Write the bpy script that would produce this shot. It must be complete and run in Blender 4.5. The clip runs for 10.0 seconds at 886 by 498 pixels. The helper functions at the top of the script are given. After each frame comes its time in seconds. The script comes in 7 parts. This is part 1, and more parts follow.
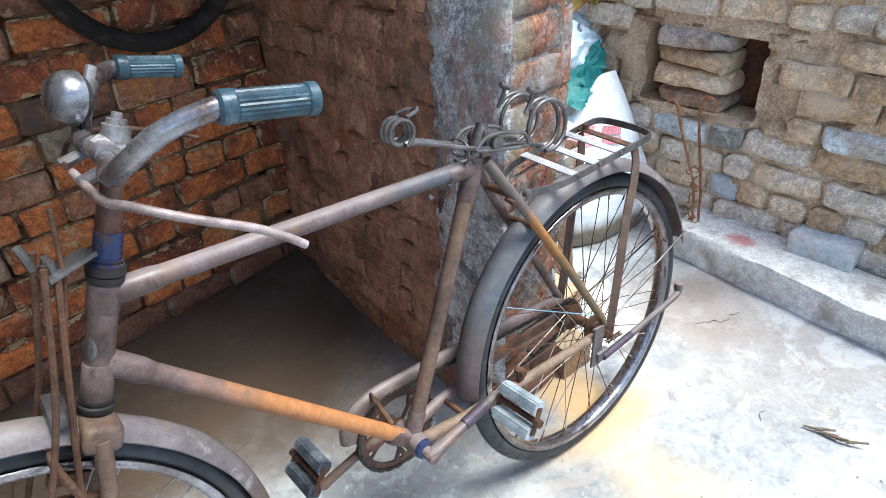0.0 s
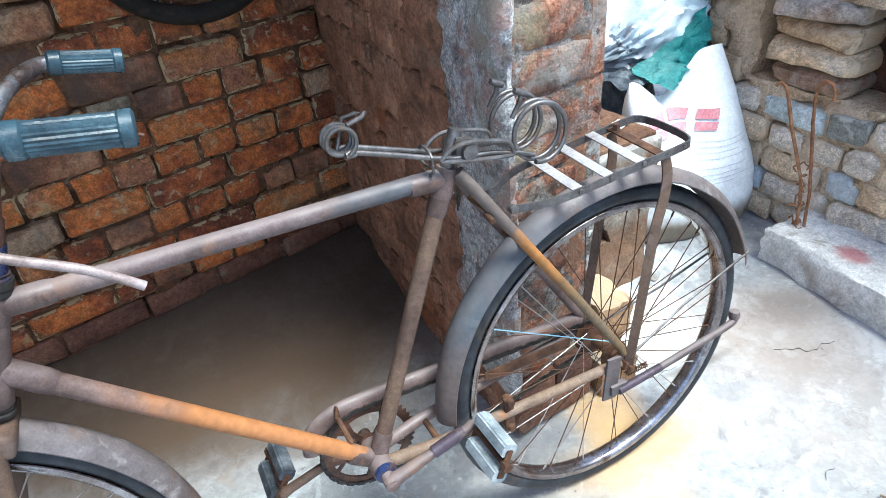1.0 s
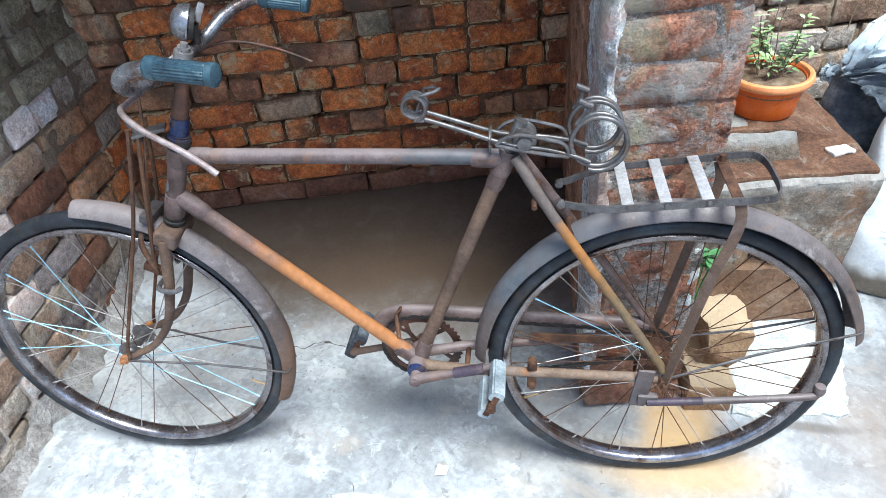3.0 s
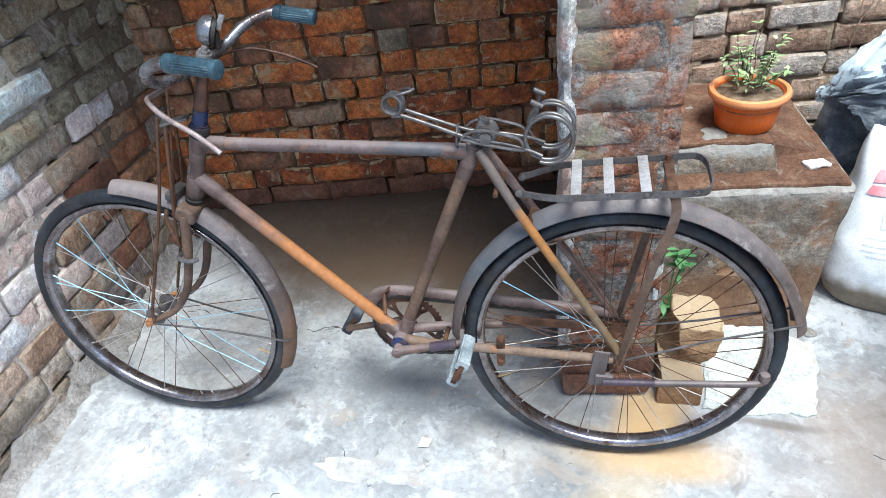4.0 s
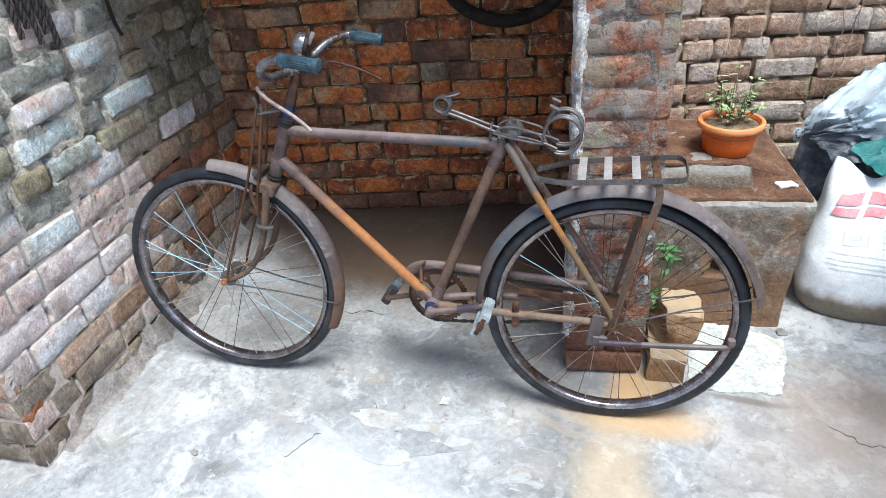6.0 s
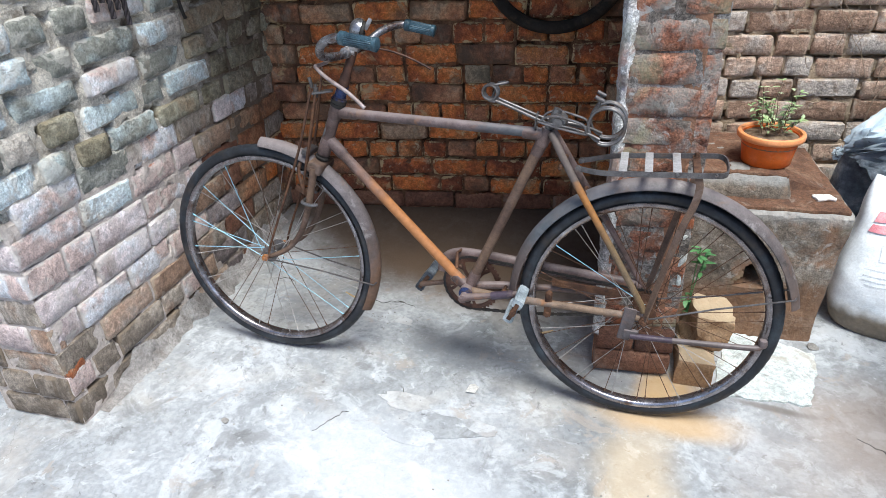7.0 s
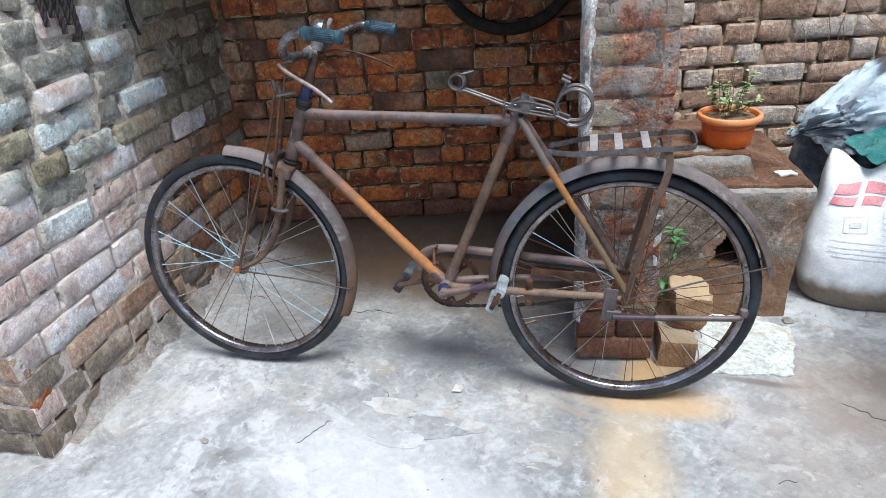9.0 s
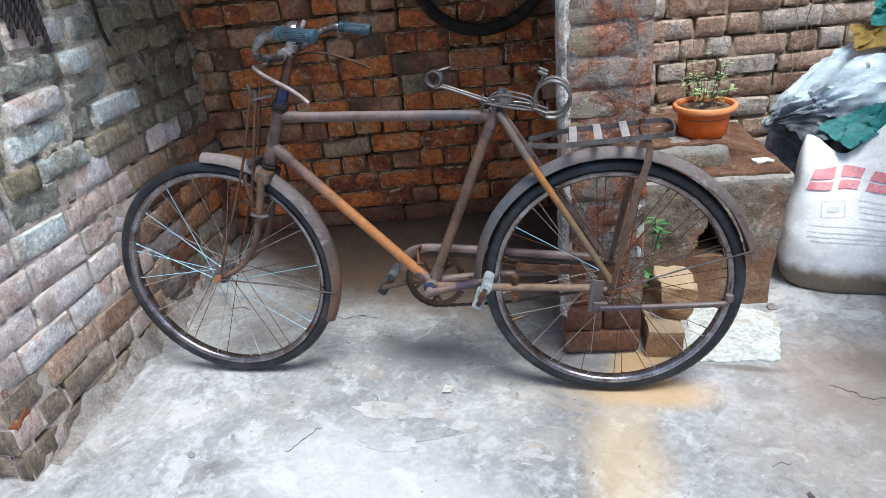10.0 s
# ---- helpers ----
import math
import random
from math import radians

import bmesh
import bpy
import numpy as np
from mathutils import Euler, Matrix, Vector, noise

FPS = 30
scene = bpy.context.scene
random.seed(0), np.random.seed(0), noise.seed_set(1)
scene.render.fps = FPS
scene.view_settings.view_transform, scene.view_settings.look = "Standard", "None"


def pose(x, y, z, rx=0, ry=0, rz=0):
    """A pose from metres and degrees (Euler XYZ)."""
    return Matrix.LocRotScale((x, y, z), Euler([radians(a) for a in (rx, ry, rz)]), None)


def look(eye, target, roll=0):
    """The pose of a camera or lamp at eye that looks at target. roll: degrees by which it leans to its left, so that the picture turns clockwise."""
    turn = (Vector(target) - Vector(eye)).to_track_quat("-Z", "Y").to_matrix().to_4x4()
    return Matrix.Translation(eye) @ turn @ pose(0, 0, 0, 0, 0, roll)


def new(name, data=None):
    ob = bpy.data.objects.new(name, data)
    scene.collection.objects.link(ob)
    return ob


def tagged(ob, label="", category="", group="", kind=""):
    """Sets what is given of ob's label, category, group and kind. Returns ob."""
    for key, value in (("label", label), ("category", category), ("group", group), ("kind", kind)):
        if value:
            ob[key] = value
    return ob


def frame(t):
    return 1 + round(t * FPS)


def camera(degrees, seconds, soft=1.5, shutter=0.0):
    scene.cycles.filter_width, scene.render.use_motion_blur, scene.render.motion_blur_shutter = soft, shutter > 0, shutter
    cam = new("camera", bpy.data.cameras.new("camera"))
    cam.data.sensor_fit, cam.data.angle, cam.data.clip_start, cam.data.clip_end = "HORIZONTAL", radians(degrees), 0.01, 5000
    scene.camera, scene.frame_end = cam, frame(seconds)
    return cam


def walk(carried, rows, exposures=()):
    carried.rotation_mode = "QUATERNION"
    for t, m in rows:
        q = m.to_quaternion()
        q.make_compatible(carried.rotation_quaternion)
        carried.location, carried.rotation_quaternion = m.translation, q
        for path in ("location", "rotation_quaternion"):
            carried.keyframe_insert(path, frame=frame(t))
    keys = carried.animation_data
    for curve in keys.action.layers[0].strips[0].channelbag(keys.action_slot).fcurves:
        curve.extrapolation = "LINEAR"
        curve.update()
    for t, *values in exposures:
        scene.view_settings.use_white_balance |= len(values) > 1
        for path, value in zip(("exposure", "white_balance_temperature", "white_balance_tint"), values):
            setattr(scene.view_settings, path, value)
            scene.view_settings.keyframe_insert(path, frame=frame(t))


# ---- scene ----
# camera and walk
cam = camera(69.3, 10.0, soft=0.5)
PATH = [
    (0, (-0.938, -0.661, 1.297), (0.038, 0.734, 0.248), -2.4),
    (0.5, (-0.768, -0.676, 1.291), (-0.048, 0.869, 0.244), -4.1),
    (1, (-0.616, -0.665, 1.302), (-0.054, 0.878, 0.16), -6.1),
    (1.5, (-0.498, -0.714, 1.319), (-0.138, 0.902, 0.196), -7.3),
    (2, (-0.368, -0.811, 1.37), (-0.473, 0.779, 0.162), -10.8),
    (2.5, (-0.285, -0.82, 1.403), (-0.481, 0.719, 0.14), -7.6),
    (3, (-0.199, -0.82, 1.433), (-0.577, 0.679, 0.165), -6.9),
    (3.2, (-0.162, -0.831, 1.429), (-0.538, 0.668, 0.159), -6.3),
    (4.3, (0.016, -1.017, 1.472), (-0.573, 0.506, 0.318), -7.2),
    (4.5, (0.017, -1.051, 1.482), (-0.572, 0.489, 0.349), -5.8),
    (5, (0.039, -1.156, 1.483), (-0.552, 0.415, 0.396), -4.4),
    (5.5, (0.047, -1.28, 1.496), (-0.538, 0.308, 0.431), -4.7),
    (5.7, (0.052, -1.31, 1.493), (-0.524, 0.276, 0.419), -4.8),
    (6.8, (0.043, -1.44, 1.43), (-0.61, 0.185, 0.465), -3.1),
    (7, (0.038, -1.453, 1.414), (-0.62, 0.157, 0.426), -2.2),
    (7.5, (0.032, -1.463, 1.394), (-0.595, 0.194, 0.464), -3.2),
    (8, (0.024, -1.473, 1.37), (-0.564, 0.205, 0.455), -3.8),
    (8.5, (0.014, -1.485, 1.349), (-0.577, 0.198, 0.444), -3.8),
    (9, (0.01, -1.491, 1.324), (-0.554, 0.194, 0.407), -4.5),
    (9.5, (0.008, -1.495, 1.304), (-0.528, 0.186, 0.363), -4.9),
    (10, (0.004, -1.497, 1.287), (-0.509, 0.218, 0.396), -6.1),
]
walk(cam, [(t, look(eye, target, roll)) for t, eye, target, roll in PATH],
     exposures=[(0.0, 1.84, 6350, 8), (0.6, 1.90, 6250, 6), (1.2, 1.92, 6150, 6), (2.2, 1.80, 6000, 6), (3.0, 1.68, 6100, 7),
                (4.5, 1.48, 6350, 9), (5.5, 1.41, 6450, 10), (7.5, 1.26, 6500, 11), (10.0, 1.12, 6500, 12)])

# ---- sky and sun ----
SUN_EL, SUN_AZ = 67.0, 135.0      # degrees; the azimuth runs clockwise from +y
world = bpy.data.worlds.new("overcast_sky")
scene.world = world
world.use_nodes = True
wn = world.node_tree.nodes
sky = wn.new("ShaderNodeTexSky")
sky.sky_type, sky.sun_disc = "NISHITA", False
sky.sun_elevation, sky.sun_rotation = radians(SUN_EL), radians(SUN_AZ)
sky.air_density, sky.dust_density, sky.ozone_density = 1.0, 1.5, 1.0
wn["Background"].inputs["Strength"].default_value = 0.10
world.node_tree.links.new(sky.outputs[0], wn["Background"].inputs["Color"])
sun = new("sun", bpy.data.lights.new("sun", "SUN"))
sun.data.energy, sun.data.angle, sun.data.color = 2.10, radians(26), (0.945, 0.985, 0.945)
_d = Vector((math.sin(radians(SUN_AZ)) * math.cos(radians(SUN_EL)), math.cos(radians(SUN_AZ)) * math.cos(radians(SUN_EL)), math.sin(radians(SUN_EL))))
sun.matrix_world = look(_d * 20, (0, 0, 0))


# ---- materials ----
def shade(name, colours, scale=8.0, rough=0.8, metal=0.0, bump=0.3, bump_scale=60.0, vary=0.0, stains=(), rough_vary=0.15,
          distance=0.005, detail=8.0, stretch=(1, 1, 1), speck=0.28, joined=False):
    """A node material: a ramp of colours over grain, a shift for each object, stains [(colour, scale, from, to, amount)], fine relief."""
    m = bpy.data.materials.new(name)
    m.use_nodes = True
    n, l = m.node_tree.nodes, m.node_tree.links
    b = n["Principled BSDF"]
    tc, info = n.new("ShaderNodeTexCoord"), n.new("ShaderNodeObjectInfo")
    off = n.new("ShaderNodeVectorMath"); off.operation = "MULTIPLY_ADD"
    l.new(info.outputs["Random"], off.inputs[0]); off.inputs[1].default_value = (17.0, 31.0, 23.0)
    l.new(tc.outputs["Object"], off.inputs[2])
    mp = n.new("ShaderNodeMapping"); mp.inputs["Scale"].default_value = stretch
    if joined:
        l.new(n.new("ShaderNodeNewGeometry").outputs["Position"], mp.inputs["Vector"])
    else:
        l.new(off.outputs[0], mp.inputs["Vector"])
    vec = mp.outputs[0]

    def noise_tex(sc, det=detail, ro=0.6, dist=0.0):
        t = n.new("ShaderNodeTexNoise")
        t.inputs["Scale"].default_value, t.inputs["Detail"].default_value = sc, det
        t.inputs["Roughness"].default_value, t.inputs["Distortion"].default_value = ro, dist
        l.new(vec, t.inputs["Vector"])
        return t.outputs[0]

    def ramp(src, stops):
        r = n.new("ShaderNodeValToRGB")
        e = r.color_ramp.elements
        while len(e) < len(stops):
            e.new(0.5)
        for k, (p, c) in enumerate(stops):
            e[k].position, e[k].color = p, (*c, 1)
        l.new(src, r.inputs[0])
        return r.outputs[0]

    def mix(fac, a, c, kind="MIX"):
        x = n.new("ShaderNodeMix"); x.data_type, x.blend_type = "RGBA", kind
        if isinstance(fac, float):
            x.inputs[0].default_value = fac
        else:
            l.new(fac, x.inputs[0])
        l.new(a, x.inputs[6])
        if isinstance(c, tuple):
            x.inputs[7].default_value = (*c, 1)
        else:
            l.new(c, x.inputs[7])
        return x.outputs[2]

    src = noise_tex(scale)
    if vary:
        a = n.new("ShaderNodeMath"); a.operation = "MULTIPLY_ADD"
        l.new(info.outputs["Random"], a.inputs[0]); a.inputs[1].default_value = vary; l.new(src, a.inputs[2])
        c = n.new("ShaderNodeMath"); c.operation = "ADD"
        l.new(a.outputs[0], c.inputs[0]); c.inputs[1].default_value = -vary / 2
        src = c.outputs[0]
    lo, hi = 0.3, 0.7
    k = len(colours)
    col = ramp(src, [(lo + (hi - lo) * i / max(1, k - 1), c) for i, c in enumerate(colours)])
    grain = ramp(noise_tex(scale * 7, 4.0), [(0.38, (0.48, 0.48, 0.48)), (0.62, (1.38, 1.38, 1.38))])
    col = mix(speck, col, grain, "MULTIPLY")
    fine = ramp(noise_tex(scale * 26, 3.0), [(0.41, (0.55, 0.55, 0.55)), (0.59, (1.32, 1.32, 1.32))])
    col = mix(speck, col, fine, "MULTIPLY")
    if speck > 0.38:
        pits = ramp(noise_tex(scale * 9 if scale > 5 else 55, 6.0, 0.7), [(0.62, (1, 1, 1)), (0.68, (0.45, 0.45, 0.45))])
        col = mix(0.75, col, pits, "MULTIPLY")
    for c, sc, p0, p1, amount in stains:
        f = ramp(noise_tex(sc, 9.0, 0.65, 0.6), [(p0, (0, 0, 0)), (p1, (amount, amount, amount))])
        col = mix(f, col, c)
    l.new(col, b.inputs["Base Color"])
    rr = n.new("ShaderNodeMapRange")
    l.new(noise_tex(scale * 2.3), rr.inputs[0])
    rr.inputs[1].default_value, rr.inputs[2].default_value = 0.3, 0.7
    rr.inputs[3].default_value, rr.inputs[4].default_value = max(0.03, rough - rough_vary), min(1.0, rough + rough_vary)
    l.new(rr.outputs[0], b.inputs["Roughness"])
    b.inputs["Metallic"].default_value = metal
    b.inputs["Specular IOR Level"].default_value = 0.35
    if bump:
        h1, h2 = noise_tex(bump_scale, 6.0, 0.7), noise_tex(bump_scale * 0.22, 4.0)
        s = n.new("ShaderNodeMath"); s.operation = "MULTIPLY_ADD"
        l.new(h2, s.inputs[0]); s.inputs[1].default_value = 1.6; l.new(h1, s.inputs[2])
        bp = n.new("ShaderNodeBump"); bp.inputs["Strength"].default_value, bp.inputs["Distance"].default_value = bump, distance
        l.new(s.outputs[0], bp.inputs["Height"])
        l.new(bp.outputs[0], b.inputs["Normal"])
    return m


M = {
    "brick_red": shade("red_brick", [(0.18, 0.057, 0.03), (0.37, 0.105, 0.04), (0.53, 0.16, 0.046), (0.46, 0.185, 0.07), (0.33, 0.14, 0.078)], 7, 0.9, bump=1.0, bump_scale=70, distance=0.008, vary=0.36, speck=0.55,
                       stains=[((0.40, 0.32, 0.21), 12, 0.60, 0.68, 0.65), ((0.085, 0.05, 0.032), 6, 0.56, 0.66, 0.75), ((0.48, 0.40, 0.27), 30, 0.60, 0.66, 0.65)]),
    "brick_dark": shade("dark_brown_brick", [(0.15, 0.068, 0.042), (0.28, 0.12, 0.066), (0.38, 0.19, 0.105), (0.33, 0.22, 0.145)], 8, 0.92, bump=1.0, vary=0.4, speck=0.5,
                        stains=[((0.28, 0.245, 0.20), 11, 0.55, 0.68, 0.6), ((0.055, 0.045, 0.035), 5, 0.5, 0.66, 0.8)]),
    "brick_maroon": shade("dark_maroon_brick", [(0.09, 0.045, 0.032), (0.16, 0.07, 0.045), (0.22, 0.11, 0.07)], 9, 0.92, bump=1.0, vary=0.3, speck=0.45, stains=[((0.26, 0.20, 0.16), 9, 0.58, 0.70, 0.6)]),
    "brick_dim": shade("dim_brown_brick", [(0.25, 0.125, 0.078), (0.42, 0.21, 0.13), (0.55, 0.31, 0.20)], 4, 0.93, bump=1.0, bump_scale=55, distance=0.008, vary=0.25, speck=0.45, joined=True,
                       stains=[((0.27, 0.20, 0.145), 6, 0.54, 0.66, 0.55), ((0.36, 0.12, 0.045), 4, 0.56, 0.66, 0.75), ((0.075, 0.055, 0.042), 9, 0.56, 0.66, 0.6)]),
    "brick_plastered": shade("brick_under_thin_plaster", [(0.14, 0.075, 0.055), (0.27, 0.10, 0.06), (0.34, 0.16, 0.10), (0.25, 0.21, 0.165)], 7, 0.92, bump=1.0, bump_scale=80, distance=0.012, speck=0.8, joined=True,
                             stains=[((0.31, 0.31, 0.28), 5, 0.52, 0.60, 0.65), ((0.08, 0.065, 0.055), 13, 0.56, 0.62, 0.75), ((0.46, 0.465, 0.44), 24, 0.59, 0.65, 0.55), ((0.40, 0.125, 0.055), 7, 0.53, 0.61, 0.8), ((0.29, 0.27, 0.17), 4, 0.56, 0.66, 0.65)]),
    "plaster_skin": shade("mottled_plaster_skin", [(0.40, 0.345, 0.335), (0.58, 0.56, 0.555), (0.72, 0.725, 0.73), (0.62, 0.51, 0.47)], 8, 0.93, bump=1.0, bump_scale=80, distance=0.012, speck=0.75, joined=True,
                          stains=[((0.50, 0.27, 0.21), 7, 0.51, 0.58, 0.70), ((0.76, 0.79, 0.80), 15, 0.56, 0.62, 0.6), ((0.15, 0.13, 0.125), 17, 0.57, 0.63, 0.7), ((0.44, 0.44, 0.35), 5, 0.57, 0.66, 0.5), ((0.24, 0.21, 0.27), 9, 0.60, 0.66, 0.65)]),
    "brick_olive": shade("olive_brown_brick", [(0.17, 0.145, 0.10), (0.29, 0.26, 0.185), (0.40, 0.375, 0.29), (0.33, 0.25, 0.17)], 8, 0.93, bump=1.0, bump_scale=70, distance=0.009, vary=0.5, speck=0.5,
                         stains=[((0.46, 0.42, 0.33), 12, 0.57, 0.68, 0.6), ((0.10, 0.085, 0.06), 6, 0.56, 0.67, 0.7)]),
    "brick_slate": shade("purplish_grey_brick", [(0.13, 0.105, 0.10), (0.23, 0.19, 0.188), (0.33, 0.285, 0.285), (0.27, 0.20, 0.17)], 8, 0.93, bump=1.0, bump_scale=70, distance=0.009, vary=0.4, speck=0.5,
                         stains=[((0.40, 0.36, 0.34), 10, 0.58, 0.68, 0.5), ((0.07, 0.058, 0.05), 6, 0.56, 0.66, 0.7)]),
    "brick_brown": shade("earth_stained_brick", [(0.19, 0.155, 0.125), (0.31, 0.26, 0.215), (0.41, 0.355, 0.305), (0.36, 0.245, 0.18)], 8, 0.93, bump=1.0, bump_scale=70, distance=0.009, vary=0.5, speck=0.5,
                         stains=[((0.48, 0.42, 0.34), 10, 0.57, 0.68, 0.6), ((0.12, 0.09, 0.065), 6, 0.56, 0.66, 0.7)]),
    "brick_grey": shade("weathered_grey_brick", [(0.25, 0.245, 0.21), (0.40, 0.44, 0.42), (0.55, 0.62, 0.62), (0.68, 0.74, 0.75), (0.48, 0.42, 0.36)], 7, 0.93, bump=1.0, bump_scale=70, distance=0.009, vary=0.8, speck=0.42,
                        stains=[((0.60, 0.57, 0.51), 12, 0.56, 0.70, 0.6), ((0.21, 0.185, 0.145), 7, 0.59, 0.72, 0.6)]),
    "brick_pink": shade("dusty_pink_brick", [(0.45, 0.355, 0.335), (0.60, 0.505, 0.49), (0.70, 0.62, 0.615), (0.62, 0.62, 0.635), (0.52, 0.39, 0.35)], 7, 0.93, bump=0.9, bump_scale=70, distance=0.008, vary=0.7, speck=0.40,
                        stains=[((0.58, 0.54, 0.50), 9, 0.52, 0.70, 0.6), ((0.50, 0.17, 0.07), 8, 0.67, 0.71, 0.8), ((0.25, 0.20, 0.17), 6, 0.61, 0.73, 0.5)]),
    "brick_pale": shade("pale_dusty_brick", [(0.29, 0.185, 0.13), (0.43, 0.285, 0.21), (0.53, 0.385, 0.30), (0.48, 0.425, 0.38)], 9, 0.92, bump=1.0, bump_scale=70, distance=0.009, vary=0.6, speck=0.5,
                        stains=[((0.52, 0.47, 0.40), 12, 0.56, 0.68, 0.65), ((0.20, 0.135, 0.095), 6, 0.57, 0.70, 0.65)]),
    "brick_tan": shade("earthen_tan_brick", [(0.52, 0.36, 0.22), (0.72, 0.52, 0.335), (0.82, 0.66, 0.47), (0.74, 0.66, 0.56)], 7, 0.93, bump=1.0, bump_scale=60, distance=0.010, vary=0.7, speck=0.5,
                       stains=[((0.58, 0.50, 0.41), 8, 0.54, 0.70, 0.6), ((0.22, 0.15, 0.095), 6, 0.57, 0.70, 0.65)]),
    "brick_orange": shade("broken_red_brown_brick", [(0.20, 0.105, 0.055), (0.33, 0.19, 0.10), (0.43, 0.28, 0.165)], 12, 0.9, bump=1.0, vary=0.2, speck=0.4, distance=0.008,
                          stains=[((0.50, 0.40, 0.27), 9, 0.57, 0.70, 0.6)]),
    "brick_blue": shade("blue_washed_brick", [(0.40, 0.47, 0.53), (0.52, 0.57, 0.60), (0.48, 0.42, 0.36)], 8, 0.9, bump=0.7, vary=0.2,
                        stains=[((0.44, 0.34, 0.25), 9, 0.54, 0.70, 0.7)]),
    "mortar_sand": shade("sandy_mortar", [(0.46, 0.42, 0.36), (0.65, 0.60, 0.525), (0.77, 0.73, 0.65)], 16, 0.95, bump=1.0, bump_scale=120, distance=0.008, speck=0.45, stains=[((0.16, 0.125, 0.09), 7, 0.54, 0.66, 0.7)]),
    "mortar_tan": shade("tan_mud_mortar", [(0.42, 0.30, 0.19), (0.60, 0.45, 0.31), (0.72, 0.58, 0.43)], 14, 0.95, bump=1.0, bump_scale=110, distance=0.008, speck=0.5, stains=[((0.13, 0.09, 0.06), 8, 0.56, 0.66, 0.7)]),
    "mortar_back": shade("earth_mortar_of_back_wall", [(0.045, 0.022, 0.013), (0.115, 0.056, 0.031), (0.22, 0.12, 0.065)], 12, 0.95, bump=1.0, bump_scale=110, distance=0.008, speck=0.45,
                         stains=[((0.36, 0.30, 0.21), 15, 0.58, 0.68, 0.7), ((0.30, 0.11, 0.05), 7, 0.58, 0.66, 0.6)]),
    "plaster": shade("worn_lime_plaster", [(0.10, 0.08, 0.068), (0.18, 0.155, 0.138), (0.27, 0.255, 0.24), (0.24, 0.13, 0.085)], 9, 0.92, bump=1.0, bump_scale=60, distance=0.009, speck=0.85,
                     stains=[((0.30, 0.105, 0.05), 6, 0.52, 0.62, 0.75), ((0.06, 0.05, 0.045), 12, 0.56, 0.66, 0.75), ((0.42, 0.43, 0.42), 22, 0.57, 0.65, 0.7)]),
    "plaster_plain": shade("plain_plaster", [(0.52, 0.50, 0.46), (0.60, 0.57, 0.52)], 3, 0.9, bump=0.4),
    "red_dust": shade("brick_dust_coat", [(0.085, 0.045, 0.03), (0.15, 0.075, 0.045), (0.215, 0.135, 0.09)], 14, 0.95, bump=1.0, bump_scale=90, speck=0.5,
                      stains=[((0.40, 0.35, 0.29), 10, 0.58, 0.70, 0.6)]),
    "kerb": shade("lime_washed_kerb", [(0.62, 0.60, 0.56), (0.76, 0.75, 0.72), (0.83, 0.82, 0.80)], 6, 0.92, bump=1.0, bump_scale=40, distance=0.012, speck=0.3,
                  stains=[((0.33, 0.27, 0.21), 6, 0.54, 0.70, 0.7)]),
    "limewash": shade("white_limewash", [(0.40, 0.43, 0.42), (0.56, 0.61, 0.60), (0.72, 0.77, 0.76)], 9, 0.9, bump=0.9, bump_scale=45, speck=0.45, stains=[((0.40, 0.37, 0.32), 9, 0.52, 0.62, 0.8), ((0.20, 0.18, 0.16), 14, 0.60, 0.68, 0.7)]),
    "fillet": shade("grey_cement_smear", [(0.22, 0.20, 0.185), (0.35, 0.325, 0.31), (0.45, 0.43, 0.42)], 12, 0.93, bump=1.0, bump_scale=90, distance=0.010, speck=0.36, stains=[((0.20, 0.165, 0.14), 9, 0.56, 0.66, 0.6), ((0.48, 0.47, 0.465), 14, 0.56, 0.66, 0.6)]),
    "chip_red": shade("fresh_red_brick_chip", [(0.24, 0.07, 0.03), (0.36, 0.12, 0.05), (0.42, 0.24, 0.15)], 30, 0.9, bump=1.0, speck=0.5),
    "crack": shade("crumbled_crack", [(0.05, 0.046, 0.042), (0.12, 0.11, 0.10)], 40, 0.95, bump=0.8),
    "roof": shade("concrete_roof", [(0.24, 0.22, 0.20), (0.32, 0.30, 0.27)], 4, 0.9, bump=0.4),
    # bicycle
    "paint_mauve": shade("dusty_mauve_paint", [(0.085, 0.056, 0.048), (0.17, 0.122, 0.108), (0.28, 0.215, 0.20)], 14, 0.48, bump=0.35, bump_scale=160, distance=0.001,
                         stains=[((0.30, 0.14, 0.06), 16, 0.58, 0.70, 0.8), ((0.05, 0.035, 0.03), 22, 0.60, 0.68, 0.8)]),
    "paint_grey": shade("dusty_grey_paint", [(0.062, 0.051, 0.048), (0.135, 0.113, 0.108), (0.24, 0.205, 0.20)], 9, 0.47, bump=0.35, bump_scale=140, distance=0.001,
                        stains=[((0.15, 0.18, 0.22), 6, 0.52, 0.68, 0.6), ((0.22, 0.13, 0.09), 12, 0.60, 0.70, 0.7), ((0.42, 0.38, 0.35), 24, 0.62, 0.70, 0.6)]),
    "paint_rust": shade("orange_rust_coat", [(0.20, 0.085, 0.035), (0.36, 0.14, 0.042), (0.43, 0.185, 0.062)], 12, 0.72, bump=0.4, bump_scale=180, distance=0.001,
                        stains=[((0.24, 0.17, 0.15), 9, 0.56, 0.70, 0.85), ((0.12, 0.06, 0.04), 26, 0.64, 0.72, 0.7)]),
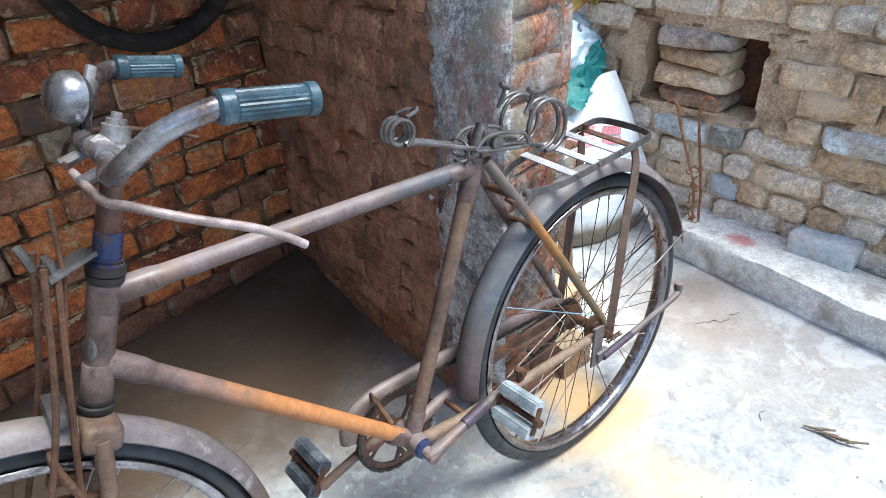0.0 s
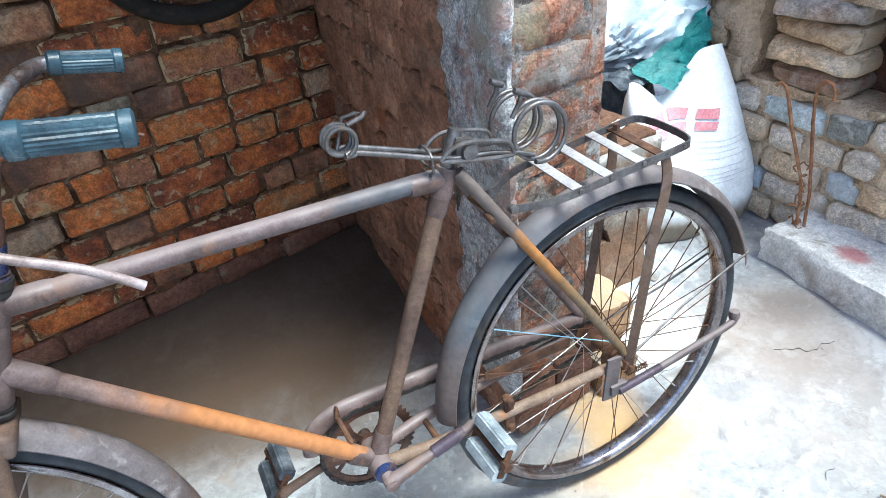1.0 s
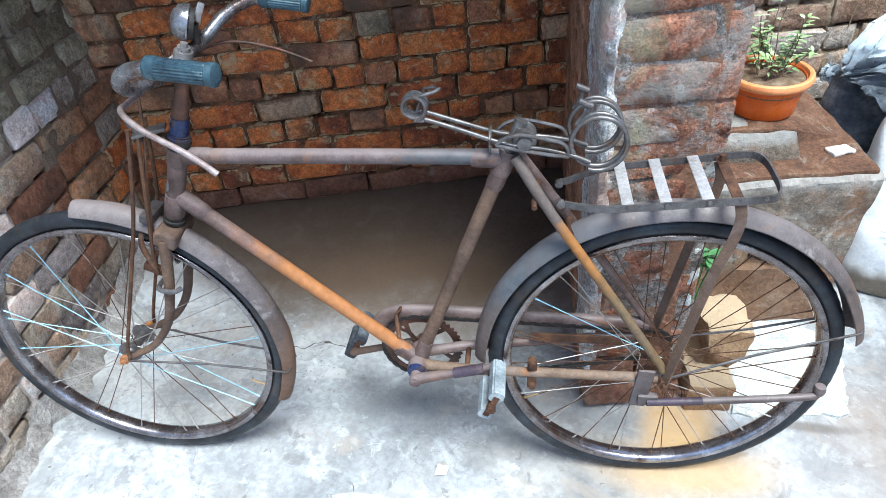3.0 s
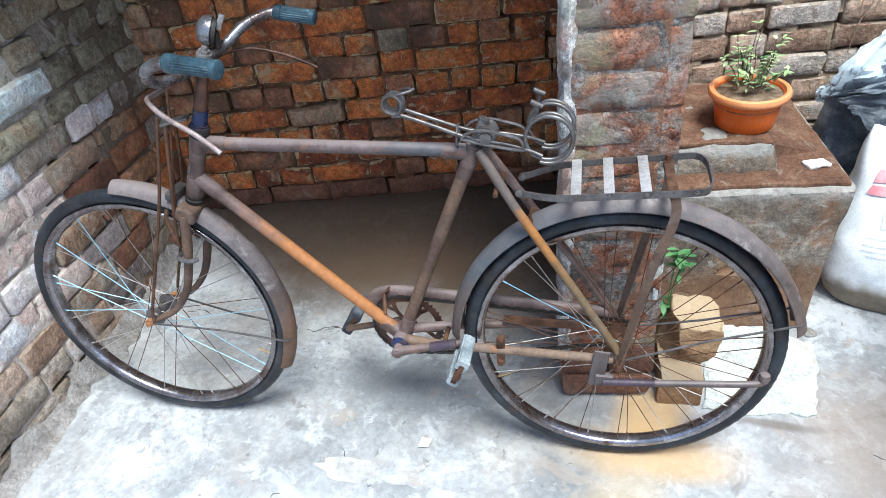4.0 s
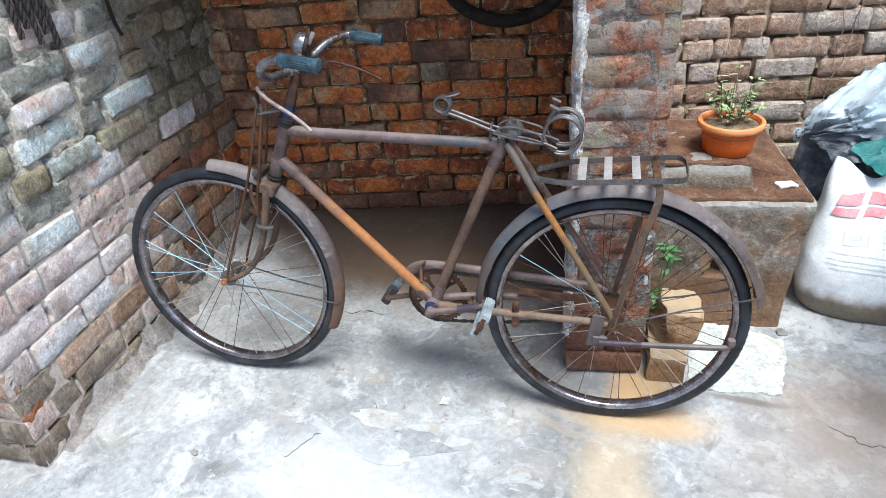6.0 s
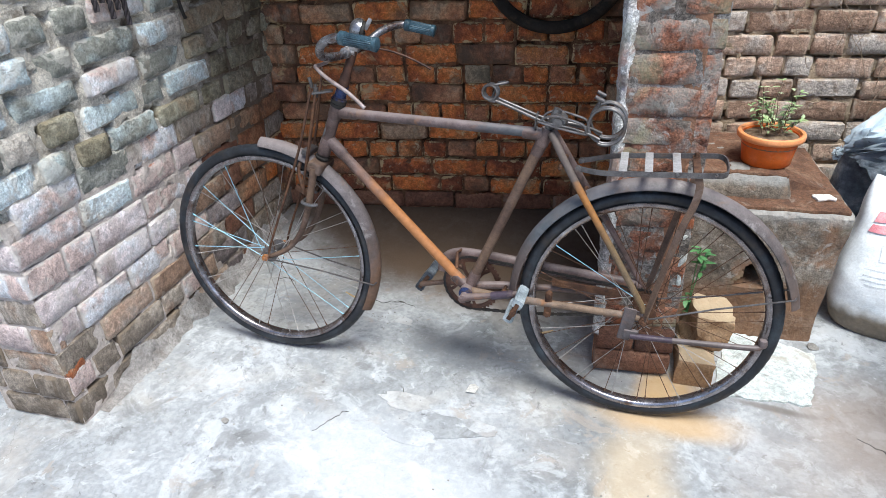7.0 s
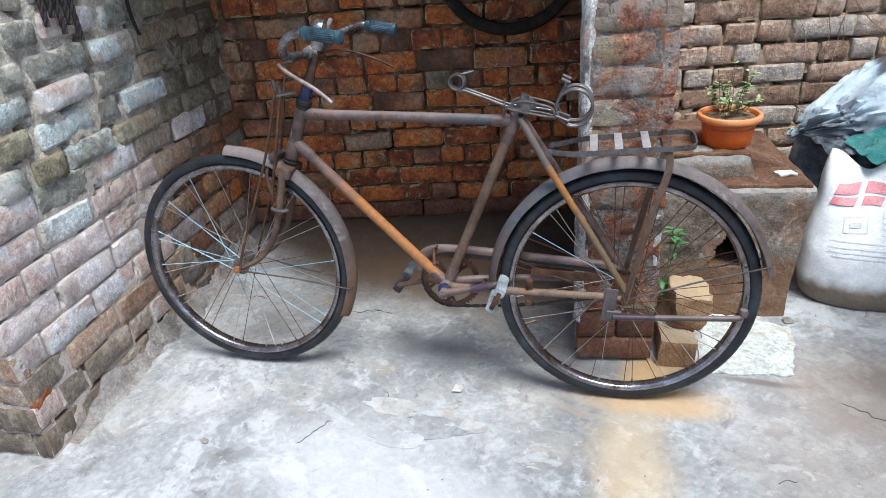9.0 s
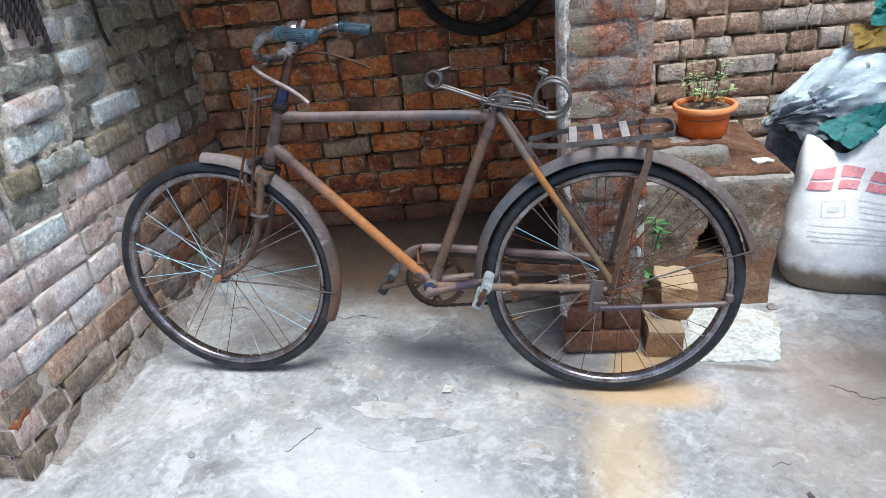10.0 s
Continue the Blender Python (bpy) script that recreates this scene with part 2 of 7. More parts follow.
    "paint_brown": shade("brown_rusted_paint", [(0.09, 0.055, 0.042), (0.15, 0.095, 0.07), (0.21, 0.135, 0.09)], 14, 0.7, bump=0.4, bump_scale=180, distance=0.001, stains=[((0.21, 0.165, 0.15), 12, 0.56, 0.68, 0.7), ((0.06, 0.04, 0.03), 24, 0.60, 0.7, 0.8)]),
    "paint_chain_stay": shade("dusty_tan_paint", [(0.12, 0.08, 0.056), (0.19, 0.128, 0.088), (0.18, 0.138, 0.115)], 12, 0.68, bump=0.4, bump_scale=180, distance=0.001,
                         stains=[((0.30, 0.13, 0.05), 12, 0.58, 0.68, 0.7), ((0.05, 0.035, 0.03), 26, 0.60, 0.68, 0.7)]),
    "paint_ochre": shade("ochre_rust_coat", [(0.28, 0.19, 0.09), (0.38, 0.26, 0.13), (0.30, 0.24, 0.18)], 12, 0.7, bump=0.4, bump_scale=180, distance=0.001,
                         stains=[((0.22, 0.18, 0.16), 11, 0.55, 0.68, 0.8)]),
    "rust": shade("brown_rust", [(0.06, 0.032, 0.022), (0.13, 0.065, 0.04), (0.22, 0.11, 0.06)], 30, 0.78, 0.25, bump=0.7, bump_scale=260, distance=0.001,
                  stains=[((0.28, 0.23, 0.19), 18, 0.58, 0.72, 0.6)]),
    "rust_bright": shade("flaking_orange_rust", [(0.17, 0.075, 0.04), (0.32, 0.15, 0.075), (0.43, 0.27, 0.17)], 30, 0.85, 0.1, bump=0.9, bump_scale=220, distance=0.002),
    "stem_dark": shade("dark_rusted_post", [(0.03, 0.016, 0.012), (0.07, 0.035, 0.025), (0.13, 0.06, 0.04)], 24, 0.5, 0.3, bump=0.5, bump_scale=240, distance=0.001),
    "steel": shade("tarnished_steel", [(0.10, 0.092, 0.09), (0.18, 0.172, 0.175), (0.29, 0.285, 0.295)], 22, 0.42, 0.65, bump=0.3, bump_scale=220, distance=0.0008,
                   stains=[((0.20, 0.13, 0.09), 20, 0.56, 0.70, 0.8)]),
    "bright_strip": shade("bright_worn_steel", [(0.36, 0.35, 0.35), (0.50, 0.49, 0.50)], 22, 0.5, 0.4, bump=0.3, stains=[((0.22, 0.16, 0.12), 20, 0.60, 0.70, 0.7)]),
    "iron": shade("dark_iron", [(0.06, 0.052, 0.052), (0.11, 0.10, 0.10), (0.17, 0.16, 0.16)], 18, 0.5, 0.5, bump=0.3, stains=[((0.20, 0.12, 0.08), 20, 0.58, 0.70, 0.7), ((0.32, 0.30, 0.30), 14, 0.60, 0.70, 0.5)]),
    "chrome": shade("worn_chrome", [(0.18, 0.165, 0.165), (0.31, 0.295, 0.30), (0.42, 0.41, 0.42)], 20, 0.40, 0.65, bump=0.15, bump_scale=200, distance=0.0006,
                    stains=[((0.25, 0.17, 0.12), 26, 0.58, 0.68, 0.85), ((0.33, 0.29, 0.26), 12, 0.55, 0.70, 0.6)]),
    "rim": shade("rust_streaked_rim", [(0.14, 0.115, 0.115), (0.27, 0.25, 0.26), (0.46, 0.46, 0.50)], 10, 0.22, 0.9, bump=0.3, bump_scale=200, distance=0.0008,
                 stains=[((0.11, 0.06, 0.04), 12, 0.55, 0.66, 0.85)]),
    # Newer, brighter spokes; the blue sky glint is put into their colour.
    "spoke_glint": shade("steel_with_sky_glint", [(0.22, 0.48, 0.62), (0.36, 0.62, 0.74)], 20, 0.4, 0.2, bump=0),
    "spoke_dull": shade("dull_steel_wire", [(0.32, 0.29, 0.27), (0.45, 0.43, 0.42)], 20, 0.45, 0.6, bump=0),
    "tyre": shade("dusty_black_rubber", [(0.008, 0.009, 0.010), (0.017, 0.019, 0.024), (0.034, 0.044, 0.055)], 14, 0.45, bump=0.5, bump_scale=200, distance=0.001,
                  stains=[((0.075, 0.055, 0.043), 9, 0.53, 0.70, 0.5)]),
    "grip": shade("blue_grey_rubber", [(0.014, 0.028, 0.040), (0.034, 0.070, 0.092), (0.075, 0.14, 0.175)], 18, 0.32, bump=0.4, bump_scale=200, distance=0.001,
                  stains=[((0.25, 0.34, 0.37), 16, 0.60, 0.72, 0.4), ((0.02, 0.025, 0.03), 12, 0.58, 0.70, 0.6)]),
    "pedal_rubber": shade("dusty_blue_rubber", [(0.13, 0.16, 0.18), (0.25, 0.29, 0.31), (0.40, 0.44, 0.46)], 25, 0.75, bump=0.5, bump_scale=200, distance=0.001),
    "pedal_dark": shade("black_blue_rubber", [(0.02, 0.026, 0.034), (0.06, 0.07, 0.085), (0.20, 0.23, 0.26)], 25, 0.6, bump=0.5, bump_scale=200, distance=0.001),
    "blue_band": shade("dark_blue_enamel", [(0.010, 0.016, 0.05), (0.022, 0.038, 0.11)], 25, 0.3, bump=0.2, stains=[((0.06, 0.04, 0.035), 20, 0.52, 0.62, 0.9)]),
    "purple": shade("violet_wrapped_steel", [(0.035, 0.024, 0.034), (0.07, 0.05, 0.072)], 25, 0.5, bump=0.3, stains=[((0.17, 0.13, 0.11), 20, 0.54, 0.68, 0.7)]),
    "paint_lever": shade("mauve_stained_lever", [(0.16, 0.115, 0.105), (0.27, 0.21, 0.20), (0.37, 0.31, 0.305)], 20, 0.5, 0.2, bump=0.3, stains=[((0.15, 0.08, 0.05), 24, 0.58, 0.68, 0.7)]),
    "bar_dull": shade("pitted_dull_chrome", [(0.14, 0.14, 0.15), (0.25, 0.25, 0.27), (0.36, 0.365, 0.39)], 26, 0.30, 0.75, bump=0.3, bump_scale=240, distance=0.0008, speck=0.22, stains=[((0.10, 0.055, 0.038), 11, 0.52, 0.62, 0.85), ((0.46, 0.45, 0.45), 14, 0.58, 0.68, 0.6)]),
    "bar_pale": shade("whitish_oxidised_alloy", [(0.30, 0.29, 0.29), (0.45, 0.44, 0.45), (0.58, 0.58, 0.60)], 26, 0.5, 0.3, bump=0.5, bump_scale=240, distance=0.001, stains=[((0.14, 0.09, 0.07), 18, 0.57, 0.66, 0.8)]),
    "tyre_old": shade("brown_dusty_old_rubber", [(0.012, 0.010, 0.009), (0.03, 0.024, 0.02)], 14, 0.95, bump=0.5, stains=[((0.10, 0.065, 0.04), 9, 0.52, 0.68, 0.7)]),
    "black": shade("black_grime", [(0.012, 0.011, 0.010), (0.035, 0.03, 0.027)], 20, 0.6, bump=0.4),
    # things about it
    "terracotta": shade("orange_plastic_pot", [(0.62, 0.115, 0.015), (0.72, 0.15, 0.022)], 10, 0.38, bump=0.05, speck=0.12, stains=[((0.50, 0.27, 0.14), 8, 0.56, 0.75, 0.5)]),
    "rim_orange": shade("pale_orange_pot_rim", [(0.74, 0.27, 0.10), (0.80, 0.34, 0.15)], 10, 0.42, bump=0.05, speck=0.12, stains=[((0.50, 0.30, 0.18), 14, 0.60, 0.75, 0.5)]),
    "soil": shade("dry_soil", [(0.10, 0.065, 0.04), (0.20, 0.14, 0.09), (0.32, 0.25, 0.18)], 40, 0.95, bump=1.0, bump_scale=120),
    "leaf": shade("fresh_green_leaf", [(0.04, 0.13, 0.045), (0.07, 0.20, 0.07), (0.12, 0.27, 0.10)], 20, 0.5, bump=0.2),
    "leaf_pale": shade("pale_variegated_leaf", [(0.17, 0.29, 0.10), (0.34, 0.46, 0.22), (0.56, 0.64, 0.44)], 40, 0.55, bump=0.2),
    "twig": shade("dry_twig", [(0.12, 0.085, 0.06), (0.24, 0.18, 0.13)], 40, 0.9, bump=0.5),
    "creeper": shade("dry_pale_creeper", [(0.22, 0.16, 0.11), (0.40, 0.31, 0.23)], 40, 0.9, bump=0.5),
    "sack": shade("white_woven_sack", [(0.78, 0.83, 0.86), (0.84, 0.88, 0.90), (0.88, 0.91, 0.925)], 6, 0.55, speck=0.12, bump=0.4, bump_scale=30, distance=0.006,
                  stains=[((0.50, 0.50, 0.50), 7, 0.58, 0.74, 0.5), ((0.32, 0.28, 0.22), 11, 0.66, 0.76, 0.6)]),
    "red_print": shade("faded_red_print", [(0.72, 0.22, 0.26), (0.78, 0.38, 0.41)], 18, 0.6, bump=0.2, stains=[((0.75, 0.70, 0.70), 25, 0.60, 0.70, 0.6)]),
    "grey_print": shade("faded_grey_print", [(0.62, 0.65, 0.68), (0.70, 0.73, 0.75)], 30, 0.6, bump=0.1),
    "sheet": shade("blue_white_plastic_sheet", [(0.42, 0.56, 0.66), (0.60, 0.73, 0.81), (0.76, 0.85, 0.90)], 4, 0.28, bump=0.35, bump_scale=9, distance=0.03, speck=0.08,
                   stains=[((0.30, 0.40, 0.48), 5.0, 0.54, 0.60, 0.6), ((0.07, 0.085, 0.12), 6.5, 0.585, 0.605, 0.85), ((0.09, 0.11, 0.15), 13, 0.62, 0.64, 0.8)]),
    "sheet_dark": shade("dark_printed_plastic", [(0.04, 0.05, 0.065), (0.14, 0.17, 0.21), (0.46, 0.52, 0.57)], 12, 0.45, bump=0.8, bump_scale=16, distance=0.02),
    "teal": shade("teal_tarpaulin", [(0.02, 0.20, 0.21), (0.04, 0.36, 0.36), (0.20, 0.55, 0.54)], 7, 0.42, bump=0.7, bump_scale=16, distance=0.015),
    "yellow": shade("yellow_brown_plastic", [(0.30, 0.16, 0.04), (0.50, 0.36, 0.11), (0.44, 0.09, 0.04)], 9, 0.5, bump=0.7, bump_scale=20, distance=0.01),
    "white_chip": shade("white_plaster_chip", [(0.72, 0.70, 0.66), (0.82, 0.80, 0.77)], 20, 0.8, bump=0.5),
    "rope": shade("black_braided_cord", [(0.018, 0.015, 0.018), (0.075, 0.062, 0.068)], 60, 0.85, bump=0.6, bump_scale=200),
    "stone": shade("grey_stone", [(0.20, 0.19, 0.175), (0.34, 0.32, 0.30)], 18, 0.9, bump=0.8),
}


def blot(m, x, y, rx, ry, lo, hi, amount, colour, src=None):
    """A patch of colour with a ragged outline about (x, y): spills, smears and painted shade."""
    n, l = m.node_tree.nodes, m.node_tree.links
    b = n["Principled BSDF"]
    src = src or b.inputs["Base Color"].links[0].from_socket
    tc = n.new("ShaderNodeTexCoord")
    nt = n.new("ShaderNodeTexNoise"); nt.inputs["Scale"].default_value, nt.inputs["Detail"].default_value = 4.5, 9.0
    l.new(tc.outputs["Object"], nt.inputs["Vector"])
    w = n.new("ShaderNodeVectorMath"); w.operation = "MULTIPLY_ADD"
    warp = min(0.30, 1.2 * min(rx, ry))
    l.new(nt.outputs["Color"], w.inputs[0]); w.inputs[1].default_value = (warp, warp, 0.0); l.new(tc.outputs["Object"], w.inputs[2])
    mp = n.new("ShaderNodeMapping"); mp.vector_type = "TEXTURE"
    mp.inputs["Location"].default_value, mp.inputs["Scale"].default_value = (x + warp / 2, y + warp / 2, 0), (rx, ry, 1)
    l.new(w.outputs[0], mp.inputs["Vector"])
    flat = n.new("ShaderNodeVectorMath"); flat.operation = "MULTIPLY"; flat.inputs[1].default_value = (1, 1, 0)
    l.new(mp.outputs[0], flat.inputs[0])
    ln = n.new("ShaderNodeVectorMath"); ln.operation = "LENGTH"; l.new(flat.outputs[0], ln.inputs[0])
    mr = n.new("ShaderNodeMapRange"); mr.interpolation_type = "SMOOTHSTEP"
    l.new(ln.outputs["Value"], mr.inputs[0])
    mr.inputs[1].default_value, mr.inputs[2].default_value, mr.inputs[3].default_value, mr.inputs[4].default_value = lo, hi, amount, 0.0
    x2 = n.new("ShaderNodeMix"); x2.data_type = "RGBA"
    l.new(mr.outputs[0], x2.inputs[0]); l.new(src, x2.inputs[6]); x2.inputs[7].default_value = (*colour, 1)
    l.new(x2.outputs[2], b.inputs["Base Color"])
    return x2.outputs[2]


def pale_tops(m, colour, lo=0.2, hi=0.75, amount=0.9):
    """Settled dust and top light put into the colour of upward faces."""
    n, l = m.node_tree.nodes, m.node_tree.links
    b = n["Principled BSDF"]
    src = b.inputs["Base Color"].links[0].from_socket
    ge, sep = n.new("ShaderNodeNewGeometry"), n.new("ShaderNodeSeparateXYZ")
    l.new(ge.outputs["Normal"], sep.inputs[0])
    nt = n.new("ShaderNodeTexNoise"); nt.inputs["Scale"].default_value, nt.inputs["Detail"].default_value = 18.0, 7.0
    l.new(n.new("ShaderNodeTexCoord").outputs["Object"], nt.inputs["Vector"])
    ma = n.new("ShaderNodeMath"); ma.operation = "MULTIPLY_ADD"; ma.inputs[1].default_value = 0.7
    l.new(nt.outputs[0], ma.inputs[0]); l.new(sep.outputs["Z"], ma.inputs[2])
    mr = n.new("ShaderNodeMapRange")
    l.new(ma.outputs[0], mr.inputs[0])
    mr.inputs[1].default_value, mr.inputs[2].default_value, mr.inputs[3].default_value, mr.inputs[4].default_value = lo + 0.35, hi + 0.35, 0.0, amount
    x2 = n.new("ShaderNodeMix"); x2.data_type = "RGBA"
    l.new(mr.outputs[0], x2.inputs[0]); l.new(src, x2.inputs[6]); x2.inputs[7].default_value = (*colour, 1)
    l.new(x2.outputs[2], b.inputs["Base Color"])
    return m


def smear(m, colour, scale, lo, hi, amount, seed=0.0):
    """Dust or mortar smeared over a wall in patches that run on from piece to piece."""
    n, l = m.node_tree.nodes, m.node_tree.links
    b = n["Principled BSDF"]
    src = b.inputs["Base Color"].links[0].from_socket
    ad = n.new("ShaderNodeVectorMath"); ad.operation = "ADD"; ad.inputs[1].default_value = (seed, seed * 1.7, seed * 0.6)
    l.new(n.new("ShaderNodeNewGeometry").outputs["Position"], ad.inputs[0])
    nt = n.new("ShaderNodeTexNoise")
    nt.inputs["Scale"].default_value, nt.inputs["Detail"].default_value, nt.inputs["Roughness"].default_value, nt.inputs["Distortion"].default_value = scale, 10.0, 0.66, 0.5
    l.new(ad.outputs[0], nt.inputs["Vector"])
    mr = n.new("ShaderNodeMapRange"); mr.interpolation_type = "SMOOTHSTEP"
    l.new(nt.outputs[0], mr.inputs[0])
    mr.inputs[1].default_value, mr.inputs[2].default_value, mr.inputs[3].default_value, mr.inputs[4].default_value = lo, hi, 0.0, amount
    x2 = n.new("ShaderNodeMix"); x2.data_type = "RGBA"
    l.new(mr.outputs[0], x2.inputs[0]); l.new(src, x2.inputs[6]); x2.inputs[7].default_value = (*colour, 1)
    l.new(x2.outputs[2], b.inputs["Base Color"])
    return m


def mortar_edge(m, colour, reach=0.007, amount=0.85, ragged=0.030):
    """Mortar that laps over a brick's edges, with a ragged border."""
    n, l = m.node_tree.nodes, m.node_tree.links
    b = n["Principled BSDF"]
    src = b.inputs["Base Color"].links[0].from_socket

    def calc(op, a, c, d=None):
        x = n.new("ShaderNodeMath"); x.operation = op
        for k, v in enumerate((a, c, d)):
            if v is None:
                continue
            if isinstance(v, (int, float)):
                x.inputs[k].default_value = v
            else:
                l.new(v, x.inputs[k])
        return x.outputs[0]
    tc, sep = n.new("ShaderNodeTexCoord"), n.new("ShaderNodeSeparateXYZ")
    l.new(tc.outputs["Generated"], sep.inputs[0])
    side = []
    for out, size in ((sep.outputs["X"], 0.16), (sep.outputs["Z"], 0.08)):
        a = calc("ABSOLUTE", calc("SUBTRACT", out, 0.5), 0.0)
        side.append(calc("MULTIPLY", calc("SUBTRACT", 0.5, a), size))
    e = calc("MINIMUM", side[0], side[1])
    nt = n.new("ShaderNodeTexNoise"); nt.inputs["Scale"].default_value, nt.inputs["Detail"].default_value, nt.inputs["Roughness"].default_value = 26.0, 8.0, 0.65
    l.new(n.new("ShaderNodeNewGeometry").outputs["Position"], nt.inputs["Vector"])
    e = calc("MULTIPLY_ADD", calc("SUBTRACT", nt.outputs[0], 0.5), ragged * 2, e)
    mr = n.new("ShaderNodeMapRange")
    l.new(e, mr.inputs[0])
    mr.inputs[1].default_value, mr.inputs[2].default_value, mr.inputs[3].default_value, mr.inputs[4].default_value = reach * 0.55, reach, amount, 0.0
    x2 = n.new("ShaderNodeMix"); x2.data_type = "RGBA"
    l.new(mr.outputs[0], x2.inputs[0]); l.new(src, x2.inputs[6]); x2.inputs[7].default_value = (*colour, 1)
    l.new(x2.outputs[2], b.inputs["Base Color"])
    return m


def toned_towards(m, p0, p1, lo, hi, colour, amount=0.9):
    """Wear, print or painted shade: a tone that changes on the way from p0 to p1, with a ragged border."""
    n, l = m.node_tree.nodes, m.node_tree.links
    b = n["Principled BSDF"]
    src = b.inputs["Base Color"].links[0].from_socket
    d = Vector(p1) - Vector(p0)
    tc = n.new("ShaderNodeTexCoord")
    sub = n.new("ShaderNodeVectorMath"); sub.operation = "SUBTRACT"; sub.inputs[1].default_value = p0
    l.new(tc.outputs["Object"], sub.inputs[0])
    dot = n.new("ShaderNodeVectorMath"); dot.operation = "DOT_PRODUCT"; dot.inputs[1].default_value = d / d.length_squared
    l.new(sub.outputs[0], dot.inputs[0])
    nt = n.new("ShaderNodeTexNoise"); nt.inputs["Scale"].default_value, nt.inputs["Detail"].default_value = 22.0, 7.0
    l.new(tc.outputs["Object"], nt.inputs["Vector"])
    ma = n.new("ShaderNodeMath"); ma.operation = "MULTIPLY_ADD"; ma.inputs[1].default_value = 0.5
    l.new(nt.outputs[0], ma.inputs[0]); l.new(dot.outputs["Value"], ma.inputs[2])
    mr = n.new("ShaderNodeMapRange"); mr.interpolation_type = "SMOOTHSTEP"
    l.new(ma.outputs[0], mr.inputs[0])
    mr.inputs[1].default_value, mr.inputs[2].default_value, mr.inputs[3].default_value, mr.inputs[4].default_value = lo + 0.25, hi + 0.25, 0.0, amount
    g = n.new("ShaderNodeTexNoise"); g.inputs["Scale"].default_value, g.inputs["Detail"].default_value = 70.0, 5.0
    l.new(tc.outputs["Object"], g.inputs["Vector"])
    gr = n.new("ShaderNodeValToRGB")
    e = gr.color_ramp.elements
    e[0].position, e[0].color = 0.3, (*[c * 0.8 for c in colour], 1)
    e[1].position, e[1].color = 0.7, (*[min(1, c * 1.15) for c in colour], 1)
    l.new(g.outputs[0], gr.inputs[0])
    x2 = n.new("ShaderNodeMix"); x2.data_type = "RGBA"
    l.new(mr.outputs[0], x2.inputs[0]); l.new(src, x2.inputs[6]); l.new(gr.outputs[0], x2.inputs[7])
    l.new(x2.outputs[2], b.inputs["Base Color"])
    return m


def concrete_floor():
    """Grey, dusty concrete: worn pale crust, dark damp blotches, painted shade, an ochre spill below the rear wheel."""
    m = shade("worn_concrete_floor", [(0.23, 0.235, 0.23), (0.31, 0.315, 0.31), (0.375, 0.38, 0.375), (0.43, 0.435, 0.435)], 2.2, 0.80, bump=0.8, bump_scale=34, distance=0.006, detail=12, speck=0.24,
              stains=[((0.40, 0.355, 0.31), 2.0, 0.53, 0.64, 0.50), ((0.23, 0.235, 0.235), 3.1, 0.54, 0.61, 0.55), ((0.58, 0.59, 0.59), 4.2, 0.545, 0.60, 0.50), ((0.17, 0.165, 0.155), 7.5, 0.58, 0.64, 0.55),
                      ((0.60, 0.61, 0.605), 10, 0.565, 0.625, 0.40), ((0.50, 0.455, 0.395), 1.6, 0.50, 0.62, 0.45), ((0.37, 0.31, 0.255), 9, 0.585, 0.64, 0.55), ((0.14, 0.135, 0.13), 19, 0.635, 0.675, 0.55), ((0.64, 0.645, 0.64), 27, 0.60, 0.66, 0.40),
                      ((0.12, 0.115, 0.11), 48, 0.66, 0.69, 0.7), ((0.24, 0.235, 0.22), 30, 0.58, 0.65, 0.45)])
    n, l = m.node_tree.nodes, m.node_tree.links
    b = n["Principled BSDF"]
    base = b.inputs["Base Color"].links[0].from_socket
    tc = n.new("ShaderNodeTexCoord")
    # thin curling edges of flaked crust
    ct = n.new("ShaderNodeTexNoise"); ct.inputs["Scale"].default_value, ct.inputs["Detail"].default_value, ct.inputs["Roughness"].default_value = 3.4, 7.0, 0.55
    l.new(tc.outputs["Object"], ct.inputs["Vector"])
    cr = n.new("ShaderNodeValToRGB")
    for k, (p, v) in enumerate(((0.496, 0.0), (0.4995, 0.45), (0.501, 0.45), (0.503, 0.0))):
        if k > 1:
            cr.color_ramp.elements.new(p)
        cr.color_ramp.elements[k].position, cr.color_ramp.elements[k].color = p, (v, v, v, 1)
    l.new(ct.outputs[0], cr.inputs[0])
    gate = n.new("ShaderNodeTexNoise"); gate.inputs["Scale"].default_value = 2.1
    l.new(tc.outputs["Object"], gate.inputs["Vector"])
    gr = n.new("ShaderNodeMapRange"); gr.inputs[1].default_value, gr.inputs[2].default_value = 0.50, 0.58
    l.new(gate.outputs[0], gr.inputs[0])
    gm = n.new("ShaderNodeMath"); gm.operation = "MULTIPLY"
    l.new(cr.outputs[0], gm.inputs[0]); l.new(gr.outputs[0], gm.inputs[1])
    cx = n.new("ShaderNodeMix"); cx.data_type = "RGBA"
    l.new(gm.outputs[0], cx.inputs[0]); l.new(base, cx.inputs[6]); cx.inputs[7].default_value = (0.13, 0.125, 0.12, 1)
    base = cx.outputs[2]
    l.new(base, b.inputs["Base Color"])
    blot(m, 0.05, -0.22, 0.13, 0.34, 0.30, 1.25, 0.58, (0.58, 0.44, 0.27))
    blot(m, 0.12, -0.60, 0.13, 0.34, 0.25, 1.3, 0.36, (0.53, 0.45, 0.34))
    blot(m, 0.10, 0.10, 0.26, 0.10, 0.4, 1.1, 0.75, (0.55, 0.36, 0.18))
    blot(m, 0.10, 0.22, 0.12, 0.13, 0.4, 1.1, 0.80, (0.60, 0.38, 0.17))
